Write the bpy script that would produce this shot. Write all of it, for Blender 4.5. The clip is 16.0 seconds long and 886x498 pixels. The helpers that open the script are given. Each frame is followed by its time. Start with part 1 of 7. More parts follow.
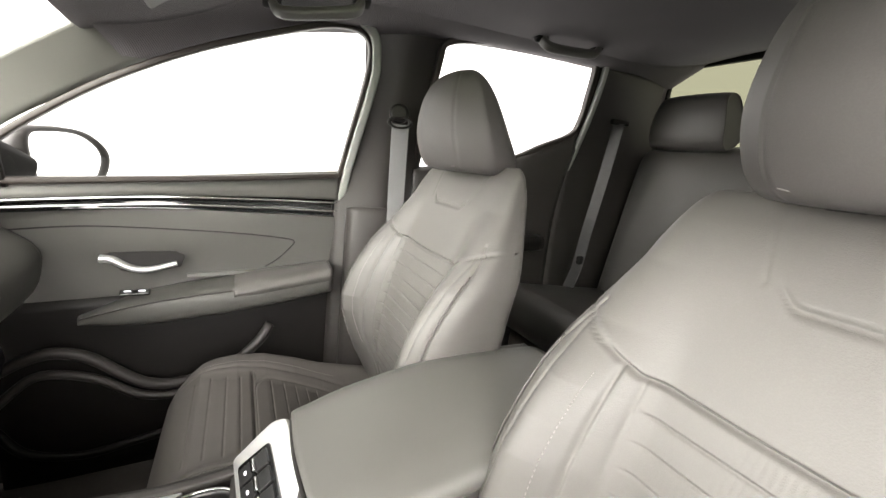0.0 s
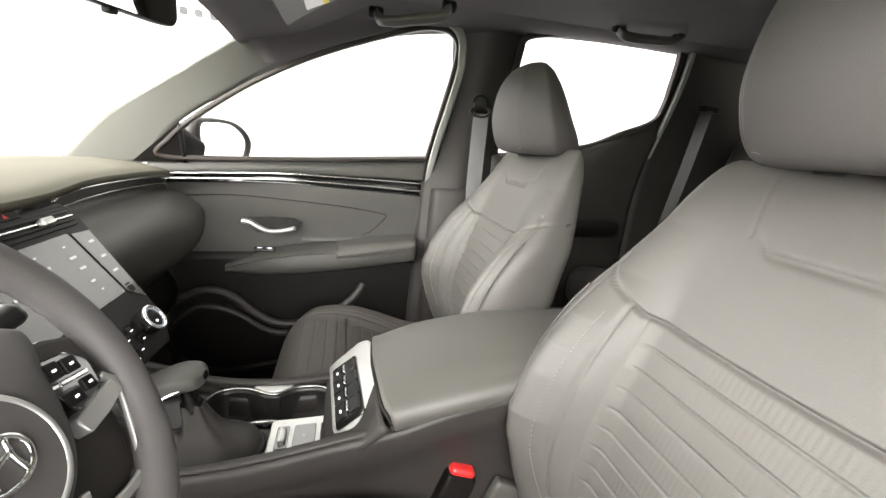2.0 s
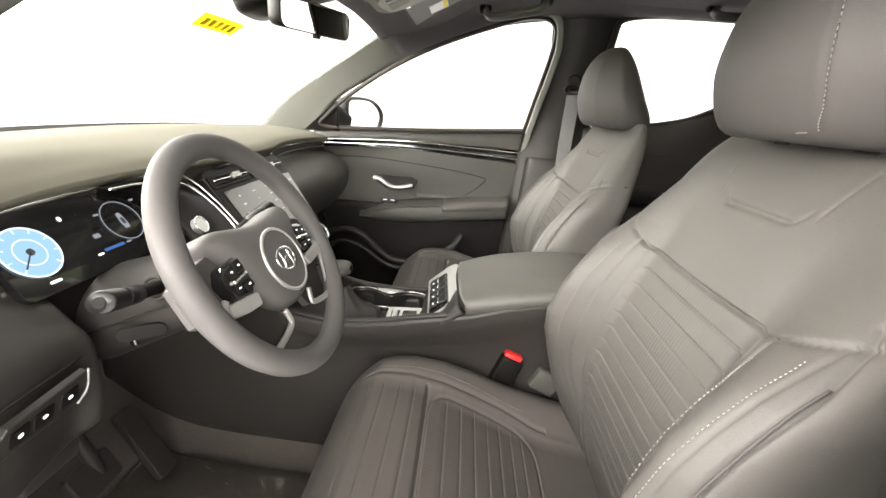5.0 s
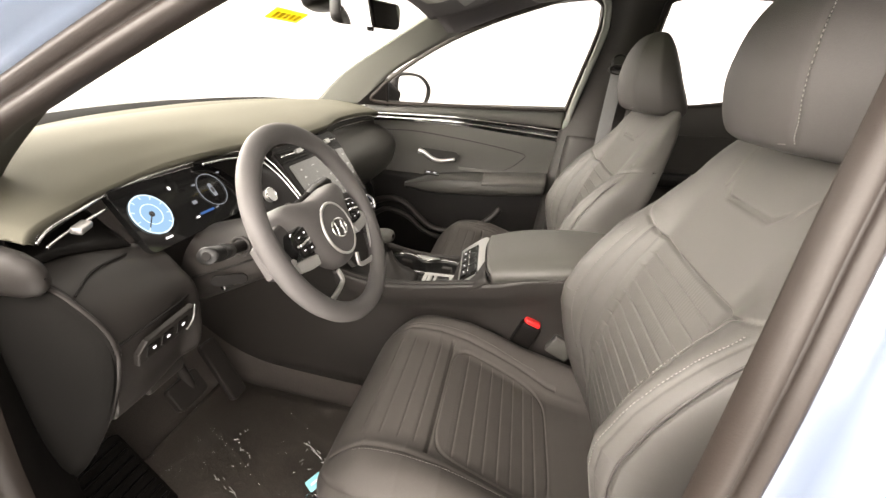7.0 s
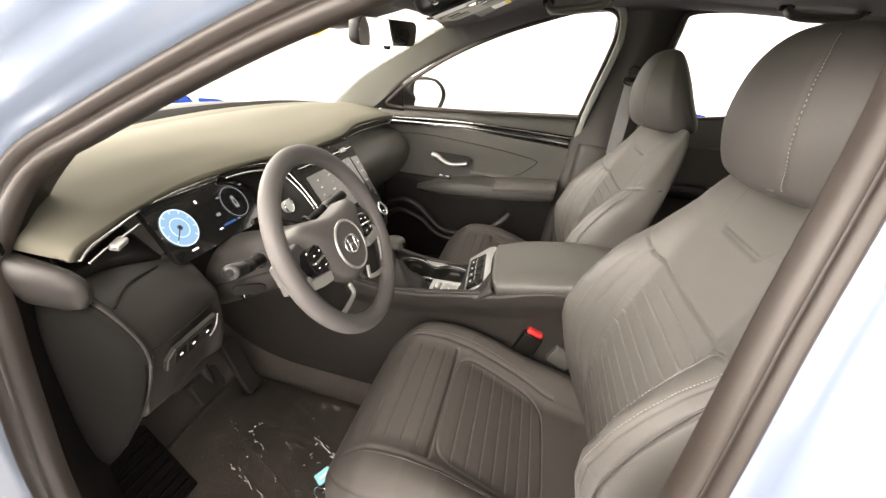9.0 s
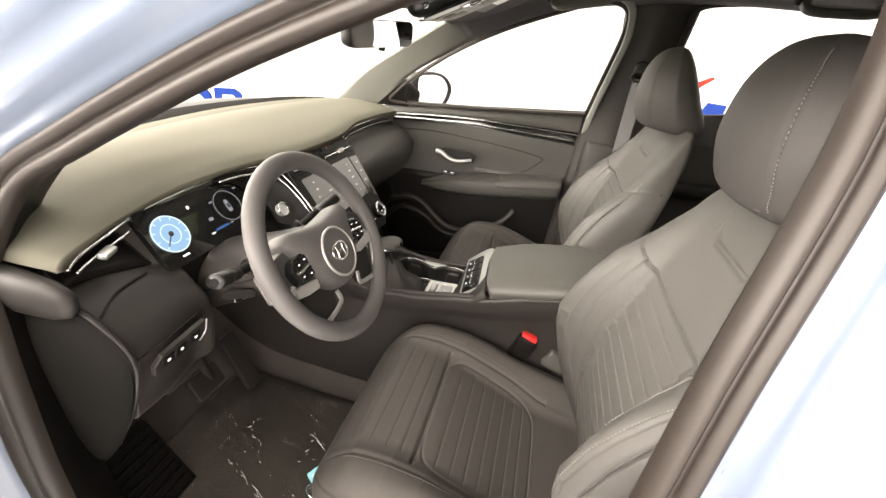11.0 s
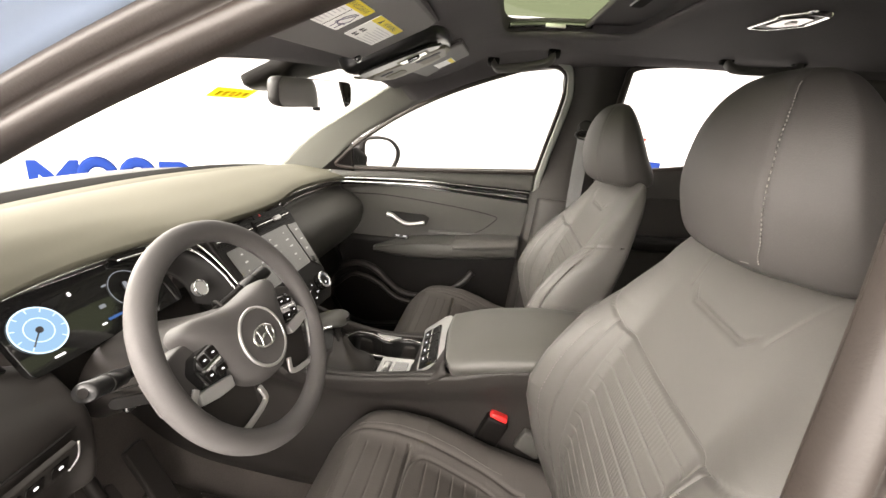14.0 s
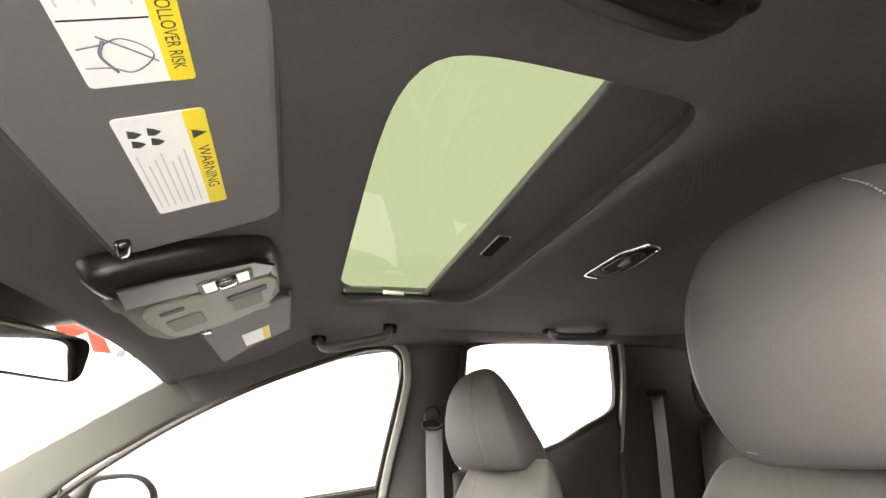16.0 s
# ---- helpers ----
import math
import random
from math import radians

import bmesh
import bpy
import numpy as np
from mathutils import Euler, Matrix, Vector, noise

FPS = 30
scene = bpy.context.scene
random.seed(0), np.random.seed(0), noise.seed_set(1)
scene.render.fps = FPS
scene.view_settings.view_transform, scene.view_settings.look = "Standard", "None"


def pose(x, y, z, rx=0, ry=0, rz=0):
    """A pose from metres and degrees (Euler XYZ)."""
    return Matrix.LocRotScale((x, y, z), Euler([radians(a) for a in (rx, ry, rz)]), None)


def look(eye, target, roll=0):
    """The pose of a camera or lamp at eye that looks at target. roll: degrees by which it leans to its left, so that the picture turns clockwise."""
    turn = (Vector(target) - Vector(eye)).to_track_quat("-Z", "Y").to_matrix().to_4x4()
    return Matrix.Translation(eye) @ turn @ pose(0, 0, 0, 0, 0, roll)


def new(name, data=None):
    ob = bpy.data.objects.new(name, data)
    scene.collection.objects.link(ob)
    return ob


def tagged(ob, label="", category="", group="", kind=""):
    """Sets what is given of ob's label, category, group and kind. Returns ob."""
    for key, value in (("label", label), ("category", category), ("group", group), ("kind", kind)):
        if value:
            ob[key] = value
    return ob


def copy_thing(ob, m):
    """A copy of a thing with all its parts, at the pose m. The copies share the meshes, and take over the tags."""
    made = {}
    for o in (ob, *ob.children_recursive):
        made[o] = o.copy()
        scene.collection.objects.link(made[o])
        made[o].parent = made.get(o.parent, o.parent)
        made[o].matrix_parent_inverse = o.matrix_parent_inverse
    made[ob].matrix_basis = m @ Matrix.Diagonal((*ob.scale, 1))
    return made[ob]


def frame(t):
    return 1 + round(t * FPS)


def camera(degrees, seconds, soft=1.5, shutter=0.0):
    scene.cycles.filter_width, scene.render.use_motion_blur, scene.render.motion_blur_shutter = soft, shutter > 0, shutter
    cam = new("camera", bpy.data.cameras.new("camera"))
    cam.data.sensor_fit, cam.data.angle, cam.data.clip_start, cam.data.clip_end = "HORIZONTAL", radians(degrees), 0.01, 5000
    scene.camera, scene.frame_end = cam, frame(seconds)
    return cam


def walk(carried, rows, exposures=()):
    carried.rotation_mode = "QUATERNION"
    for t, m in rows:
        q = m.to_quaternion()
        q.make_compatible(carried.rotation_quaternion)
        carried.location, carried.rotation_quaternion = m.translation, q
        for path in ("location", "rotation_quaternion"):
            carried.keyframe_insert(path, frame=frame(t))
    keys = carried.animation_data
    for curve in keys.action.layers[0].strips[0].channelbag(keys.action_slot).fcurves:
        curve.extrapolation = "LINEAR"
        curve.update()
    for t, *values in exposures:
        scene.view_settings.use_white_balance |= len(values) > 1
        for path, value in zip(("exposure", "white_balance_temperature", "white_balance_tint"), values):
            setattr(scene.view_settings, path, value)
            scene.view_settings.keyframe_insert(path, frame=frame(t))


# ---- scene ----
cam = camera(93.1, 16.0)
PATH = [
    (0, (-0.463, 0.209, 0.877), (1.29, -0.659, 0.458), 5.2),
    (0.5, (-0.499, 0.201, 0.872), (1.305, -0.545, 0.437), 5.3),
    (1, (-0.535, 0.18, 0.871), (1.311, -0.445, 0.422), 5.4),
    (1.5, (-0.572, 0.182, 0.866), (1.298, -0.351, 0.399), 5.5),
    (2, (-0.611, 0.204, 0.858), (1.275, -0.255, 0.376), 5.4),
    (2.5, (-0.653, 0.227, 0.852), (1.244, -0.165, 0.354), 5.3),
    (3, (-0.687, 0.253, 0.85), (1.22, -0.062, 0.336), 5.4),
    (3.5, (-0.739, 0.234, 0.853), (1.176, 0.007, 0.322), 5.3),
    (4, (-0.8, 0.213, 0.858), (1.117, 0.087, 0.301), 5.4),
    (4.5, (-0.846, 0.189, 0.862), (1.064, 0.161, 0.27), 5.4),
    (7, (-0.976, 0.138, 0.921), (0.839, 0.372, 0.113), 6.6),
    (7.5, (-0.985, 0.135, 0.937), (0.82, 0.382, 0.112), 7.0),
    (8, (-0.99, 0.133, 0.956), (0.807, 0.393, 0.118), 7.4),
    (8.5, (-0.992, 0.134, 0.97), (0.8, 0.403, 0.122), 7.7),
    (9, (-0.991, 0.131, 0.982), (0.794, 0.415, 0.126), 7.7),
    (11.5, (-0.956, 0.089, 1.022), (0.782, 0.443, 0.096), 7.6),
    (12, (-0.951, 0.091, 1.026), (0.777, 0.457, 0.09), 7.6),
    (12.5, (-0.946, 0.083, 1.031), (0.779, 0.463, 0.092), 7.2),
    (13, (-0.941, 0.073, 1.034), (0.805, 0.444, 0.131), 6.8),
    (13.5, (-0.93, 0.064, 1.027), (0.857, 0.401, 0.196), 6.5),
    (14, (-0.864, 0.089, 0.99), (1.025, 0.302, 0.368), 6.0),
    (14.5, (-0.741, 0.132, 0.928), (1.253, 0.062, 0.793), 5.4),
    (15, (-0.64, 0.155, 0.892), (1.297, -0.169, 1.27), 3.2),
    (15.5, (-0.585, 0.169, 0.882), (1.213, -0.312, 1.614), 0.1),
    (16, (-0.556, 0.173, 0.883), (1.147, -0.391, 1.767), -2.1),
]
EXPOSURES = [(0.0, 2.2, 6900, 11), (1.5, 2.0, 6850, 11), (3.5, 1.86, 6800, 11), (4.7, 1.82, 7000, 11), (7.0, 1.65, 7500, 14), (9.0, 1.6, 7550, 14), (13.0, 1.58, 7550, 14), (14.0, 1.62, 7400, 14), (15.0, 1.95, 7300, 14), (16.0, 2.22, 7200, 14)]
walk(cam, [(t, look(eye, target, roll)) for t, eye, target, roll in PATH], EXPOSURES)

# ---- world and light ----
world = bpy.data.worlds.new("world")
scene.world = world
world.use_nodes = True
world.node_tree.nodes["Background"].inputs[0].default_value = (0.95, 0.97, 1.0, 1)
world.node_tree.nodes["Background"].inputs[1].default_value = 1.0


# ---- materials ----
def material(name, color, rough=0.5, metal=0.0, grain=0.0, scale=200.0, bump=0.0, stain=0.0, coat=0.0, kind="noise", spec=0.5):
    """A surface with two scales of variation: fine grain and broad soft wear."""
    m = bpy.data.materials.new(name)
    m.use_nodes = True
    nt = m.node_tree
    b = nt.nodes["Principled BSDF"]
    b.inputs["Roughness"].default_value = rough
    b.inputs["Metallic"].default_value = metal
    b.inputs["Coat Weight"].default_value = coat
    b.inputs["Specular IOR Level"].default_value = spec
    b.inputs["Base Color"].default_value = (*color, 1)
    if not (grain or bump or stain):
        return m
    tc = nt.nodes.new("ShaderNodeTexCoord")
    fine = nt.nodes.new("ShaderNodeTexVoronoi" if kind == "leather" else "ShaderNodeTexNoise")
    fine.inputs["Scale"].default_value = scale
    if kind == "weave":
        fine = nt.nodes.new("ShaderNodeTexWave")
        fine.inputs["Scale"].default_value = scale
        fine.inputs["Distortion"].default_value = 1.5
        fine.inputs["Detail"].default_value = 1.0
        fine.bands_direction = "DIAGONAL"
    nt.links.new(tc.outputs["Object"], fine.inputs["Vector"])
    fout = fine.outputs["Distance" if kind == "leather" else "Fac"]
    broad = nt.nodes.new("ShaderNodeTexNoise")
    broad.inputs["Scale"].default_value = 7.0
    broad.inputs["Detail"].default_value = 4.0
    nt.links.new(tc.outputs["Object"], broad.inputs["Vector"])
    ramp = nt.nodes.new("ShaderNodeMapRange")
    ramp.inputs[1].default_value, ramp.inputs[2].default_value = 0.3, 0.7
    ramp.inputs[3].default_value, ramp.inputs[4].default_value = 1 - stain, 1 + stain
    nt.links.new(broad.outputs["Fac"], ramp.inputs[0])
    gr = nt.nodes.new("ShaderNodeMapRange")
    gr.inputs[3].default_value, gr.inputs[4].default_value = 1 - grain, 1 + grain
    nt.links.new(fout, gr.inputs[0])
    mul = nt.nodes.new("ShaderNodeMath")
    mul.operation = "MULTIPLY"
    nt.links.new(ramp.outputs[0], mul.inputs[0])
    nt.links.new(gr.outputs[0], mul.inputs[1])
    vm = nt.nodes.new("ShaderNodeVectorMath")
    vm.operation = "SCALE"
    vm.inputs[0].default_value = color
    nt.links.new(mul.outputs[0], vm.inputs["Scale"])
    nt.links.new(vm.outputs[0], b.inputs["Base Color"])
    rr = nt.nodes.new("ShaderNodeMapRange")
    rr.inputs[3].default_value, rr.inputs[4].default_value = rough - 0.06, rough + 0.06
    nt.links.new(broad.outputs["Fac"], rr.inputs[0])
    nt.links.new(rr.outputs[0], b.inputs["Roughness"])
    if bump:
        bp = nt.nodes.new("ShaderNodeBump")
        bp.inputs["Strength"].default_value = 0.6
        bp.inputs["Distance"].default_value = bump
        nt.links.new(fout, bp.inputs["Height"])
        nt.links.new(bp.outputs[0], b.inputs["Normal"])
    return m


def glass(name, tint, gloss=0.06):
    m = bpy.data.materials.new(name)
    m.use_nodes = True
    nt = m.node_tree
    nt.nodes.clear()
    out = nt.nodes.new("ShaderNodeOutputMaterial")
    mix = nt.nodes.new("ShaderNodeMixShader")
    tr = nt.nodes.new("ShaderNodeBsdfTransparent")
    tr.inputs[0].default_value = (*tint, 1)
    gl = nt.nodes.new("ShaderNodeBsdfGlossy")
    gl.inputs["Roughness"].default_value = 0.02
    mix.inputs[0].default_value = gloss
    nt.links.new(tr.outputs[0], mix.inputs[1])
    nt.links.new(gl.outputs[0], mix.inputs[2])
    nt.links.new(mix.outputs[0], out.inputs[0])
    return m


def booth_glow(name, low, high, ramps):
    """White surface whose own glow grows along the given directions, lighting the cabin."""
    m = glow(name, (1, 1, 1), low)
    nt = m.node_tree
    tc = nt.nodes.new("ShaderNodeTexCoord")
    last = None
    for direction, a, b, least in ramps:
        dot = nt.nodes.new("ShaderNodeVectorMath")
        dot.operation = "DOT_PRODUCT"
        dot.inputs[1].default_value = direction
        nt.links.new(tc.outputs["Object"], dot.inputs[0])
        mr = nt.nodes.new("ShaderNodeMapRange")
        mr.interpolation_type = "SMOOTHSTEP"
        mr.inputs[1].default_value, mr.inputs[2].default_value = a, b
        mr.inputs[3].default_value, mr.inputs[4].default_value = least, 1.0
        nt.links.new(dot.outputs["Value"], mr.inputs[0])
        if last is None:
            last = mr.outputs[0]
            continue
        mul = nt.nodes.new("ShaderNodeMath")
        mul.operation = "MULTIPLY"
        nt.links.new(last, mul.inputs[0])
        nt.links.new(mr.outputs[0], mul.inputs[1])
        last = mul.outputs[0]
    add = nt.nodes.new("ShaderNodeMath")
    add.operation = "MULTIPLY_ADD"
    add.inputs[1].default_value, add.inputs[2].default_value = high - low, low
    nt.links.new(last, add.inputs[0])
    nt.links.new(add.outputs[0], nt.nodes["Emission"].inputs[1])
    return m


def glow(name, color, strength):
    m = bpy.data.materials.new(name)
    m.use_nodes = True
    nt = m.node_tree
    nt.nodes.clear()
    out = nt.nodes.new("ShaderNodeOutputMaterial")
    em = nt.nodes.new("ShaderNodeEmission")
    em.inputs[0].default_value = (*color, 1)
    em.inputs[1].default_value = strength
    nt.links.new(em.outputs[0], out.inputs[0])
    return m


LEATHER = material("grey_leather", (0.052, 0.0492, 0.0455), 0.52, spec=0.3, grain=0.05, scale=700, bump=0.00014, stain=0.07, kind="leather")
# leather copy tinted browner, the cushions' shade put into its colour
CUSHION = material("leather_browned_for_shade", (0.056, 0.0508, 0.0470), 0.6, spec=0.25, grain=0.06, scale=700, bump=0.00014, stain=0.07, kind="leather")
# same leather made darker: shade at the headrests is painted in
HEADREST = material("leather_darkened_for_shade", (0.042, 0.0388, 0.0368), 0.58, spec=0.28, grain=0.06, scale=700, bump=0.00014, stain=0.07, kind="leather")
SEAM = material("dark_seam_thread", (0.018, 0.017, 0.0165), 0.9, spec=0.05)
MATTE = material("matt_black_plastic", (0.010, 0.0095, 0.009), 0.95, spec=0.02, grain=0.15, scale=600, stain=0.1)
DIMSTITCH = material("grey_stitching", (0.12, 0.115, 0.105), 0.7)
STITCH = material("pale_stitching", (0.20, 0.19, 0.175), 0.6)
# front leather copied darker; the rear's dimmer light sits in this colour
REARSKIN = material("rear_leather_shade_copy", (0.036, 0.034, 0.031), 0.5, spec=0.3, grain=0.05, scale=700, bump=0.00014, stain=0.07, kind="leather")
LINER = material("black_headliner_fabric", (0.066, 0.061, 0.063), 0.9, grain=0.22, scale=330, bump=0.0005, stain=0.08, spec=0.2, kind="weave")
SOFT = material("charcoal_soft_dash", (0.104, 0.100, 0.080), 0.75, spec=0.06, grain=0.10, scale=900, bump=0.0002, stain=0.05)
PLASTIC = material("charcoal_hard_plastic", (0.022, 0.0197, 0.0184), 0.46, grain=0.12, scale=800, bump=0.0002, stain=0.07, spec=0.22)
DARKPLASTIC = material("black_moulded_plastic", (0.0062, 0.0055, 0.0051), 0.42, grain=0.12, scale=800, bump=0.0002, stain=0.08, spec=0.12)
VINYL = material("grey_padded_vinyl", (0.054, 0.0525, 0.0475), 0.5, grain=0.08, scale=900, bump=0.0002, stain=0.06, spec=0.35)
PILLAR = material("grey_pillar_trim", (0.052, 0.052, 0.044), 0.7, grain=0.08, scale=900, bump=0.0002, stain=0.05)
DOORSKIN = material("dark_door_insert", (0.043, 0.042, 0.038), 0.5, grain=0.08, scale=900, bump=0.0002, stain=0.06, spec=0.35)
EDGE = material("pale_edge_rubber", (0.17, 0.175, 0.158), 0.6, grain=0.06, scale=600, stain=0.05)
SATIN = material("satin_black_plastic", (0.008, 0.008, 0.008), 0.30, spec=0.35)
GLOSS = material("piano_black", (0.008, 0.008, 0.008), 0.08, coat=1.0)
DARKCHROME = material("dark_chrome", (0.30, 0.30, 0.29), 0.22, 1.0)
CHROME = material("satin_chrome", (0.80, 0.80, 0.79), 0.16, 1.0)
SILVER = material("silver_painted_plastic", (0.46, 0.46, 0.45), 0.32, 0.7, grain=0.04, scale=900)
RUBBER = material("brown_grey_rubber_seal", (0.0150, 0.0112, 0.0092), 0.5, spec=0.3, grain=0.10, scale=500, bump=0.0002, stain=0.06)
PAINT = material("pale_blue_car_paint", (0.11, 0.135, 0.18), 0.3, 0.1, grain=0.02, scale=1500, coat=0.3)
CARPET = material("black_carpet", (0.046, 0.039, 0.035), 0.95, grain=0.45, scale=420, bump=0.002, stain=0.2)
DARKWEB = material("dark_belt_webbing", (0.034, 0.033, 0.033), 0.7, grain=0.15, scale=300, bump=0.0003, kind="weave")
WEBBING = material("grey_belt_webbing", (0.058, 0.058, 0.058), 0.7, grain=0.15, scale=300, bump=0.0003, kind="weave")
# black mat lightened: the film's lit haze is put into its colour
MATPILE = material("haze_lightened_mat_pile", (0.135, 0.117, 0.103), 0.95, grain=0.4, scale=420, bump=0.002, stain=0.15)
RED = material("red_buckle_plastic", (0.55, 0.02, 0.02), 0.4)
WHEELSKIN = material("wheel_urethane", (0.070, 0.066, 0.065), 0.58, spec=0.3, grain=0.07, scale=800, bump=0.0001, stain=0.05, kind="leather")
GLASS = glass("clear_glass", (0.96, 0.98, 0.96), 0.04)
REARGLASS = glass("yellow_green_glass", (0.12, 0.122, 0.085), 0.02)
ROOFGLASS = glass("green_roof_glass", (0.125, 0.152, 0.092), 0.03)
MIRROR = material("mirror_glass", (0.9, 0.9, 0.9), 0.02, 1.0)
LENS = material("clear_plastic_lens", (0.19, 0.180, 0.145), 0.5, spec=0.25)
SMOKE = material("smoky_lamp_lens", (0.07, 0.068, 0.062), 0.12)
WHITE = material("white_print", (0.80, 0.80, 0.78), 0.6)
def thin_paper(name, color):
    """Paper that lets light from behind shine through."""
    m = material(name, color, 0.8, spec=0.1)
    nt = m.node_tree
    mix, tl = nt.nodes.new("ShaderNodeMixShader"), nt.nodes.new("ShaderNodeBsdfTranslucent")
    tl.inputs[0].default_value = (*color, 1)
    mix.inputs[0].default_value = 0.5
    nt.links.new(nt.nodes["Principled BSDF"].outputs[0], mix.inputs[1])
    nt.links.new(tl.outputs[0], mix.inputs[2])
    nt.links.new(mix.outputs[0], nt.nodes["Material Output"].inputs[0])
    return m


STICKER = thin_paper("yellow_sticker_paper", (0.80, 0.72, 0.12))
YELLOW = material("yellow_label", (0.78, 0.62, 0.03), 0.6)
PRINT = material("grey_print", (0.56, 0.55, 0.57), 0.6)
PICTO = material("violet_grey_print", (0.17, 0.16, 0.22), 0.6)
INK = material("black_ink", (0.03, 0.03, 0.035), 0.6)


# ---- building helpers ----
def thing(name, label, category, group="", kind=""):
    return tagged(new(name), label, category, group, kind)


def mesh_part(name, verts, faces, mat, parent, label="", smooth=True, kind=""):
    me = bpy.data.meshes.new(name)
    me.from_pydata([tuple(map(float, v)) for v in verts], [], faces)
    me.update()
    me.materials.append(mat)
    if smooth:
        me.polygons.foreach_set("use_smooth", [True] * len(me.polygons))
    ob = new(name, me)
    ob.parent = parent
    return tagged(ob, label, kind=kind)


def part(name, bm, mat, parent, label="", smooth=False):
    me = bpy.data.meshes.new(name)
    bm.normal_update()
    bm.to_mesh(me)
    bm.free()
    me.materials.append(mat)
    if smooth:
        me.polygons.foreach_set("use_smooth", [True] * len(me.polygons))
    ob = new(name, me)
    ob.parent = parent
    return tagged(ob, label)


def spline(pts, n, closed=False):
    """n points along a smooth curve through pts."""
    p = np.array(pts, float)
    k = len(p)
    out = []
    segs = k if closed else k - 1
    for s in np.linspace(0, segs, n, endpoint=not closed):
        i = min(int(s), segs - 1)
        f = s - i
        if closed:
            a, b, c, d = (p[(i + j) % k] for j in (-1, 0, 1, 2))
        else:
            b, c = p[i], p[i + 1]
            a = p[i - 1] if i > 0 else 2 * b - c
            d = p[i + 2] if i + 2 < k else 2 * c - b
        out.append(0.5 * ((2 * b) + (c - a) * f + (2 * a - 5 * b + 4 * c - d) * f * f + (3 * b - a - 3 * c + d) * f ** 3))
    return np.array(out)


def grid_faces(nu, nv, closed_u=False, closed_v=False):
    f = []
    for j in range(nv if closed_v else nv - 1):
        for i in range(nu if closed_u else nu - 1):
            a, b = i, (i + 1) % nu
            j2 = (j + 1) % nv
            f.append((j * nu + a, j * nu + b, j2 * nu + b, j2 * nu + a))
    return f


def thicken(ob, t, offset=-1.0):
    md = ob.modifiers.new("solid", "SOLIDIFY")
    md.thickness, md.offset = t, offset
    return ob


def loft(name, curves, nu, nv, mat, parent, label="", thick=0.0, closed=False, flip=False):
    """A smooth sheet through the given cross curves."""
    rows = [spline(c, nu, closed) for c in curves]
    cols = np.array([spline([r[i] for r in rows], nv) for i in range(nu)])
    verts = cols.transpose(1, 0, 2).reshape(-1, 3)
    faces = grid_faces(nu, nv, closed)
    if flip:
        faces = [tuple(reversed(q)) for q in faces]
    ob = mesh_part(name, verts, faces, mat, parent, label)
    if thick:
        thicken(ob, thick)
    return ob


def sweep(name, pts, profile, mat, parent, label="", closed=False, n=60, up=(0, 0, 1), smooth=True, taper=None):
    """A profile (list of (side, up) offsets) swept along a smooth curve."""
    p = spline(pts, n, closed)
    verts = []
    k = len(profile)
    upv = np.array(up, float)
    for i in range(n):
        a = p[(i - 1) % n] if closed or i > 0 else p[i]
        b = p[(i + 1) % n] if closed or i < n - 1 else p[i]
        t = b - a
        t = t / (np.linalg.norm(t) + 1e-9)
        s = np.cross(t, upv)
        s = s / (np.linalg.norm(s) + 1e-9)
        u = np.cross(s, t)
        w = 1.0 if taper is None else taper(i / (n - 1))
        for q in profile:
            verts.append(p[i] + w * (q[0] * s + q[1] * u))
    faces = grid_faces(k, n, True, closed)
    if not closed:
        faces.append(tuple(reversed(range(k))))
        faces.append(tuple(range((n - 1) * k, n * k)))
    return mesh_part(name, verts, faces, mat, parent, label, smooth)


def circle(r, n=10, sx=1.0, sy=1.0):
    return [(r * sx * math.cos(2 * math.pi * i / n), r * sy * math.sin(2 * math.pi * i / n)) for i in range(n)]


def rrect(w, h, r, n=4):
    """Corner-rounded rectangle outline, counter-clockwise."""
    out = []
    for cx, cy, a0 in ((w / 2 - r, h / 2 - r, 0), (-w / 2 + r, h / 2 - r, 90), (-w / 2 + r, -h / 2 + r, 180), (w / 2 - r, -h / 2 + r, 270)):
        for i in range(n + 1):
            a = radians(a0 + 90 * i / n)
            out.append((cx + r * math.cos(a), cy + r * math.sin(a)))
    return out


def rounded(poly, r, n=5):
    """A polygon's outline with its corners rounded off by r."""
    out = []
    for i, p in enumerate(poly):
        p, q, t = Vector(p), Vector(poly[i - 1]), Vector(poly[(i + 1) % len(poly)])
        a, b = p + (q - p).normalized() * r, p + (t - p).normalized() * r
        for k in range(n + 1):
            f = k / n
            v = a * (1 - f) ** 2 + p * 2 * f * (1 - f) + b * f * f
            out.append((v.x, v.y))
    return out


def tube(name, pts, r, mat, parent, label="", closed=False, n=60, k=8, up=(0, 0, 1)):
    return sweep(name, pts, circle(r, k), mat, parent, label, closed, n, up)


def box(name, size, m, mat, parent, label="", bevel=0.004, seg=3):
    bm = bmesh.new()
    bmesh.ops.create_cube(bm, size=1.0)
    bmesh.ops.scale(bm, vec=size, verts=bm.verts)
    if bevel:
        bmesh.ops.bevel(bm, geom=bm.edges[:], offset=bevel, segments=seg, affect="EDGES", profile=0.5)
    bmesh.ops.transform(bm, matrix=m, verts=bm.verts)
    ob = part(name, bm, mat, parent, label, smooth=True)
    return ob


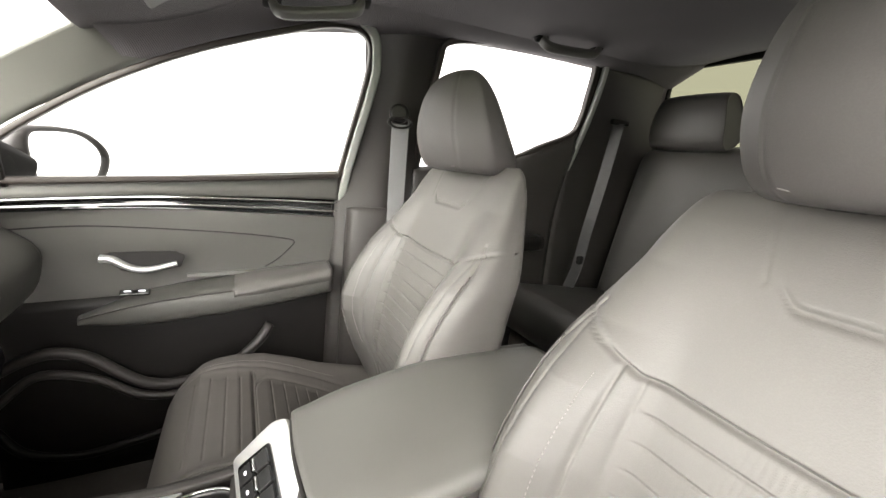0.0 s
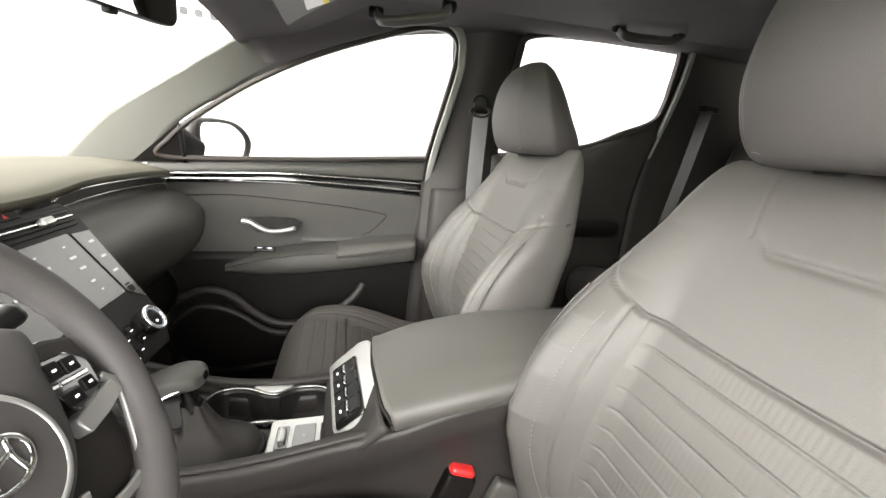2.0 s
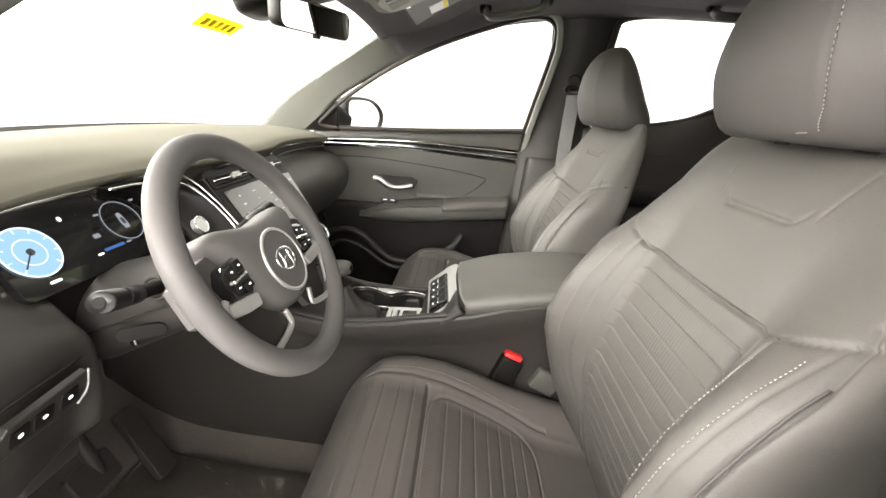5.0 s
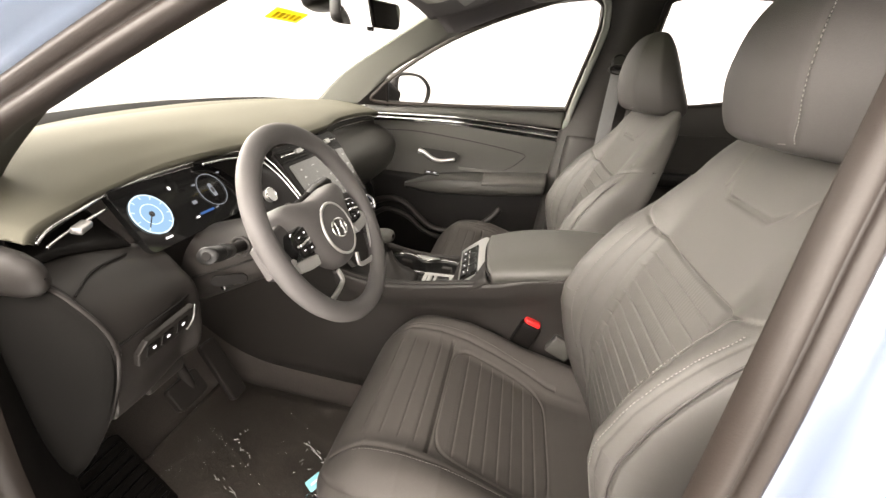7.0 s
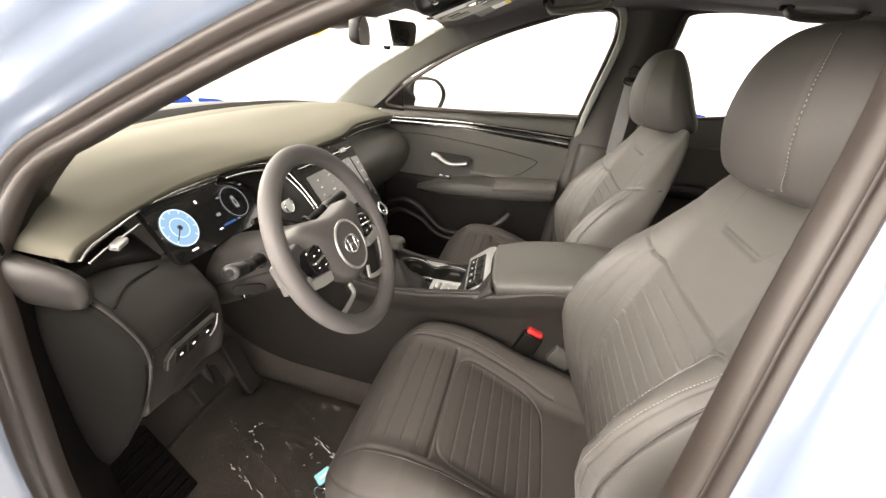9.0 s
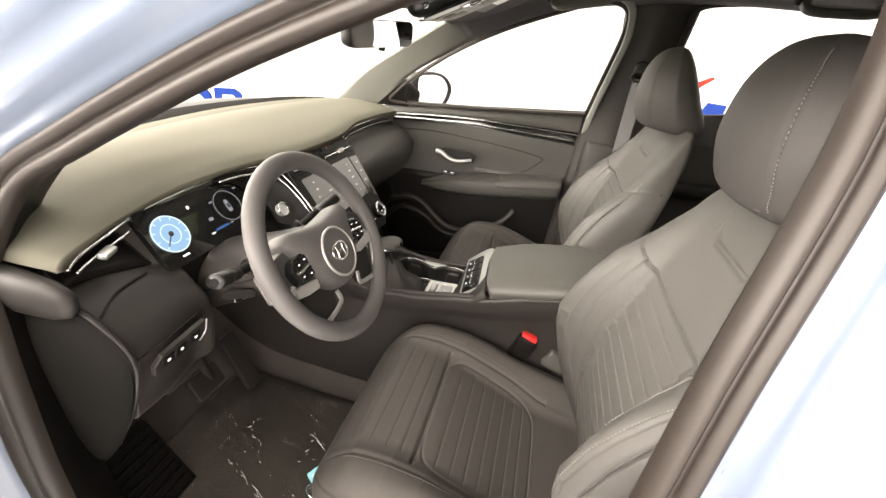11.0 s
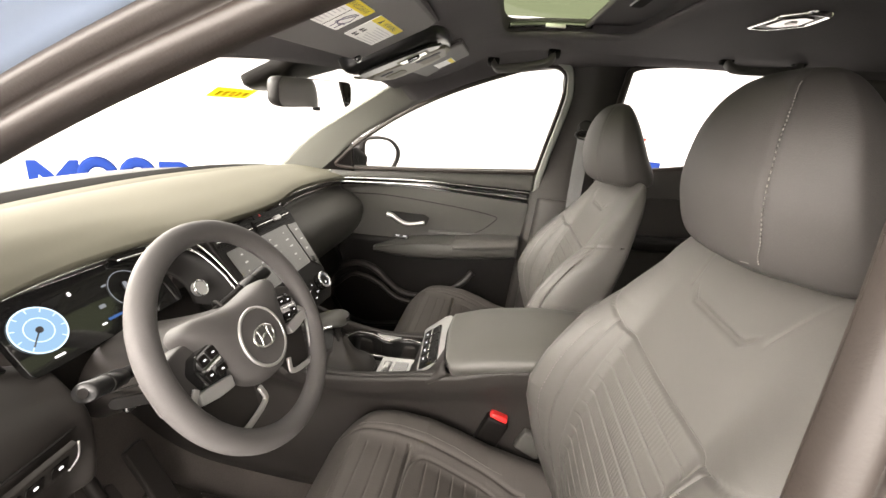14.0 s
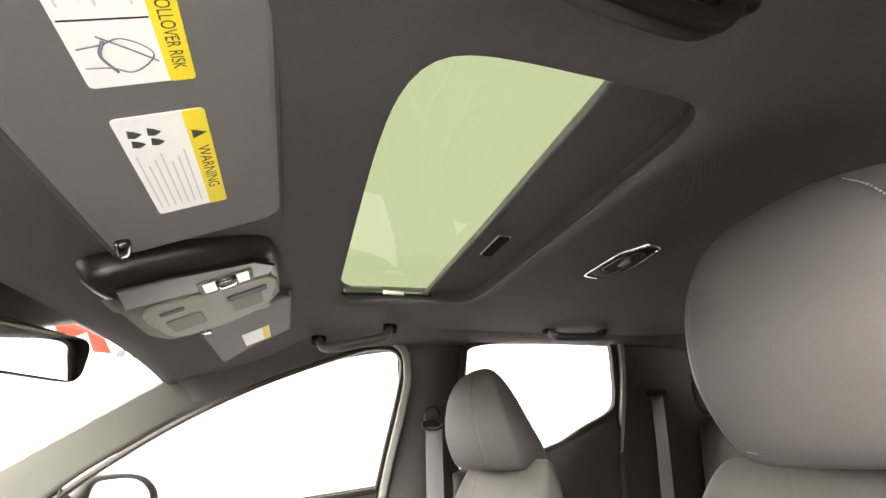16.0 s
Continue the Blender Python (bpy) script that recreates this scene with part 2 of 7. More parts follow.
def plate(name, outline, thick, m, mat, parent, label="", bevel=0.0, smooth=False):
    """A flat outline in its own x, y, given thickness along z (from 0 down) and bevelled top edges."""
    bm = bmesh.new()
    top = [bm.verts.new((x, y, 0)) for x, y in outline]
    f = bm.faces.new(top)
    ex = bmesh.ops.extrude_face_region(bm, geom=[f])
    vs = [g for g in ex["geom"] if isinstance(g, bmesh.types.BMVert)]
    bmesh.ops.translate(bm, vec=(0, 0, -thick), verts=vs)
    if bevel:
        top_edges = [e for e in bm.edges if all(abs(v.co.z) < 1e-6 for v in e.verts)]
        bmesh.ops.bevel(bm, geom=top_edges, offset=bevel, segments=2, affect="EDGES", profile=0.5)
    bmesh.ops.recalc_face_normals(bm, faces=bm.faces[:])
    bmesh.ops.transform(bm, matrix=m, verts=bm.verts)
    return part(name, bm, mat, parent, label, smooth)


def disc(name, r, h, m, mat, parent, label="", bevel=0.001, n=40):
    return plate(name, [(r * math.cos(2 * math.pi * i / n), r * math.sin(2 * math.pi * i / n)) for i in range(n)], h, m, mat, parent, label, bevel)


def ring(name, r, tr, m, mat, parent, label="", n=64, k=10, flat=1.0):
    verts = []
    for i in range(n):
        a = 2 * math.pi * i / n
        for j in range(k):
            b = 2 * math.pi * j / k
            rr = r + tr * math.cos(b)
            verts.append(m @ Vector((rr * math.cos(a), rr * math.sin(a), tr * flat * math.sin(b))))
    return mesh_part(name, verts, grid_faces(k, n, True, True), mat, parent, label)


def facing(origin, normal, up=(0, 0, 1)):
    """A pose whose z axis is the normal and whose y axis leans to up."""
    z = Vector(normal).normalized()
    x = Vector(up).cross(z).normalized()
    y = z.cross(x)
    m = Matrix((x, y, z)).transposed().to_4x4()
    m.translation = Vector(origin)
    return m


def smooth01(t):
    t = np.clip(t, 0.0, 1.0)
    return t * t * (3 - 2 * t)


# ---- photo booth round the car ----
booth = thing("backdrop", "white seamless photo booth wall curving round the car", "wall", kind="structure")
# uneven glow added to light the cabin from high front-left
BOOTHGLOW = booth_glow("graded_booth_glow", 0.9, 13.0, (((0, 0, 1), 0.0, 2.4, 0.0), ((-0.62, 0.785, 0), -0.6, 6.0, 0.0)))
bw = []
for k in range(7):
    f = k / 6
    for i in range(64):
        a = 2 * math.pi * i / 64
        r = 6.0 if k else 5.6
        z = (-0.75, -0.4, 0.5, 1.3, 2.2, 3.1, 4.0)[k]
        bw.append((r * math.cos(a), r * 1.15 * math.sin(a), z))
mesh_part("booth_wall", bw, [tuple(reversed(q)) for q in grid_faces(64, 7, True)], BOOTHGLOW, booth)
top = thing("ceiling", "white ceiling of the photo booth, glowing to light the car", "ceiling", kind="structure")
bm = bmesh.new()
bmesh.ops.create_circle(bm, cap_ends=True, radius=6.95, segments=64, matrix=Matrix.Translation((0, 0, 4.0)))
# extra glow towards the front-left, added as top light for the seats
part("booth_ceiling", bm, booth_glow("graded_ceiling_glow", 0.95, 5.0, (((-0.55, 0.83, 0), 1.2, 5.0, 0.0),)), top)
# unseen floor, kept bright so its bounce lifts the roof lining
ground = thing("ground", "pale unseen booth floor bouncing light up to the car", "floor", kind="structure")
bm = bmesh.new()
bmesh.ops.create_circle(bm, cap_ends=True, radius=7.0, segments=64, matrix=Matrix.Translation((0, 0, -0.76)))
part("booth_floor", bm, material("white_booth_floor", (0.72, 0.725, 0.73), 0.4, grain=0.03, scale=40, stain=0.04), ground)


# ---- car shell ----
def sx(y, z):
    """Half width of the cabin's side at the height z and the place y."""
    x = 0.775 - 0.40 * (z - 0.75)
    return x - 0.22 * (y + 0.04) if y > -0.04 else x + 0.05 * (y + 0.04)


def on_side(s, pts, inset=0.0):
    return [(s * (sx(y, z) - inset), y, z) for y, z in pts]


FRONT_WINDOW = [(-0.040, 0.806), (-0.0455, 0.818), (-0.058, 0.90), (-0.085, 1.08), (-0.07, 1.145), (0.0, 1.155), (0.11, 1.12), (0.28, 1.05), (0.43, 0.97), (0.56, 0.88), (0.64, 0.81), (0.655, 0.765), (0.40, 0.775), (0.15, 0.79), (-0.015, 0.803)]
REAR_WINDOW = [(-0.265, 0.845), (-0.262, 1.0), (-0.263, 1.12), (-0.285, 1.172), (-0.455, 1.194), (-0.63, 1.208), (-0.722, 1.206), (-0.752, 1.18), (-0.768, 1.10), (-0.776, 1.04), (-0.762, 0.990), (-0.665, 0.942), (-0.574, 0.897), (-0.42, 0.862)]

# roof lining with the sunroof's hole
ROOF_Y = [-1.25, -1.02, -0.8, -0.4, -0.1, 0.05, 0.135, 0.20, 0.30, 0.40, 0.48]
ROOF_Z = [1.292, 1.236, 1.215, 1.208, 1.206, 1.200, 1.186, 1.160, 1.112, 1.076, 1.054]


def roof_z(x, y):
    z = np.mean([np.interp(y + d, ROOF_Y, ROOF_Z) for d in (-0.04, -0.02, 0, 0.02, 0.04)])
    return float(z - 0.028 * (abs(x) / 0.5) ** 2.5 + 0.045 * x)


lining = thing("ceiling", "black woven headliner with an open sunroof blind", "headliner", kind="structure")
SUNX, SUNY0, SUNY1 = 0.356, -0.208, 0.136


def sun_loop(grow, n=160):
    out = []
    cy, hy = (SUNY0 + SUNY1) / 2, (SUNY1 - SUNY0) / 2 + grow
    for i in range(n):
        a = 2 * math.pi * i / n
        c, s = math.cos(a), math.sin(a)
        p = 7.0
        r = (abs(c / (SUNX + grow)) ** p + abs(s / hy) ** p) ** (-1 / p)
        out.append((r * c, cy + r * s))
    return out


def edge_loop(n=160):
    out = []
    for x, y in sun_loop(0.0, n):
        c, s = x, y - (SUNY0 + SUNY1) / 2
        k = min((0.535 / abs(c)) if abs(c) > 1e-9 else 1e9, (0.50 / s if s > 0 else 1.20 / -s) if abs(s) > 1e-9 else 1e9)
        out.append((c * k, (SUNY0 + SUNY1) / 2 + s * k))
    return out


rings = []
inner, outer = sun_loop(0.0), edge_loop()
for f in (0.0, 0.004, 0.02, 0.05, 0.10, 0.16, 0.23, 0.31, 0.40, 0.50, 0.60, 0.70, 0.80, 0.90, 1.0):
    lift = 0.006 * (1 - f / 0.02) ** 2 if f < 0.02 else 0.0
    rings.append([(a[0] + (b2[0] - a[0]) * f, a[1] + (b2[1] - a[1]) * f, lift) for a, b2 in zip(inner, outer)])
rv = [(x, y, roof_z(x, y) + l) for r in rings for x, y, l in r]
thicken(mesh_part("headliner", rv, [tuple(reversed(q)) for q in grid_faces(160, len(rings), True)], LINER, lining), 0.010, -1.0)
# raised well round the opening
well = [[(x, y, roof_z(x, y) + l) for x, y in sun_loop(g)] for g, l in ((0.002, 0.004), (-0.004, 0.014), (-0.006, 0.034))]
mesh_part("roof_well", [v for r in well for v in r], grid_faces(160, 3, True), LINER, lining)

sunroof = thing("sunroof", "green tinted glass sunroof with its blind half open", "sunroof")
gl = loft("glass_pane", [[(x, y, roof_z(x, 0.0) + 0.036 + 0.004 * (1 - (y / 0.2) ** 2)) for y in (-0.24, -0.1, 0.05, 0.17)] for x in (-0.38, -0.2, 0.0, 0.2, 0.38)], 16, 24, ROOFGLASS, sunroof, "green tinted glass")
loft("sun_blind", [[(x, y, roof_z(x, y) + 0.022) for y in (-0.225, -0.16, -0.090 + 0.012 * (x / 0.35) ** 2)] for x in (-0.348, -0.2, 0.0, 0.2, 0.348)], 12, 30, LINER, sunroof, "dark fabric sliding blind", thick=0.008)
sweep("blind_lip", [(x, -0.090 + 0.012 * (x / 0.35) ** 2, roof_z(x, -0.09) + 0.018) for x in (-0.345, -0.17, 0.0, 0.17, 0.345)], rrect(0.012, 0.012, 0.004), LINER, sunroof, n=40)
sweep("frame_rail", [(0.347, -0.09, roof_z(0.347, -0.09) + 0.018), (0.345, 0.02, roof_z(0.345, 0.02) + 0.018), (0.325, 0.12, roof_z(0.32, 0.12) + 0.018)], rrect(0.016, 0.014, 0.004), GLOSS, sunroof, n=20)
box("frame_clip", (0.006, 0.05, 0.010), pose(0.338, 0.0, roof_z(0.34, 0.0) + 0.014), SILVER, sunroof, bevel=0.002)
pz = roof_z(0.055, -0.128) + 0.011
pocket = plate("pull_pocket", rrect(0.082, 0.020, 0.005), 0.006, pose(0.055, -0.128, pz + 0.001, 0, -2.6, 0), MATTE, sunroof)
sweep("pull_rim", [(0.055 + x, -0.128 + y, pz + 0.045 * x - 0.0015) for x, y in rrect(0.084, 0.022, 0.006, 3)], circle(0.0015, 6), SILVER, pocket, "silver pull rim", closed=True, n=60, up=(0, 0, 1))

shell = thing("trim", "dark cabin lining and roof pillars of the car", "car interior", kind="structure")
for s in (1, -1):
    if s > 0:
        sweep("window_frame", on_side(s, FRONT_WINDOW, 0.002), rrect(0.013, 0.020, 0.004), RUBBER, shell, closed=True, n=120, up=(s, 0, 0))
        sweep("window_frame", on_side(s, REAR_WINDOW, 0.002), rrect(0.016, 0.020, 0.004), RUBBER, shell, closed=True, n=120, up=(s, 0, 0))
    # roof rail above the windows
    loft("roof_rail", [[(s * 0.46, y, roof_z(s * 0.46, y) + 0.006) for y in (0.45, 0.2, 0.0, -0.4, -0.8, -1.2)],
                       [(s * 0.535, y, roof_z(s * 0.50, y) - 0.022) for y in (0.43, 0.2, 0.0, -0.4, -0.8, -1.2)],
                       [(s * 0.60, 0.40, 1.00), (s * 0.612, 0.2, 1.085), (s * 0.63, 0.0, 1.145), (s * 0.612, -0.4, 1.184), (s * 0.610, -0.8, 1.190), (s * 0.66, -1.2, 1.19)]],
         40, 10, LINER, shell, thick=0.01, flip=s > 0)
    # windscreen pillar
    loft("windscreen_pillar", [[(s * 0.520, 0.435, 1.068), (s * 0.565, 0.60, 0.965), (s * 0.605, 0.78, 0.85), (s * 0.650, 0.92, 0.725)],
                               [(s * 0.535, 0.395, 1.065), (s * 0.570, 0.55, 0.970), (s * 0.60, 0.70, 0.862), (s * 0.64, 0.83, 0.725)],
                               [(s * 0.60, 0.36, 1.02 if s > 0 else 1.05), (s * 0.60, 0.50 + (0 if s > 0 else 0.03), 0.935 + (0 if s > 0 else 0.02)), (s * 0.61, 0.62 + (0 if s > 0 else 0.06), 0.85 + (0 if s > 0 else 0.02)), (s * 0.635, 0.70 + (0 if s > 0 else 0.08), 0.745)]],
         24, 10, PILLAR if s > 0 else DARKPLASTIC, shell, thick=0.012, flip=s < 0)
# door pillar between the windows, passenger side
loft("door_pillar", [[(0.632, -0.070, 1.165), (0.685, -0.085, 1.0), (0.748, -0.050, 0.84), (0.768, -0.035, 0.70), (0.745, -0.02, 0.45), (0.71, -0.005, 0.15)],
                     [(0.595, -0.17, 1.19), (0.652, -0.17, 1.0), (0.70, -0.16, 0.84), (0.715, -0.15, 0.70), (0.70, -0.14, 0.45), (0.68, -0.13, 0.15)],
                     [(0.60, -0.28, 1.19), (0.665, -0.275, 1.0), (0.715, -0.27, 0.84), (0.735, -0.26, 0.70), (0.72, -0.26, 0.45), (0.70, -0.26, 0.15)]],
     40, 14, PLASTIC, shell, thick=0.012)
# rear quarter behind the rear door
loft("rear_quarter", [[(0.565, -0.760, 1.20), (0.600, -0.775, 1.1), (0.646, -0.780, 0.98), (0.69, -0.770, 0.7), (0.69, -0.770, 0.3)],
                      [(0.59, -0.95, 1.20), (0.615, -0.95, 1.1), (0.645, -0.95, 0.98), (0.66, -0.95, 0.7), (0.66, -0.95, 0.3)],
                      [(0.655, -1.2, 1.22), (0.665, -1.2, 1.1), (0.66, -1.2, 0.98), (0.65, -1.2, 0.7), (0.62, -1.2, 0.3)]],
     24, 12, PLASTIC, shell, thick=0.012)

# floor
floor = thing("floor", "black carpeted footwell floor of the car", "floor", kind="structure")
loft("carpet", [[(-0.72, 1.0, 0.20), (-0.72, 0.8, 0.06), (-0.72, 0.55, 0.03), (-0.72, 0.0, 0.03), (-0.72, -1.2, 0.05)],
                [(-0.14, 1.0, 0.20), (-0.14, 0.8, 0.06), (-0.14, 0.55, 0.03), (-0.14, 0.0, 0.03), (-0.14, -1.2, 0.05)],
                [(0.0, 1.0, 0.25), (0.0, 0.8, 0.22), (0.0, 0.55, 0.2), (0.0, 0.0, 0.2), (0.0, -1.2, 0.12)],
                [(0.14, 1.0, 0.20), (0.14, 0.8, 0.06), (0.14, 0.55, 0.03), (0.14, 0.0, 0.03), (0.14, -1.2, 0.05)],
                [(0.75, 1.0, 0.20), (0.75, 0.8, 0.06), (0.75, 0.55, 0.03), (0.75, 0.0, 0.03), (0.75, -1.2, 0.05)]],
     40, 40, CARPET, floor, thick=0.02, flip=True)
wall_front = thing("wall_front", "dark firewall of the footwells", "bulkhead", kind="structure")
box("bulkhead", (1.5, 0.02, 0.60), pose(0, 1.13, 0.34), CARPET, wall_front, bevel=0.005)
box("kick_panel", (0.02, 0.46, 0.66), pose(0.705, 0.92, 0.33), CARPET, wall_front, bevel=0.005)
box("kick_panel", (0.02, 0.36, 0.66), pose(-0.700, 0.965, 0.33), CARPET, wall_front, bevel=0.005)
wall_rear = thing("wall_rear", "dark rear cab wall with a small back window", "bulkhead", kind="structure")
box("lower_wall", (1.4, 0.03, 0.95), pose(0, -1.22, 0.52), DARKPLASTIC, wall_rear, bevel=0.005)
box("side_wall", (0.12, 0.03, 0.24), pose(0.73, -1.22, 1.12), DARKPLASTIC, wall_rear, bevel=0.005)
box("side_wall", (0.12, 0.03, 0.24), pose(-0.73, -1.22, 1.12), DARKPLASTIC, wall_rear, bevel=0.005)

# windscreen
wind = thing("window_1", "clear curved windscreen with a dark upper band", "windscreen", kind="structure")
w = loft("pane", [[(-0.645, 0.95, 0.71), (-0.58, 0.64, 0.95), (-0.52, 0.44, 1.07)],
                  [(-0.33, 1.08, 0.70), (-0.30, 0.73, 0.95), (-0.27, 0.47, 1.07)],
                  [(0.0, 1.12, 0.70), (0.0, 0.76, 0.95), (0.0, 0.48, 1.075)],
                  [(0.33, 1.08, 0.70), (0.30, 0.73, 0.95), (0.27, 0.47, 1.075)],
                  [(0.645, 0.95, 0.71), (0.58, 0.64, 0.95), (0.52, 0.44, 1.07)]], 20, 30, GLASS, wind)
w.visible_shadow = False


# ---- front seats ----
def section(w, yf, yr, n_front, n_rear, power):
    """A closed cross-section: front yf(x), rear yr, half width w; evenly spaced along each side."""
    a = np.linspace(0, math.pi, 900)
    c, s = np.cos(a), np.sin(a)
    x = w * np.sign(c) * np.abs(c) ** (2 / power)
    t = np.abs(s) ** (2 / power)
    mid = (yf(0.0) + yr) / 2
    out = []
    for y, n in ((mid + (yf(x) - mid) * t, n_front), ((mid + (yr - mid) * t)[::-1], n_rear)):
        xx = x if n == n_front and not out else x[::-1]
        d = np.concatenate([[0], np.cumsum(np.hypot(np.diff(xx), np.diff(y)))])
        q = np.linspace(0, d[-1], n, endpoint=False)
        out.append((np.interp(q, d, xx), np.interp(q, d, y)))
    return np.concatenate([out[0][0], out[1][0]]), np.concatenate([out[0][1], out[1][1]])


BACK_LINES = [0.652, 0.624, 0.596, 0.569, 0.543, 0.517, 0.492, 0.468, 0.445, 0.423, 0.402, 0.382]
CUSHION_LINES = [0.300, 0.270, 0.240, 0.213, 0.150, 0.122, 0.096, 0.071, 0.047, 0.024, 0.002]


def groove(d, w):
    return np.exp(-(d / w) ** 2)


def ribs(x, along, lines, half):
    """Sewn cross lines with fine pressed ribs between them."""
    inside = smooth01((half - np.abs(x)) / 0.012)
    deep = np.max([groove(along - l, 0.0015) for l in lines], axis=0)
    fine = 0.5 + 0.5 * np.cos(x * 2 * math.pi / 0.0065)
    patch = smooth01((half * 0.62 - np.abs(x + 0.02 * math.sin(along * 60))) / 0.03)
    return inside * (0.0017 * deep + 0.0006 * fine * patch)


def back_surface():
    nf, nr = 330, 50
    zk = [0.22, 0.307, 0.366, 0.42, 0.48, 0.52, 0.58, 0.62, 0.66, 0.72, 0.79, 0.84, 0.875]
    bol = [-0.125, -0.080, -0.050, -0.030, -0.010, -0.008, -0.030, -0.054, -0.084, -0.142, -0.192, -0.215, -0.235]
    cen = [-0.140, -0.110, -0.098, -0.096, -0.101, -0.107, -0.122, -0.134, -0.149, -0.172, -0.200, -0.222, -0.240]
    rear = [-0.150, -0.165, -0.180, -0.190, -0.203, -0.210, -0.220, -0.226, -0.234, -0.246, -0.262, -0.268, -0.270]
    rows = np.concatenate([np.linspace(0.22, 0.36, 24, endpoint=False), np.linspace(0.36, 0.70, 310, endpoint=False), np.linspace(0.70, 0.872, 60)])
    verts = []
    for z in rows:
        b, c, r = (float(np.interp(z, zk, k)) for k in (bol, cen, rear))
        w = 0.262 - 0.058 * float(smooth01((z - 0.66) / 0.19)) - 0.03 * float(smooth01((0.42 - z) / 0.2))
        e = math.sqrt(max(0.0004, 1 - ((z - 0.80) / 0.0725) ** 2)) if z > 0.80 else 1.0
        e = min(e, math.sqrt(max(0.01, 1 - ((0.26 - z) / 0.042) ** 2))) if z < 0.26 else e
        w *= 0.80 + 0.20 * e
        m = (c + r) / 2

        def yf(x):
            s = smooth01((np.abs(x) - 0.115) / 0.10)
            return m + (c + (b - c) * s - m) * e

        x, y = section(w, yf, m + (r - m) * e, nf, nr, 4.6)
        ax = np.abs(x[:nf])
        hw = 0.140 - 0.030 * float(smooth01((0.44 - z) / 0.12))
        seam = 0.683 - 0.004 * np.cos(ax / 0.14 * 1.5) + np.where(ax > 0.145, (ax - 0.145) * 0.42, 0)
        cut = 0.0050 * groove(z - seam, 0.0026)
        below = z < seam
        cut = cut + below * (0.0042 * groove(ax - hw - 0.022, 0.0026) + 0.0026 * groove(ax - hw, 0.0022) - 0.0022 * groove(ax - hw - 0.011, 0.007))
        cut = cut + below * (z > 0.34) * 0.0026 * groove(ax - 0.221, 0.0022)
        cut = cut + below * (z > 0.36) * ribs(x[:nf], z, BACK_LINES, hw - 0.004)
        lowedge = 0.0030 * groove(z - 0.362, 0.003) * (ax < hw)
        slit_z = 0.782 + 0.02 * smooth01((ax - 0.055) / 0.03)
        slit = 0.0042 * groove(z - slit_z, 0.0030) * smooth01((0.080 - ax) / 0.014) + 0.0014 * groove(ax - 0.088 - 0.30 * (z - 0.80), 0.0022) * (0.796 < z < 0.868)
        side = 0.004 * groove(ax - (w - 0.020), 0.0028) * (z < 0.74)
        y[:nf] -= (cut + lowedge + slit + side) * e
        verts += [(float(p), float(q), float(z)) for p, q in zip(x, y)]
    n = nf + nr
    faces = grid_faces(n, len(rows), True)
    faces.append(tuple(reversed(range(n))))
    faces.append(tuple(range((len(rows) - 1) * n, len(rows) * n)))
    return verts, faces


def cushion_surface():
    nf, nr = 250, 50
    yk = [-0.16, -0.10, -0.03, 0.03, 0.10, 0.16, 0.22, 0.29, 0.36]
    bol = [0.300, 0.312, 0.330, 0.345, 0.372, 0.390, 0.394, 0.386, 0.360]
    cen = [0.250, 0.256, 0.268, 0.288, 0.320, 0.346, 0.363, 0.368, 0.350]
    rows = np.concatenate([np.linspace(-0.16, 0.32, 400, endpoint=False), np.linspace(0.32, 0.3585, 34)])
    verts = []
    for y in rows:
        b, c = (float(np.interp(y, yk, k)) for k in (bol, cen))
        low = 0.185
        w = 0.258 - 0.11 * (1 - math.sqrt(max(0, 1 - ((y - 0.24) / 0.122) ** 2))) if y > 0.24 else 0.258
        e = math.sqrt(max(0.0009, 1 - ((y - 0.255) / 0.104) ** 2)) if y > 0.255 else 1.0
        m = (c + low) / 2 + 0.01

        def zf(x):
            s = smooth01((np.abs(x) - 0.120) / 0.095)
            return m + (c + (b - c) * s - m) * e

        x, z = section(w, zf, m + (low - m) * e, nf, nr, 4.2)
        ax = np.abs(x[:nf])
        hw = 0.150 - 0.012 * float(smooth01((0.05 - y) / 0.1))
        cut = 0.0034 * groove(ax - hw - 0.016, 0.0030) * (y > -0.05) - 0.0012 * groove(ax - hw - 0.006, 0.006)
        cut = cut + 0.0070 * groove(y - 0.188, 0.0036) * (ax < hw)
        box4 = (ax / (hw - 0.008)) ** 6 + (abs(y - 0.080) / 0.104) ** 6
        cut = cut + 0.0030 * groove(box4 - 1, 0.10) * (y < 0.184)
        cut = cut + np.where((box4 < 0.95) | (y > 0.195), 1, 0) * (y > -0.03) * (y < 0.318) * ribs(x[:nf], y, CUSHION_LINES, hw - 0.012)
        cut = cut + 0.004 * groove(ax - (w - 0.016), 0.0028)
        z[:nf] -= cut * e
        verts += [(float(p), float(y), float(q)) for p, q in zip(x, z)]
    n = nf + nr
    faces = [tuple(reversed(q)) for q in grid_faces(n, len(rows), True)]
    faces.append(tuple(range(n)))
    faces.append(tuple(reversed(range((len(rows) - 1) * n, len(rows) * n))))
    return verts, faces


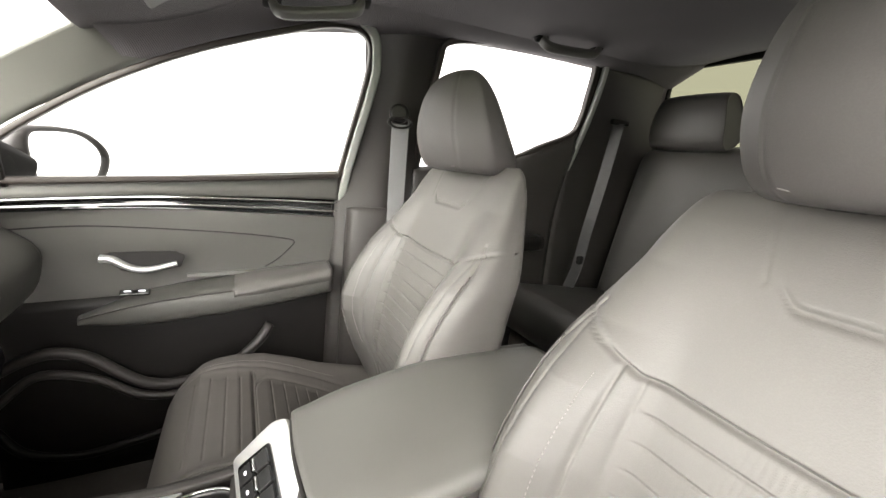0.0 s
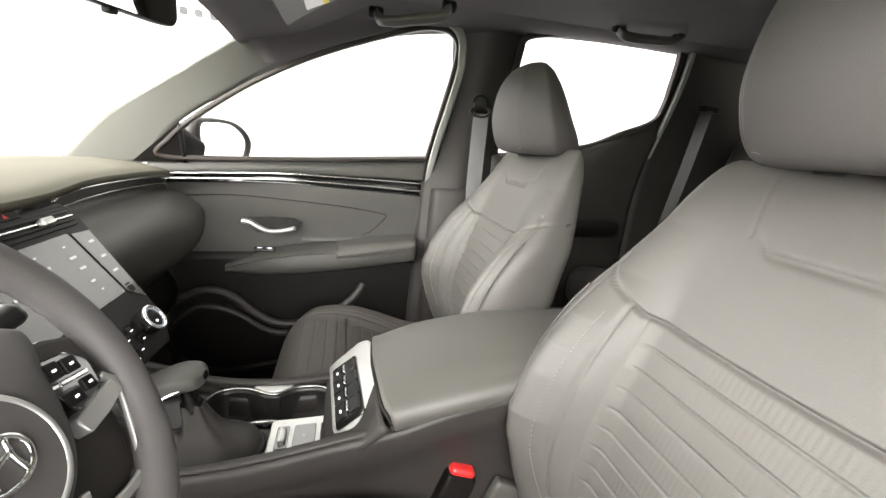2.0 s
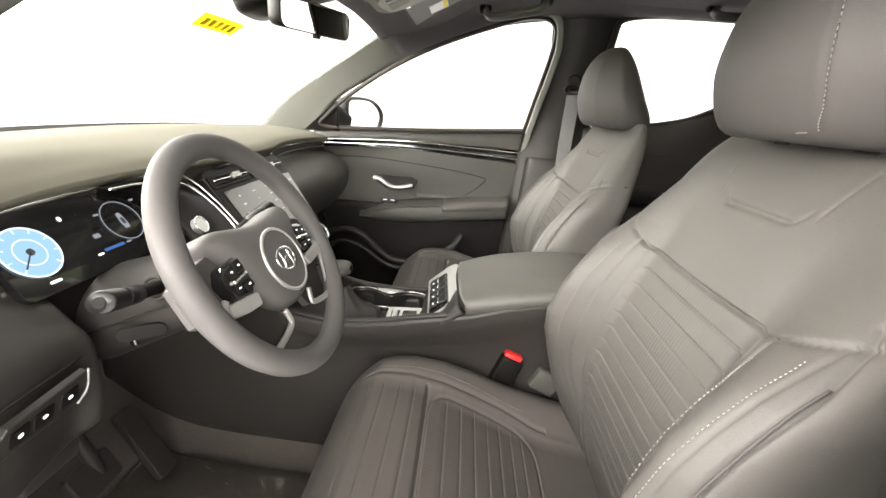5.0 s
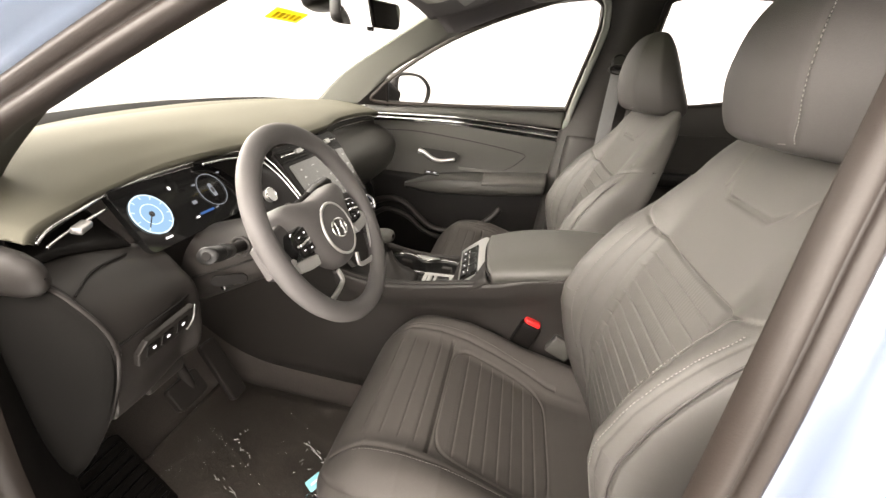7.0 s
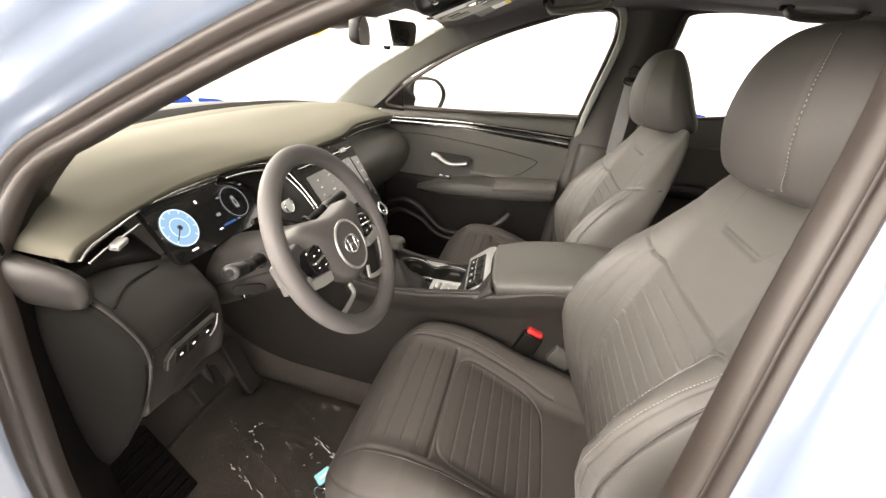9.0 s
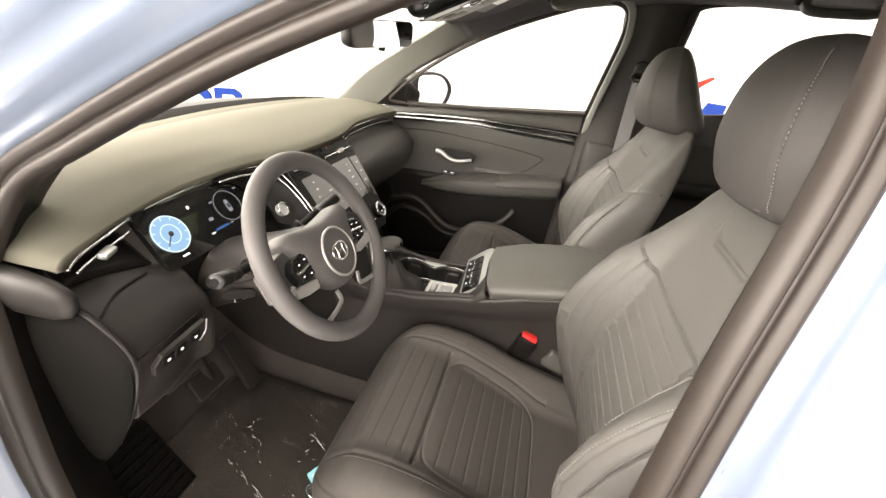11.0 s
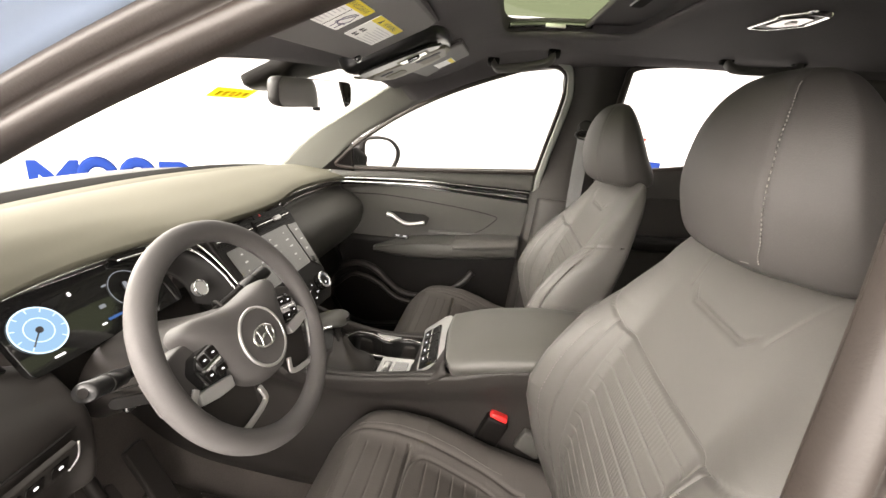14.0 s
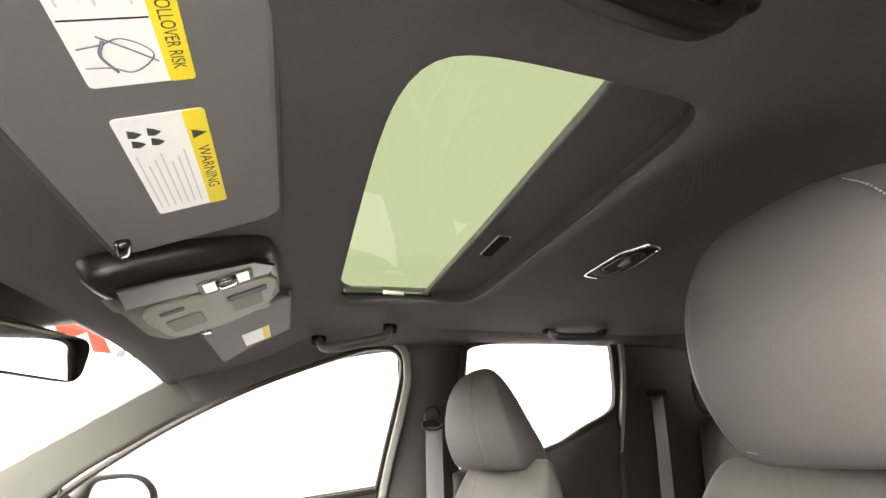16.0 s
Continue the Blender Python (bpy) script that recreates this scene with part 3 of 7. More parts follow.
def headrest_surface():
    zk = [0.866, 0.869, 0.880, 0.905, 0.945, 0.995, 1.028, 1.050, 1.062, 1.067]
    f = [-0.178, -0.163, -0.150, -0.139, -0.131, -0.136, -0.148, -0.164, -0.182, -0.200]
    r = [-0.290, -0.302, -0.310, -0.303, -0.281, -0.257, -0.240, -0.227, -0.217, -0.208]
    w = [0.104, 0.118, 0.130, 0.138, 0.137, 0.123, 0.104, 0.079, 0.052, 0.014]
    fine = spline(list(zip(zk, f, r)), 200), spline(list(zip(zk, w, w)), 200)
    ZS, smooth_k = fine[0][:, 0], (fine[0][:, 1], fine[0][:, 2], fine[1][:, 1])
    rows = spline([(z, z, z) for z in zk], 90)[:, 0]
    nf, nr = 110, 60
    verts = []
    for z in rows:
        yf0, yr, hw = (float(np.interp(z, ZS, k)) for k in smooth_k)
        x, y = section(hw, lambda q: yf0 - 0.16 * q * q / 0.14 - 0.55 * np.clip(np.abs(q) - 0.66 * hw, 0, None), yr, nf, nr, 2.7)
        ax = np.abs(x[:nf])
        y[:nf] -= 0.0024 * groove(ax - 0.66 * hw, 0.0022)
        verts += [(float(p), float(q), float(z)) for p, q in zip(x, y)]
    n = nf + nr
    faces = grid_faces(n, len(rows), True)
    faces.append(tuple(reversed(range(n))))
    faces.append(tuple(range((len(rows) - 1) * n, len(rows) * n)))
    return verts, faces


def front_seat(label):
    seat = thing("car_seat", label, "car seat", group="front seats")
    mesh_part("backrest", *back_surface(), LEATHER, seat)
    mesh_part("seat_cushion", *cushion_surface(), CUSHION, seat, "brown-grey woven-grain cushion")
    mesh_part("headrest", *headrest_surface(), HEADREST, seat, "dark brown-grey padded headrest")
    for x in (-0.062, 0.062):
        tube("headrest_post", [(x, -0.262, 0.80), (x, -0.268, 0.83), (x, -0.272, 0.90)], 0.006, CHROME, seat, "chrome headrest post", n=6, up=(1, 0, 0))
        plate("post_guide", rrect(0.036, 0.026, 0.008), 0.01, pose(x, -0.255, 0.873), DARKPLASTIC, seat, bevel=0.002)
    box("back_panel", (0.40, 0.012, 0.46), pose(0, -0.232, 0.55, -6), DARKPLASTIC, seat, bevel=0.005)
    box("seat_base", (0.42, 0.44, 0.10), pose(0, 0.09, 0.15), DARKPLASTIC, seat, bevel=0.02)
    for x in (-0.19, 0.19):
        box("seat_rail", (0.04, 0.56, 0.07), pose(x, 0.06, 0.068), DARKPLASTIC, seat, bevel=0.008)
    for s in (-1, 1):
        box("side_valance", (0.025, 0.40, 0.10), pose(s * 0.236, 0.04, 0.17, 4), PLASTIC, seat, bevel=0.010)
    return seat


driver_seat = front_seat("grey leather driver seat with ribbed cushions and headrest")
driver_seat.matrix_basis = pose(-0.355, 0, 0)
passenger_seat = copy_thing(driver_seat, pose(0.355, 0, 0))
for piece in passenger_seat.children:
    if piece.name.startswith("headrest") and "post" not in piece.name:
        piece.location.z -= 0.012
tagged(passenger_seat, "grey leather passenger seat with ribbed cushions and headrest")


def stitches(path, n, seat, thread=STITCH):
    """A row of short pale threads along a seam, as one part."""
    p = spline(path, n * 2)
    verts, faces = [], []
    for i in range(n):
        a, b = p[2 * i], p[2 * i + 1]
        t = (b - a) / (np.linalg.norm(b - a) + 1e-9)
        s = np.cross(t, (1, 0, 0))
        s /= np.linalg.norm(s) + 1e-9
        u = np.cross(s, t)
        k = len(verts)
        for q in (a, b):
            for d in (s, u, -s, -u):
                verts.append(q + d * 0.0007)
        faces += [(k + j, k + (j + 1) % 4, k + 4 + (j + 1) % 4, k + 4 + j) for j in range(4)] + [(k + 3, k + 2, k + 1, k), (k + 4, k + 5, k + 6, k + 7)]
    return mesh_part("stitching", verts, faces, thread, seat, "pale stitching" if thread is STITCH else "", kind="stuff")




def on_skin(ob, pts, axis, lift=0.0008):
    """The skin's points nearest to the given pairs, on its front (axis 1) or its top (axis 2)."""
    co = np.array([v.co[:] for v in ob.data.vertices])
    flat = co[:, [0, 2]] if axis == 1 else co[:, [0, 1]]
    out = []
    for p in spline([(a, b, 0) for a, b in pts], 24):
        d = np.hypot(flat[:, 0] - p[0], flat[:, 1] - p[1])
        near = np.where(d < 0.010)[0]
        high = np.sort(co[near, axis])
        q = np.array((p[0], p[1], p[1]))
        q[axis] = high[len(high) // 2:].mean()
        q[axis] += lift
        out.append(tuple(q))
    return out


for st in (driver_seat, passenger_seat):
    skin = {c.name.split(".")[0]: c for c in st.children}
    for sg in (-1, 1):
        stitches(on_skin(skin["backrest"], [(sg * 0.176, 0.676), (sg * 0.177, 0.64), (sg * 0.176, 0.56), (sg * 0.172, 0.46), (sg * 0.160, 0.40)], 1), 60, st, STITCH if (st is driver_seat) == (sg < 0) else DIMSTITCH)
        stitches(on_skin(skin["seat_cushion"], [(sg * 0.176, 0.30), (sg * 0.178, 0.20), (sg * 0.176, 0.10), (sg * 0.170, 0.0)], 2), 60, st, DIMSTITCH)
        if (st is driver_seat) == (sg < 0):
            stitches(on_skin(skin["backrest"], [(sg * 0.2155, 0.700), (sg * 0.2155, 0.64), (sg * 0.2155, 0.55), (sg * 0.2155, 0.46), (sg * 0.2155, 0.40)], 1), 70, st)
for st in (driver_seat, passenger_seat):
    skin = {c.name.split(".")[0]: c for c in st.children}
    for sg in (-1, 1):
        tube("bolster_piping", on_skin(skin["backrest"], [(sg * 0.240, 0.690), (sg * 0.243, 0.62), (sg * 0.243, 0.52), (sg * 0.240, 0.44), (sg * 0.232, 0.38)], 1, 0.0), 0.0016, HEADREST, st, n=50, k=6)
    piping = tube("headrest_piping", on_skin(skin["headrest"], [(-0.078, 0.878), (-0.05, 0.875), (0.0, 0.874), (0.05, 0.875), (0.078, 0.878)], 1, 0.0), 0.0013, DIMSTITCH, st, "pale piping under the headrest", n=40, k=6)
    piping.location.z = skin["headrest"].location.z
stitches(on_skin([c for c in driver_seat.children if c.name == "headrest"][0], [(-0.087, 0.880), (-0.094, 0.905), (-0.094, 0.945), (-0.085, 0.995), (-0.072, 1.028), (-0.056, 1.048)], 1), 44, driver_seat)

# ---- rear bench ----
bench = thing("rear_bench", "leather rear bench seat behind the front seats, darkened for shade", "bench seat")
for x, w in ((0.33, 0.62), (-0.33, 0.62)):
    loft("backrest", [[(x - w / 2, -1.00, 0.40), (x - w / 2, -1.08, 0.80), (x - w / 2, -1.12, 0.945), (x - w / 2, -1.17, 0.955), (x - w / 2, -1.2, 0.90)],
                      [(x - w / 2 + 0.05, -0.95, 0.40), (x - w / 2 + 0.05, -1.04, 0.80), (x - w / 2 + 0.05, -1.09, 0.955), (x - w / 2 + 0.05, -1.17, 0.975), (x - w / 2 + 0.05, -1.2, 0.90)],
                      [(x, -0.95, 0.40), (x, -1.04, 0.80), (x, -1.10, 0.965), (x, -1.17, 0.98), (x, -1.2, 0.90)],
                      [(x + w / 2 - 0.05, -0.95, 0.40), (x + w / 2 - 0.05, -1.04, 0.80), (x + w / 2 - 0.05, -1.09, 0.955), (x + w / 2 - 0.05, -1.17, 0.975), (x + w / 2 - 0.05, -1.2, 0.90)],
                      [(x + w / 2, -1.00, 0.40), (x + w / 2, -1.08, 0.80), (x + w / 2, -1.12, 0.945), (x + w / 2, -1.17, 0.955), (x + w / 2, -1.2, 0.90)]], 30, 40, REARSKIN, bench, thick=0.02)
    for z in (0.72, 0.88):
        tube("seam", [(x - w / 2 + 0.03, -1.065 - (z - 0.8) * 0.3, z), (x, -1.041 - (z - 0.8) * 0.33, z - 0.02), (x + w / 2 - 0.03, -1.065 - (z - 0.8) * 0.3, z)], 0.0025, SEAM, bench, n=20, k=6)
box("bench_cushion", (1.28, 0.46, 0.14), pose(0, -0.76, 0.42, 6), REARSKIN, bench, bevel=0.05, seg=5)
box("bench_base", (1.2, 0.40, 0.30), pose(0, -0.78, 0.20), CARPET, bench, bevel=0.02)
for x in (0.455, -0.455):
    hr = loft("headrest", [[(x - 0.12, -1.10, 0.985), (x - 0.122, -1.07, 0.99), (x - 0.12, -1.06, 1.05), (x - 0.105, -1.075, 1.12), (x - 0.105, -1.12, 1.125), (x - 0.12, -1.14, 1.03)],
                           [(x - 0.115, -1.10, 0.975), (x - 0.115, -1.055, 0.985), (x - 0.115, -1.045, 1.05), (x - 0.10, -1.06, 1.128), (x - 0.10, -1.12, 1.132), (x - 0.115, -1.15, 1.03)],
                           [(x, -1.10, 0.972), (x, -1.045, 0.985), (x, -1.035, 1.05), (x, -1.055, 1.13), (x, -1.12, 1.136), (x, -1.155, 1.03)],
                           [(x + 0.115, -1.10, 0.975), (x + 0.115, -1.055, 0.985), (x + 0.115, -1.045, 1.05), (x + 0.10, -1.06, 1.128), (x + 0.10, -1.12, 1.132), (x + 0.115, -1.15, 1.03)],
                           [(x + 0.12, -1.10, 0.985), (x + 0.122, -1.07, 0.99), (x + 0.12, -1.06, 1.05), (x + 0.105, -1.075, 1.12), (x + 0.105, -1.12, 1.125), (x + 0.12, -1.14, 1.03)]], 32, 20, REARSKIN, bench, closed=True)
    bmh = bmesh.new()
    bmh.from_mesh(hr.data)
    bmesh.ops.holes_fill(bmh, edges=[e for e in bmh.edges if e.is_boundary])
    bmesh.ops.recalc_face_normals(bmh, faces=bmh.faces[:])
    bmh.to_mesh(hr.data)
    bmh.free()


# ---- dashboard ----
dash = thing("dashboard", "charcoal soft-touch dashboard with chrome trim lines", "dashboard")
roll = []
for y, cx, cz, rx, rz in ((0.612, -0.648, 0.660, 0.001, 0.001), (0.614, -0.648, 0.660, 0.008, 0.014), (0.622, -0.649, 0.660, 0.013, 0.022), (0.640, -0.650, 0.661, 0.017, 0.028), (0.680, -0.652, 0.663, 0.020, 0.031), (0.740, -0.654, 0.666, 0.021, 0.033), (0.840, -0.656, 0.668, 0.021, 0.034), (0.955, -0.654, 0.660, 0.021, 0.034)):
    roll += [(cx + rx * math.cos(2 * math.pi * i / 32), y, cz + rz * math.sin(2 * math.pi * i / 32)) for i in range(32)]
mesh_part("end_roll", roll, grid_faces(32, 8, True), PLASTIC, dash, "dark rounded end of the dashboard")
loft("top_pad", [[(-0.640, 0.965, 0.686), (-0.640, 0.854, 0.698), (-0.636, 0.755, 0.6945), (-0.628, 0.690, 0.686), (-0.618, 0.656, 0.680)],
                 [(-0.630, 0.966, 0.692), (-0.630, 0.855, 0.709), (-0.626, 0.756, 0.7065), (-0.618, 0.694, 0.6965), (-0.610, 0.659, 0.6872)],
                 [(-0.57, 1.00, 0.697), (-0.57, 0.87, 0.720), (-0.57, 0.77, 0.718), (-0.565, 0.703, 0.706), (-0.562, 0.675, 0.693)],
                 [(-0.48, 1.03, 0.70), (-0.48, 0.89, 0.732), (-0.48, 0.79, 0.730), (-0.48, 0.72, 0.712), (-0.48, 0.699, 0.698)],
                 [(-0.355, 1.07, 0.70), (-0.355, 0.90, 0.740), (-0.355, 0.79, 0.738), (-0.355, 0.73, 0.720), (-0.355, 0.702, 0.707)],
                 [(-0.22, 1.09, 0.70), (-0.22, 0.90, 0.744), (-0.22, 0.77, 0.742), (-0.22, 0.70, 0.730), (-0.22, 0.675, 0.717)],
                 [(-0.10, 1.10, 0.70), (-0.10, 0.90, 0.746), (-0.10, 0.75, 0.744), (-0.10, 0.66, 0.733), (-0.10, 0.632, 0.722)],
                 [(0.10, 1.10, 0.70), (0.10, 0.90, 0.746), (0.10, 0.75, 0.744), (0.10, 0.66, 0.733), (0.10, 0.632, 0.722)],
                 [(0.30, 1.07, 0.70), (0.30, 0.90, 0.742), (0.30, 0.78, 0.740), (0.30, 0.70, 0.731), (0.30, 0.672, 0.721)],
                 [(0.50, 1.02, 0.705), (0.50, 0.88, 0.737), (0.50, 0.78, 0.736), (0.50, 0.70, 0.728), (0.50, 0.672, 0.718)],
                 [(0.655, 0.95, 0.71), (0.655, 0.86, 0.728), (0.655, 0.77, 0.728), (0.65, 0.69, 0.720), (0.642, 0.652, 0.712)]],
     36, 90, SOFT, dash, thick=0.015, flip=True)
tube("pad_seam", [(-0.622, 0.715, 0.7035), (-0.606, 0.745, 0.7125), (-0.585, 0.772, 0.722), (-0.54, 0.812, 0.731), (-0.46, 0.852, 0.7395), (-0.34, 0.887, 0.747), (-0.19, 0.91, 0.7505), (0.05, 0.93, 0.75), (0.25, 0.92, 0.7485), (0.4, 0.9, 0.7455), (0.55, 0.868, 0.742), (0.64, 0.83, 0.7355)], 0.0055, SEAM, dash, n=90, k=6)
sweep("rear_ridge", [(-0.60, 0.800, 0.716), (-0.54, 0.845, 0.728), (-0.46, 0.885, 0.737), (-0.34, 0.920, 0.744), (-0.19, 0.943, 0.748), (0.05, 0.963, 0.748), (0.25, 0.953, 0.746), (0.4, 0.933, 0.743), (0.55, 0.900, 0.738), (0.64, 0.862, 0.731)], rrect(0.050, 0.014, 0.006), SOFT, dash, "raised ridge before the windscreen", n=80)
sweep("demister_strip", [(-0.6, 0.895, 0.716), (-0.48, 0.958, 0.734), (-0.2, 1.007, 0.745), (0.1, 1.022, 0.745), (0.4, 0.984, 0.742), (0.6, 0.919, 0.732)], rrect(0.090, 0.010, 0.004), MATTE, dash, "black demister strip", n=60)
plate("centre_speaker", rrect(0.20, 0.085, 0.040), 0.006, pose(-0.02, 0.842, 0.7505, 0.5), VINYL, dash, "dark speaker grille", bevel=0.001)
# passenger side: recessed slot under the lip, then a bulging pad
loft("passenger_pad", [[(0.125, 0.66, 0.718), (0.135, 0.665, 0.684), (0.145, 0.62, 0.668), (0.16, 0.588, 0.635), (0.165, 0.585, 0.595), (0.17, 0.62, 0.53), (0.18, 0.69, 0.46)],
                       [(0.35, 0.69, 0.716), (0.35, 0.685, 0.682), (0.35, 0.64, 0.666), (0.35, 0.60, 0.635), (0.35, 0.592, 0.595), (0.35, 0.62, 0.52), (0.35, 0.69, 0.44)],
                       [(0.55, 0.685, 0.713), (0.55, 0.685, 0.680), (0.55, 0.635, 0.664), (0.55, 0.595, 0.630), (0.55, 0.582, 0.59), (0.55, 0.605, 0.52), (0.55, 0.69, 0.44)],
                       [(0.645, 0.67, 0.710), (0.648, 0.67, 0.678), (0.655, 0.63, 0.660), (0.662, 0.595, 0.628), (0.664, 0.587, 0.59), (0.664, 0.61, 0.52), (0.66, 0.70, 0.45)]],
     56, 40, VINYL, dash, "padded passenger fascia", thick=0.012)
loft("glovebox", [[(0.12, 0.69, 0.47), (0.12, 0.655, 0.40), (0.12, 0.67, 0.33), (0.12, 0.80, 0.27), (0.12, 0.98, 0.25)],
                  [(0.40, 0.69, 0.47), (0.40, 0.655, 0.40), (0.40, 0.67, 0.33), (0.40, 0.80, 0.27), (0.40, 0.98, 0.25)],
                  [(0.66, 0.70, 0.46), (0.66, 0.665, 0.40), (0.66, 0.68, 0.33), (0.66, 0.80, 0.27), (0.66, 0.98, 0.25)]], 24, 14, DARKPLASTIC, dash, thick=0.012)
# driver's lower fascia
loft("knee_panel", [[(-0.630, 0.690, 0.655), (-0.631, 0.655, 0.648), (-0.632, 0.608, 0.627), (-0.629, 0.562, 0.567), (-0.624, 0.590, 0.48), (-0.62, 0.612, 0.425), (-0.62, 0.70, 0.43)],
                    [(-0.57, 0.700, 0.650), (-0.57, 0.662, 0.643), (-0.57, 0.615, 0.618), (-0.57, 0.568, 0.568), (-0.57, 0.588, 0.48), (-0.57, 0.610, 0.428), (-0.57, 0.70, 0.43)],
                    [(-0.50, 0.690, 0.630), (-0.50, 0.655, 0.624), (-0.50, 0.620, 0.600), (-0.50, 0.582, 0.560), (-0.50, 0.600, 0.475), (-0.50, 0.618, 0.432), (-0.50, 0.70, 0.43)],
                    [(-0.462, 0.675, 0.616), (-0.462, 0.640, 0.610), (-0.462, 0.612, 0.585), (-0.462, 0.590, 0.555), (-0.464, 0.590, 0.480), (-0.464, 0.610, 0.445), (-0.464, 0.70, 0.44)],
                    [(-0.446, 0.690, 0.612), (-0.446, 0.668, 0.605), (-0.446, 0.655, 0.580), (-0.446, 0.648, 0.548), (-0.446, 0.655, 0.505), (-0.446, 0.668, 0.488), (-0.446, 0.74, 0.486)],
                    [(-0.30, 0.690, 0.605), (-0.30, 0.665, 0.596), (-0.30, 0.655, 0.570), (-0.30, 0.650, 0.540), (-0.30, 0.658, 0.50), (-0.30, 0.672, 0.482), (-0.30, 0.75, 0.48)],
                    [(-0.16, 0.680, 0.605), (-0.16, 0.655, 0.590), (-0.16, 0.645, 0.56), (-0.16, 0.640, 0.53), (-0.16, 0.650, 0.49), (-0.16, 0.665, 0.470), (-0.16, 0.75, 0.47)]],
     60, 90, PLASTIC, dash, thick=0.012)
box("fuse_cover", (0.075, 0.03, 0.045), pose(-0.515, 0.632, 0.425, 12), PLASTIC, dash, bevel=0.006)
tube("panel_gap", [(-0.626, 0.6075, 0.6275), (-0.58, 0.6300, 0.6345), (-0.515, 0.6480, 0.6265)], 0.0016, SEAM, dash, n=16, k=6)
tube("panel_gap", [(-0.628, 0.5615, 0.568), (-0.57, 0.5665, 0.566), (-0.50, 0.5805, 0.558), (-0.462, 0.5945, 0.553)], 0.0018, SEAM, dash, n=24, k=6)
# closed end of the dashboard facing the open door
loft("end_cap", [[(-0.640, 0.80, 0.640), (-0.638, 0.72, 0.636), (-0.634, 0.676, 0.631), (-0.634, 0.640, 0.634), (-0.634, 0.605, 0.626), (-0.631, 0.563, 0.572), (-0.628, 0.592, 0.47), (-0.622, 0.66, 0.35), (-0.610, 0.75, 0.24)],
                 [(-0.655, 0.82, 0.625), (-0.655, 0.745, 0.620), (-0.654, 0.705, 0.612), (-0.654, 0.675, 0.608), (-0.653, 0.640, 0.595), (-0.648, 0.605, 0.552), (-0.645, 0.630, 0.46), (-0.640, 0.69, 0.35), (-0.63, 0.78, 0.23)],
                 [(-0.675, 0.95, 0.53), (-0.68, 0.92, 0.51), (-0.68, 0.90, 0.50), (-0.68, 0.89, 0.495), (-0.68, 0.88, 0.49), (-0.68, 0.86, 0.47), (-0.675, 0.87, 0.38), (-0.67, 0.89, 0.28), (-0.66, 0.92, 0.18)]],
     60, 16, MATTE, dash, "textured plastic end panel", thick=0.008)
tube("end_bead", [(-0.640, 0.720, 0.640), (-0.634, 0.678, 0.633), (-0.636, 0.640, 0.637), (-0.637, 0.606, 0.628), (-0.634, 0.561, 0.570), (-0.631, 0.590, 0.472), (-0.624, 0.658, 0.352)], 0.0045, PLASTIC, dash, n=70, k=8)
tube("end_groove", [(-0.641, 0.640, 0.629), (-0.642, 0.610, 0.620), (-0.640, 0.572, 0.566), (-0.637, 0.600, 0.470), (-0.630, 0.666, 0.352)], 0.003, SEAM, dash, n=60, k=6)
box("tilt_lever", (0.050, 0.012, 0.012), pose(-0.412, 0.560, 0.548, 0, -8, -12), GLOSS, dash, "gloss black column lever", bevel=0.004)

# demister slats at the foot of the windscreen pillar
GM = facing((-0.600, 0.840, 0.7235), (-0.16, 0.0, 1), (0, 1, 0))
grille = plate("demister", [(0.0, -0.062), (0.05, -0.004), (0.12, 0.046), (0.14, 0.13), (-0.07, 0.12), (-0.068, -0.14), (-0.022, -0.100)], 0.012, GM, MATTE, dash, "black corner panel with demister slats", bevel=0.002)
for k in range(8):
    box("slat", (0.040, 0.0045, 0.007), GM @ pose(-0.022 + 0.005 * k, -0.075 + 0.016 * k, 0.002, 25, 0, -30), PLASTIC, grille, bevel=0.0015)

# slim driver's vent under the lip
loft("vent_recess", [[(-0.614, 0.660, 0.684), (-0.56, 0.675, 0.692), (-0.487, 0.703, 0.697)],
                     [(-0.616, 0.700, 0.676), (-0.56, 0.72, 0.676), (-0.487, 0.735, 0.672)],
                     [(-0.622, 0.664, 0.653), (-0.57, 0.668, 0.645), (-0.492, 0.664, 0.625)]], 20, 10, DARKPLASTIC, dash, thick=0.004)
tube("vent_vane", [(-0.606, 0.656, 0.672), (-0.575, 0.666, 0.676), (-0.53, 0.678, 0.679), (-0.492, 0.690, 0.680)], 0.0022, CHROME, dash, "thin chrome vane", n=24, k=6)
box("vent_tab", (0.030, 0.014, 0.010), pose(-0.557, 0.660, 0.680, 10, 0, 24), SILVER, dash, "silver vent tab", bevel=0.003)
tube("lip_trim", [(-0.616, 0.656, 0.681), (-0.59, 0.667, 0.6885), (-0.545, 0.678, 0.6935), (-0.489, 0.697, 0.6955), (-0.42, 0.7005, 0.703), (-0.355, 0.7005, 0.7065), (-0.28, 0.694, 0.711), (-0.225, 0.673, 0.7165), (-0.19, 0.652, 0.714), (-0.172, 0.630, 0.698), (-0.164, 0.595, 0.662), (-0.162, 0.555, 0.615), (-0.162, 0.525, 0.575)], 0.0026, CHROME, dash, "thin chrome trim line", n=110, k=8)
tube("inner_trim", [(-0.30, 0.682, 0.7065), (-0.245, 0.664, 0.709), (-0.205, 0.640, 0.704), (-0.188, 0.615, 0.686), (-0.180, 0.580, 0.650), (-0.178, 0.545, 0.605)], 0.0022, CHROME, dash, "thin chrome trim line", n=60, k=8)
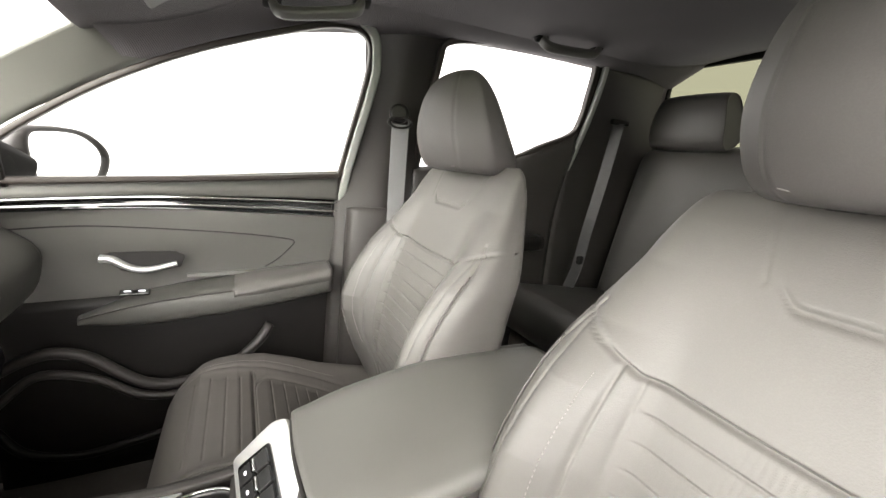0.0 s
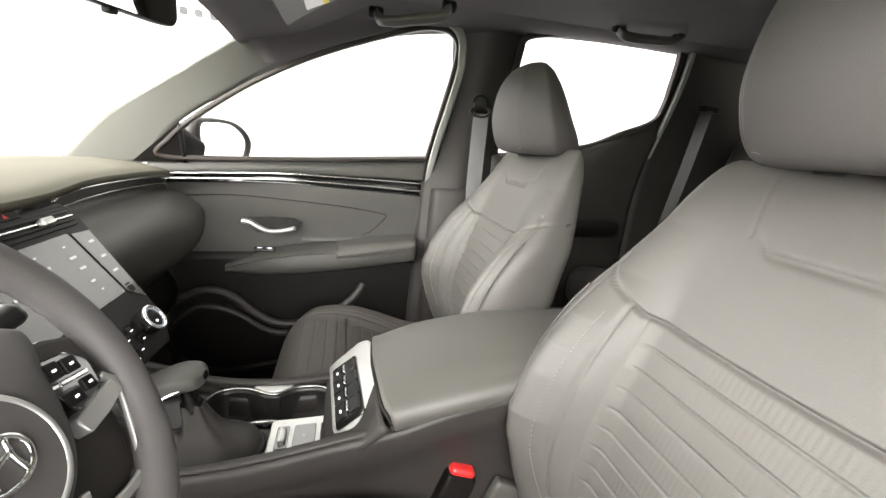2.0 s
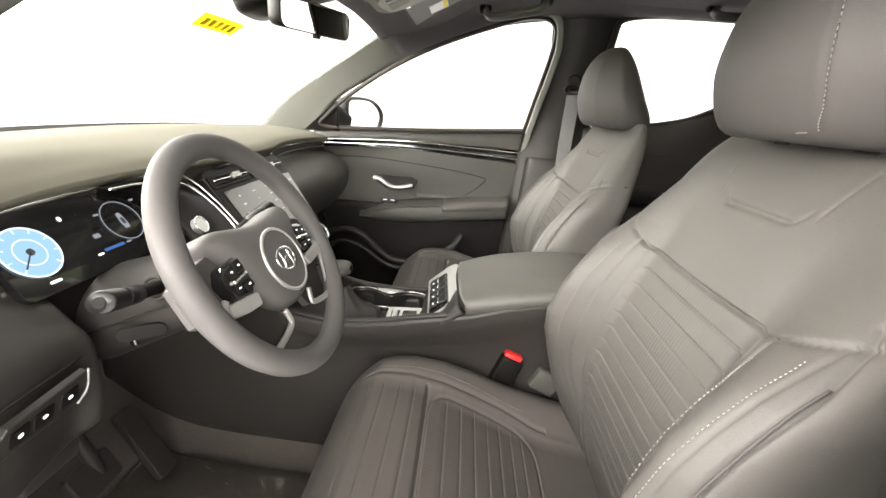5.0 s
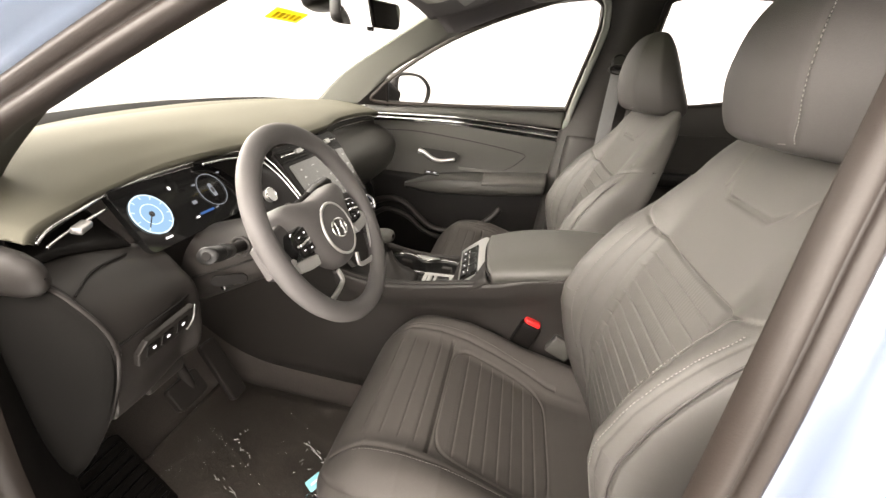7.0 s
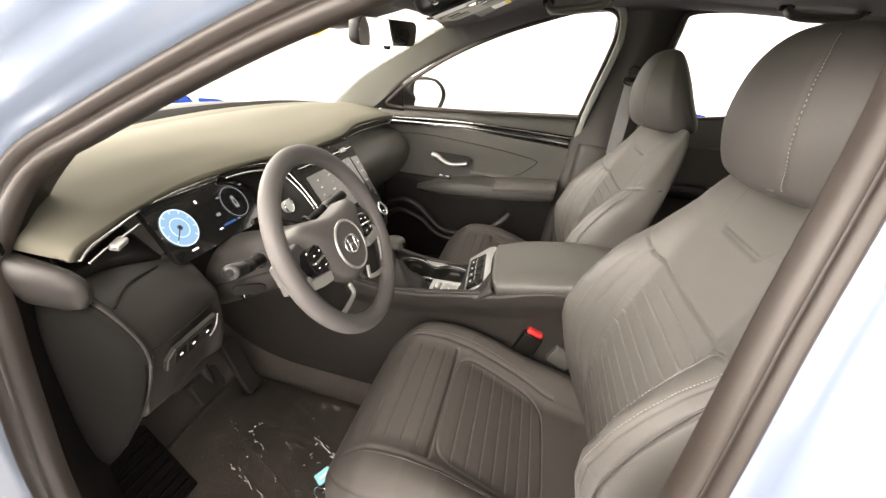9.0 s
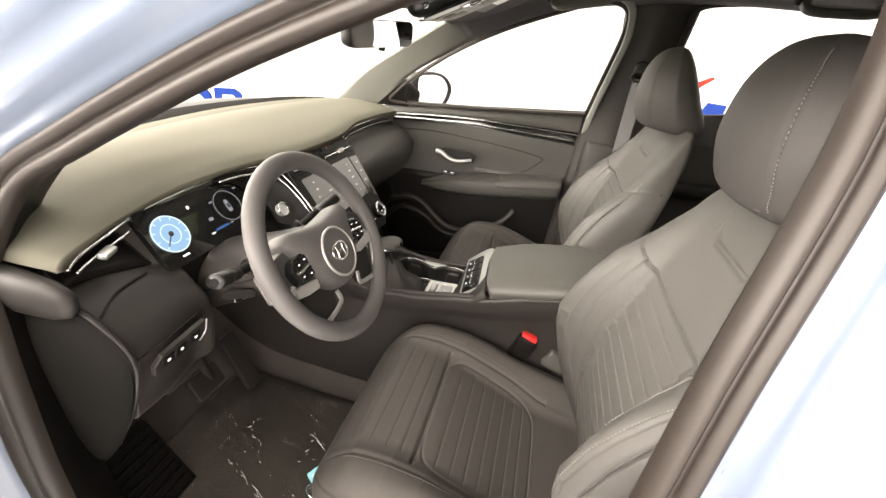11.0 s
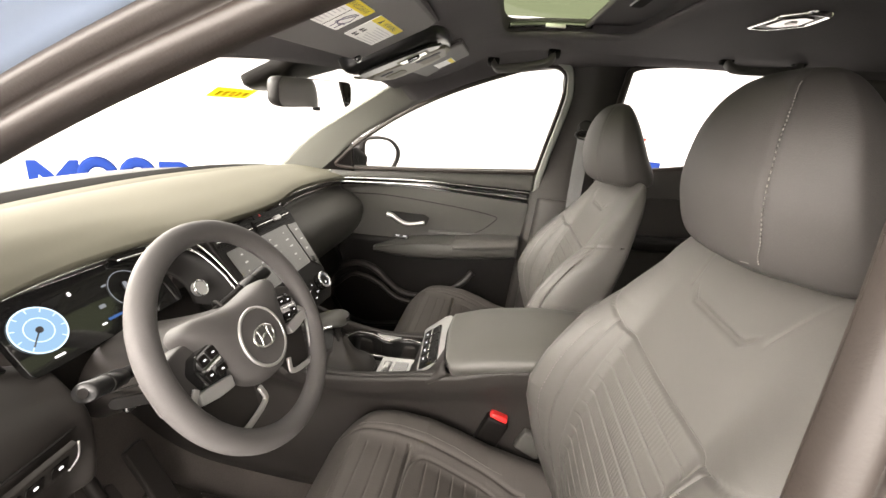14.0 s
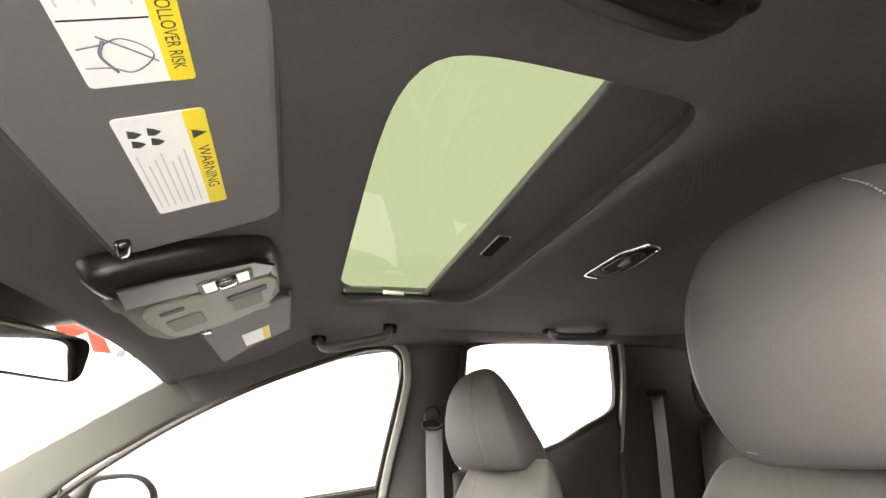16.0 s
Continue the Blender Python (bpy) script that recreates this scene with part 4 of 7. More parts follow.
loft("hood_fill", [[(-0.30, 0.684, 0.706), (-0.225, 0.660, 0.712), (-0.185, 0.625, 0.692), (-0.172, 0.585, 0.652), (-0.170, 0.540, 0.598)],
                   [(-0.30, 0.70, 0.703), (-0.225, 0.68, 0.705), (-0.195, 0.65, 0.685), (-0.19, 0.61, 0.645), (-0.19, 0.57, 0.59)],
                   [(-0.28, 0.69, 0.67), (-0.235, 0.67, 0.665), (-0.22, 0.65, 0.65), (-0.215, 0.635, 0.63), (-0.215, 0.62, 0.60)]], 40, 14, DARKPLASTIC, dash, "matt black surround", thick=0.004, flip=True)
# twin chrome lines across the passenger side
tube("passenger_trim", [(0.13, 0.634, 0.720), (0.19, 0.655, 0.7215), (0.30, 0.672, 0.7205), (0.45, 0.674, 0.7185), (0.56, 0.666, 0.7155), (0.642, 0.650, 0.7115)], 0.0026, CHROME, dash, "thin chrome trim line", n=60, k=8)
tube("passenger_trim", [(0.145, 0.640, 0.697), (0.21, 0.664, 0.6985), (0.32, 0.681, 0.6985), (0.45, 0.683, 0.698), (0.56, 0.674, 0.697), (0.645, 0.655, 0.695)], 0.0026, CHROME, dash, "thin chrome trim line", n=60, k=8)

# ---- instrument display ----
cluster = thing("instrument_display", "wide black instrument display with a lit blue dial", "display")
CM = facing((-0.355, 0.664, 0.659), (0, -0.8, 0.6))
plate("screen", rrect(0.262, 0.108, 0.010), 0.012, CM, GLOSS, cluster, bevel=0.001)
DIAL = glow("lit_blue_dial", (0.20, 0.36, 0.56), 0.62)
DIALPALE = glow("lit_pale_blue", (0.50, 0.70, 0.88), 0.70)
LITWHITE = glow("lit_white_mark", (0.9, 0.93, 1.0), 0.85)
LITBLUE = glow("lit_blue_bar", (0.06, 0.16, 0.45), 0.35)
LITDIM = glow("lit_grey_mark", (0.30, 0.34, 0.40), 0.34)
rev = disc("rev_dial", 0.0325, 0.001, CM @ pose(-0.090, 0.001, 0.0014), DIAL, cluster, "lit blue dial", bevel=0)
ring("dial_rim", 0.0325, 0.0010, CM @ pose(-0.090, 0.001, 0.0018), DIALPALE, rev, n=48, k=6)
ring("dial_ring", 0.017, 0.0007, CM @ pose(-0.090, 0.001, 0.0018), DIALPALE, rev, n=40, k=6)
for k in range(9):
    a = radians(225 - 270 * k / 8)
    box("tick", (0.0052, 0.0011, 0.0006), CM @ pose(-0.090 + 0.0285 * math.cos(a), 0.001 + 0.0285 * math.sin(a), 0.0019, 0, 0, math.degrees(a)), DIALPALE, rev, bevel=0)
box("needle", (0.026, 0.0016, 0.0008), CM @ pose(-0.0985, -0.0075, 0.0024, 0, 0, 45), INK, rev, "dark needle", bevel=0)
disc("needle_boss", 0.0045, 0.001, CM @ pose(-0.090, 0.001, 0.0028), INK, rev, bevel=0)
rdial = ring("right_dial", 0.031, 0.0007, CM @ pose(0.052, 0.004, 0.0014), LITDIM, cluster, "lit grey ring", n=48, k=6)
plate("car_symbol", [(-0.004, -0.013), (0.004, -0.013), (0.0055, -0.004), (0.0045, 0.006), (0.003, 0.012), (-0.003, 0.012), (-0.0045, 0.006), (-0.0055, -0.004)], 0.0006, CM @ pose(0.052, 0.004, 0.0016), LITDIM, rdial)
plate("car_roof", rrect(0.006, 0.010, 0.002), 0.0004, CM @ pose(0.052, 0.003, 0.0022), INK, rdial)
for x, y, w, h, m in ((-0.030, 0.030, 0.004, 0.006, LITWHITE), (-0.002, -0.006, 0.010, 0.006, LITDIM), (0.010, -0.028, 0.034, 0.004, LITBLUE), (-0.016, -0.031, 0.008, 0.0025, LITWHITE), (0.036, -0.028, 0.008, 0.0025, LITDIM), (-0.090, -0.041, 0.014, 0.003, LITWHITE), (0.020, 0.022, 0.008, 0.003, LITDIM), (0.092, 0.03, 0.008, 0.003, LITDIM)):
    plate("readout", rrect(w, h, 0.0008, 2), 0.0005, CM @ pose(x, y, 0.0013), m, cluster)

# ---- centre screen and climate panel ----
centre = thing("centre_screen", "glossy touch screen panel with vents and climate knob", "display")
SN = (0, -0.794, 0.607)
SM = facing((0.0, 0.600, 0.680), SN)
SCREEN = material("screen_glass", (0.030, 0.029, 0.025), 0.26, coat=0.5)
plate("fascia", [(-0.160, -0.075), (-0.03, -0.205), (0.085, -0.212), (0.105, -0.195), (0.125, -0.17), (0.150, 0.030), (0.135, 0.048), (-0.150, 0.048), (-0.165, 0.035)], 0.03, SM, DARKPLASTIC, centre, bevel=0.003)
touch = plate("touch_screen", rrect(0.235, 0.112, 0.004), 0.0012, SM @ pose(-0.026, -0.055, 0.0016), SCREEN, centre, "pale glaring touch screen")
plate("button_strip", [(0.098, -0.112), (0.124, -0.135), (0.139, -0.005), (0.098, -0.002)], 0.0012, SM @ pose(0, 0, 0.0016), SCREEN, centre)
SCREENMARK = glow("lit_screen_mark", (0.75, 0.76, 0.74), 0.32)
mark_rng = random.Random(3)
for c in range(4):
    for y in (-0.016, -0.034, -0.052, -0.074, -0.090):
        w = mark_rng.choice((0.004, 0.006, 0.010, 0.014))
        plate("screen_mark", rrect(w, mark_rng.choice((0.0015, 0.002, 0.0035)), 0.0008, 2), 0.0004, SM @ pose(-0.120 + 0.054 * c + mark_rng.uniform(0, 0.02), y, 0.0030), SCREENMARK, touch)
for k in range(4):
    plate("side_key", rrect(0.012, 0.004, 0.0015), 0.0006, SM @ pose(0.121 - 0.004 * k, -0.022 - 0.027 * k, 0.0024), SCREENMARK if k < 3 else INK, centre)
plate("side_logo", rrect(0.015, 0.011, 0.002), 0.0008, SM @ pose(0.108, -0.112, 0.0024), DARKPLASTIC, centre)
for x, w in ((-0.094, 0.130), (0.056, 0.150)):
    slot = plate("vent_slot", rrect(w, 0.030, 0.004), 0.004, SM @ pose(x, 0.024, 0.0030), DARKPLASTIC, centre, bevel=0.001)
    for k in range(2):
        box("vent_vane", (w - 0.01, 0.0030, 0.004), SM @ pose(x, 0.017 + 0.014 * k, 0.0045), DARKPLASTIC, slot, bevel=0.001)
    box("vent_vane", (w - 0.008, 0.0028, 0.004), SM @ pose(x, 0.0235, 0.0055), CHROME, slot, "chrome vane", bevel=0.001)
    box("vent_tab", (0.024, 0.011, 0.010), SM @ pose(x + 0.012, 0.0235, 0.0075), SILVER, slot, "silver vent tab", bevel=0.002)
plate("hazard_key", rrect(0.048, 0.012, 0.002), 0.004, SM @ pose(0.02, 0.0455, 0.0035), DARKPLASTIC, centre, bevel=0.001)
plate("hazard_mark", [(-0.004, -0.003), (0.004, -0.003), (0, 0.004)], 0.0005, SM @ pose(0.02, 0.0455, 0.0040), RED, centre)
KM = SM @ pose(0.072, -0.166, 0.0)
cknob = disc("climate_knob", 0.0215, 0.016, KM @ pose(0, 0, 0.016), GLOSS, centre, bevel=0.002)
ring("knob_rim", 0.0195, 0.0028, KM @ pose(0, 0, 0.0165), CHROME, cknob, "chrome knob rim", n=48, k=8)
ring("knob_light", 0.0155, 0.0008, KM @ pose(0, 0, 0.0165), LITDIM, cknob, "lit pale ring", n=40, k=6)
disc("knob_mark", 0.002, 0.0006, KM @ pose(-0.001, -0.006, 0.0168), LITWHITE, cknob, bevel=0)
for x, y in ((0.032, -0.160), (0.040, -0.180), (0.012, -0.168), (0.020, -0.190), (-0.010, -0.178), (0.000, -0.196)):
    ck = plate("climate_key", rrect(0.017, 0.014, 0.003), 0.002, SM @ pose(x, y, 0.0022, 0, 0, 0), DARKPLASTIC, centre, bevel=0.0006)
    plate("key_mark", rrect(0.006, 0.0016, 0.0006), 0.0005, SM @ pose(x, y, 0.0027), LITWHITE, ck)

# driver's switch panel on the lower fascia
switches = thing("switch_panel", "small black switch panel with three white symbols", "switch panel")
BM = facing((-0.552, 0.5695, 0.538), (0.05, -0.95, -0.28))
plate("panel", [(-0.055, -0.018), (0.040, -0.020), (0.046, -0.006), (0.044, 0.020), (-0.045, 0.018), (-0.058, 0.004)], 0.008, BM @ pose(0, 0, 0.008), PLASTIC, switches, bevel=0.002)
tube("panel_rim", [BM @ Vector(v) for v in ((0.036, -0.021, 0.008), (0.046, -0.012, 0.008), (0.048, 0.0, 0.008), (0.045, 0.021, 0.008))], 0.0014, SILVER, switches, n=20, k=6)
for x in (-0.034, -0.008, 0.022):
    sw = plate("switch", rrect(0.022, 0.020, 0.003), 0.003, BM @ pose(x, 0, 0.0096), DARKPLASTIC, switches, bevel=0.0008)
    plate("symbol", rrect(0.0055, 0.0042, 0.0018), 0.0005, BM @ pose(x, 0.001, 0.0103), LITWHITE, sw)
start = thing("start_button", "round silver start button beside the wheel", "button")
disc("button_face", 0.0135, 0.01, facing((-0.231, 0.590, 0.645), (0, -0.85, 0.52)), SILVER, start, bevel=0.002)
ring("button_rim", 0.0140, 0.0016, facing((-0.231, 0.590, 0.645), (0, -0.85, 0.52)), CHROME, start, n=36, k=6)

# ---- steering column, stalks and wheel ----
column = thing("steering_column", "charcoal steering column cover with two control stalks", "steering column")
loft("column_shroud", [[(-0.355 + 0.062 * math.cos(a), 0.47, 0.625 + 0.055 * math.sin(a)) for a in np.linspace(0, 2 * math.pi, 12, endpoint=False)],
                       [(-0.355 + 0.070 * math.cos(a), 0.54, 0.590 + 0.060 * math.sin(a)) for a in np.linspace(0, 2 * math.pi, 12, endpoint=False)],
                       [(-0.355 + 0.080 * math.cos(a), 0.64, 0.545 + 0.070 * math.sin(a)) for a in np.linspace(0, 2 * math.pi, 12, endpoint=False)]], 48, 16, PLASTIC, column, closed=True)
tube("column_seam", [(-0.419, 0.475, 0.622), (-0.426, 0.54, 0.588), (-0.436, 0.63, 0.548)], 0.002, SEAM, column, n=12, k=6)
plate("key_recess", rrect(0.055, 0.022, 0.010), 0.004, facing((-0.433, 0.552, 0.560), (-0.75, -0.55, -0.2)), DARKPLASTIC, column, bevel=0.001)
for s, tip, mid, root in ((-1, (-0.530, 0.508, 0.655), (-0.48, 0.515, 0.640), (-0.41, 0.53, 0.620)), (1, (-0.180, 0.496, 0.674), (-0.23, 0.512, 0.655), (-0.30, 0.53, 0.625))):
    tip, mid, root = Vector(tip), Vector(mid), Vector(root)
    d = (tip - mid).normalized()
    stalk = sweep("stalk", [root, root.lerp(mid, 0.5), mid], circle(0.0085, 14), DARKPLASTIC, column, n=16)
    sm = facing(tip, d, (0, 0.3, 1))
    gv = []
    for z, r in ((-0.056, 0.0095), (-0.054, 0.0120), (-0.030, 0.0130), (-0.028, 0.0122), (-0.004, 0.0135), (0.0, 0.0122), (0.0005, 0.002)):
        gv += [sm @ Vector((1.15 * r * math.cos(2 * math.pi * i / 28), 0.9 * r * math.sin(2 * math.pi * i / 28), z)) for i in range(28)]
    mesh_part("stalk_grip", gv, grid_faces(28, 7, True), SATIN, stalk)
    ring("stalk_ring", 0.0124, 0.0011, sm @ pose(0, 0, -0.029) @ Matrix.Diagonal((1.15, 0.9, 1, 1)), DARKPLASTIC, stalk, n=36, k=6)
    disc("stalk_end", 0.0065, 0.002, sm @ pose(0, 0, 0.0015), DARKPLASTIC, stalk, bevel=0.0008, n=24)
    for k in (-0.046, -0.038, -0.018, -0.011):
        plate("stalk_mark", rrect(0.0045, 0.0018, 0.0006), 0.0006, facing(tip + d * k + Vector((0, -0.0098, 0.0078)), (0, -0.8, 0.6)), LITWHITE, stalk)
    ring("stalk_collar", 0.014, 0.003, facing(root.lerp(mid, 0.35), d, (0, 0.3, 1)), PLASTIC, stalk, n=32, k=8)

wheel = thing("steering_wheel", "dark grey four-spoke steering wheel with silver trim", "steering wheel")
WM = facing((-0.359, 0.42, 0.660), (0, -math.cos(radians(32)), math.sin(radians(32)))) @ pose(0, 0, 0, 0, 0, -2)
ring("rim", 0.1555, 0.0165, WM, WHEELSKIN, wheel, n=128, k=18, flat=0.92)
HUB = [(-0.097, 0.046), (-0.080, 0.053), (-0.040, 0.047), (0.0, 0.043), (0.040, 0.047), (0.080, 0.053), (0.097, 0.046), (0.099, 0.034), (0.088, 0.010), (0.076, -0.026), (0.056, -0.058), (0.028, -0.076), (0.0, -0.080), (-0.028, -0.076), (-0.056, -0.058), (-0.076, -0.026), (-0.088, 0.010), (-0.099, 0.034)]
pad = spline([(x, y, 0) for x, y in HUB], 108, True)
rows = []
for f, z in ((1.0, -0.030), (1.0, -0.010), (0.985, -0.002), (0.95, 0.004), (0.88, 0.009), (0.74, 0.0135), (0.55, 0.016), (0.3, 0.017), (0.02, 0.017)):
    rows += [WM @ Vector((x * f, -0.014 + (y + 0.014) * f, z)) for x, y, _ in pad]
mesh_part("airbag_pad", rows, grid_faces(108, 9, True), WHEELSKIN, wheel)
HM = WM @ pose(0, -0.019, 0.0165)
emb = disc("emblem_disc", 0.0430, 0.006, HM @ pose(0, 0, 0.002), WHEELSKIN, wheel, bevel=0.0015, n=56)
ring("emblem_ring", 0.0440, 0.0024, HM @ pose(0, 0, 0.001), SILVER, emb, "silver ring round the badge", n=72, k=8)
ring("badge_oval", 0.0125, 0.0016, HM @ pose(0, 0, 0.003) @ Matrix.Diagonal((1.75, 1.25, 1, 1)), CHROME, emb, "chrome oval badge", n=40, k=6)
for q in (((-0.008, 0.009, 0), (-0.007, 0.0, 0), (-0.009, -0.008, 0)), ((0.009, 0.008, 0), (0.007, 0.0, 0), (0.008, -0.009, 0)), ((-0.007, -0.002, 0), (0.0, 0.001, 0), (0.007, 0.002, 0))):
    tube("badge_bar", [HM @ pose(0, 0, 0.0035) @ (Vector(v) * 1.3) for v in q], 0.0019, CHROME, emb, n=10, k=6, up=(0, 0.3, 1))
PW = WM @ pose(0, -0.008, 0)
for s in (-1, 1):
    def fan(pts):
        return [(s * x, y) for x, y in (pts if s < 0 else pts[::-1])]

    plate("side_spoke", fan([(0.068, 0.036), (0.118, 0.028), (0.152, 0.016), (0.152, -0.030), (0.128, -0.042), (0.070, -0.050)]), 0.024, WM @ pose(0, 0, -0.008), WHEELSKIN, wheel, bevel=0.004)
    podp = plate("switch_pod", rounded(fan([(0.074, 0.026), (0.106, 0.021), (0.119, 0.005), (0.112, -0.020), (0.080, -0.024), (0.070, 0.0)]), 0.005), 0.016, PW @ pose(0, 0, 0.0085), GLOSS, wheel, "gloss black switch pod", bevel=0.002)
    for x, y, w2, h2 in ((0.083, 0.013, 0.014, 0.014), (0.100, 0.010, 0.014, 0.013), (0.083, -0.012, 0.016, 0.011), (0.102, -0.010, 0.012, 0.011)):
        wk = plate("wheel_key", rrect(w2, h2, 0.002), 0.003, PW @ pose(s * x, y, 0.0105, 0, 0, -s * 8), DARKPLASTIC, podp, bevel=0.0008)
        plate("key_mark", rrect(0.0040, 0.0018, 0.0005), 0.0004, PW @ pose(s * x, y, 0.0111), LITWHITE, wk)
    plate("rocker", rrect(0.030, 0.0045, 0.0015), 0.004, PW @ pose(s * 0.092, 0.0005, 0.0125, 0, 0, -s * 8), CHROME, podp, "chrome rocker", bevel=0.0012)
    plate("spoke_cap", rounded(fan([(0.072, -0.026), (0.110, -0.021), (0.126, -0.020), (0.131, -0.034), (0.104, -0.040), (0.076, -0.042)]), 0.004), 0.012, PW @ pose(0, 0, 0.0065), SILVER, wheel, "silver spoke cap", bevel=0.0015)
    plate("spoke_fill", fan([(0.070, -0.030), (0.126, -0.022), (0.1345, -0.036), (0.123, -0.068), (0.106, -0.099), (0.092, -0.107), (0.062, -0.105), (0.040, -0.099), (0.030, -0.070)]), 0.010, WM @ pose(0, 0, -0.012), PLASTIC, wheel, bevel=0.002)
    sweep("trim_loop", [WM @ Vector(v) for v in ((s * 0.124, -0.022, 0.002), (s * 0.1345, -0.034, 0.001), (s * 0.1335, -0.046, 0.000), (s * 0.122, -0.070, -0.002), (s * 0.106, -0.099, -0.004), (s * 0.094, -0.107, -0.004), (s * 0.066, -0.105, -0.004), (s * 0.044, -0.100, -0.003), (s * 0.036, -0.093, -0.001), (s * 0.040, -0.076, 0.002))], rrect(0.0085, 0.005, 0.0018), SILVER, wheel, "silver spoke outline", n=80, up=(0, -0.89, 0.45))

# ---- centre console ----
console = thing("centre_console", "dark centre console with shifter, cup holders and armrest", "console")
RAIL_Y = [0.66, 0.53, 0.43, 0.32, 0.20, 0.12, -0.02, -0.28]
RAIL_L = [0.470, 0.446, 0.428, 0.436, 0.461, 0.478, 0.518, 0.534]
RAIL_R = [0.480, 0.455, 0.422, 0.411, 0.423, 0.457, 0.510, 0.526]
for s, rz in ((-1, RAIL_L), (1, RAIL_R)):
    top_c = [(s * 0.118, 0.95, 0.50)] + [(s * 0.118, y, z) for y, z in zip(RAIL_Y, rz)]
    loft("console_side", [top_c, [(s * 0.112, y, z - 0.035) for (_, y, z) in top_c], [(s * 0.084, y, 0.75 * z + 0.25 * 0.08) for (_, y, z) in top_c], [(s * 0.080, y, 0.4 * z + 0.6 * 0.08) for (_, y, z) in top_c], [(s * 0.085, y, 0.06) for (_, y, z) in top_c]], 50, 14, PLASTIC, console, thick=0.01, flip=s > 0)
    sweep("console_rail", [(s * 0.113, y, z - 0.002) for (_, y, z) in top_c], rrect(0.014, 0.012, 0.004), PLASTIC, console, n=60)
tube("side_seam", [(-0.087, 0.20, 0.362), (-0.0865, 0.05, 0.378), (-0.086, -0.20, 0.410)], 0.0014, PLASTIC, console, n=16, k=6)
DECK_Y = RAIL_Y[:6]
loft("deck", [[(x, y, z + lift) for y, z in zip(DECK_Y, zs)] for x, lift, zs in (
    (-0.106, -0.014, (0.462, 0.438, 0.414, 0.405, 0.415, 0.43)), (-0.05, 0.0, (0.448, 0.424, 0.400, 0.391, 0.400, 0.42)),
    (0.0, 0.0, (0.445, 0.420, 0.398, 0.390, 0.398, 0.42)), (0.012, -0.10, (0.445, 0.420, 0.398, 0.390, 0.398, 0.42)),
    (0.05, -0.11, (0.445, 0.420, 0.398, 0.390, 0.398, 0.42)), (0.094, -0.10, (0.450, 0.428, 0.400, 0.390, 0.400, 0.42)),
    (0.104, -0.012, (0.462, 0.440, 0.412, 0.400, 0.408, 0.43)))], 40, 60, PLASTIC, console, thick=0.006, flip=True)
# cup holders: one recess with two lobes and a dark chrome rim
CUPS = [(0.020, 0.212), (0.060, 0.212), (0.088, 0.222), (0.100, 0.245), (0.098, 0.278), (0.086, 0.302), (0.082, 0.317), (0.086, 0.332), (0.098, 0.356), (0.100, 0.390), (0.088, 0.412), (0.060, 0.424), (0.022, 0.424), (0.008, 0.408), (0.005, 0.365), (0.012, 0.317), (0.005, 0.270), (0.008, 0.226)]
cup_line = spline([(x, y, 0.4045 + 0.10 * max(0.0, x - 0.06)) for x, y in CUPS], 96, True)
cup_mid = np.array((0.054, 0.318, 0.0))
cup_v = [(cup_mid[0] + (x - cup_mid[0]) * f, cup_mid[1] + (y - cup_mid[1]) * f, z + dz) for f, dz in ((1.05, -0.006), (1.03, -0.001), (1.0, 0.0), (0.97, -0.010), (0.94, -0.070)) for x, y, z in cup_line]
mesh_part("cup_well", cup_v, [tuple(reversed(q)) for q in grid_faces(96, 5, True)] + [tuple(reversed(range(384, 480)))], SATIN, console, "black recess for two cups")
for dx, dy, rz in ((0.090, 0.307, 30), (0.090, 0.327, -30), (0.014, 0.317, 0)):
    box("cup_tab", (0.014, 0.006, 0.030), pose(dx, dy, 0.385, 0, 0, rz), SATIN, console, bevel=0.002)
tube("cup_rim", cup_line[::4], 0.0022, DARKCHROME, console, "dark chrome line round the cups", closed=True, n=120, k=8)
plate("cup_inlay", [(0.087, 0.317), (0.090, 0.303), (0.104, 0.284), (0.108, 0.284), (0.108, 0.350), (0.104, 0.350), (0.090, 0.331)], 0.006, pose(0, 0, 0.4090), SILVER, console, "silver inlay between the cups", bevel=0.001)
# added plate that closes the deck's dip and stands for the dark area
plate("front_tray", rrect(0.100, 0.170, 0.012), 0.006, pose(0.052, 0.520, 0.4160, 8), SATIN, console, "black cover plate before the cups", bevel=0.002)
plate("cup_surround", rrect(0.196, 0.024, 0.004), 0.006, pose(0.0, 0.203, 0.4185, -12, 0, 0), SILVER, console, "silver surround", bevel=0.001)
# parking brake switch block
EM = pose(-0.040, 0.248, 0.4165, -4, 0, 0)
bz = plate("brake_bezel", rrect(0.082, 0.112, 0.006), 0.012, EM, SILVER, console, "silver switch bezel", bevel=0.002)
for y, h, mm in ((0.036, 0.018, GLOSS), (0.004, 0.032, GLOSS), (-0.032, 0.026, DARKPLASTIC)):
    plate("brake_switch", rrect(0.050, h, 0.003), 0.004, EM @ pose(-0.004, y, 0.0022), mm, bz, bevel=0.001)
    plate("switch_mark", rrect(0.006, 0.0022, 0.001), 0.0005, EM @ pose(-0.006, y, 0.0028), LITWHITE if y < 0 else SILVER, bz)
box("switch_lever", (0.03, 0.012, 0.010), EM @ pose(-0.004, 0.036, 0.004, 20), SILVER, bz, bevel=0.003)
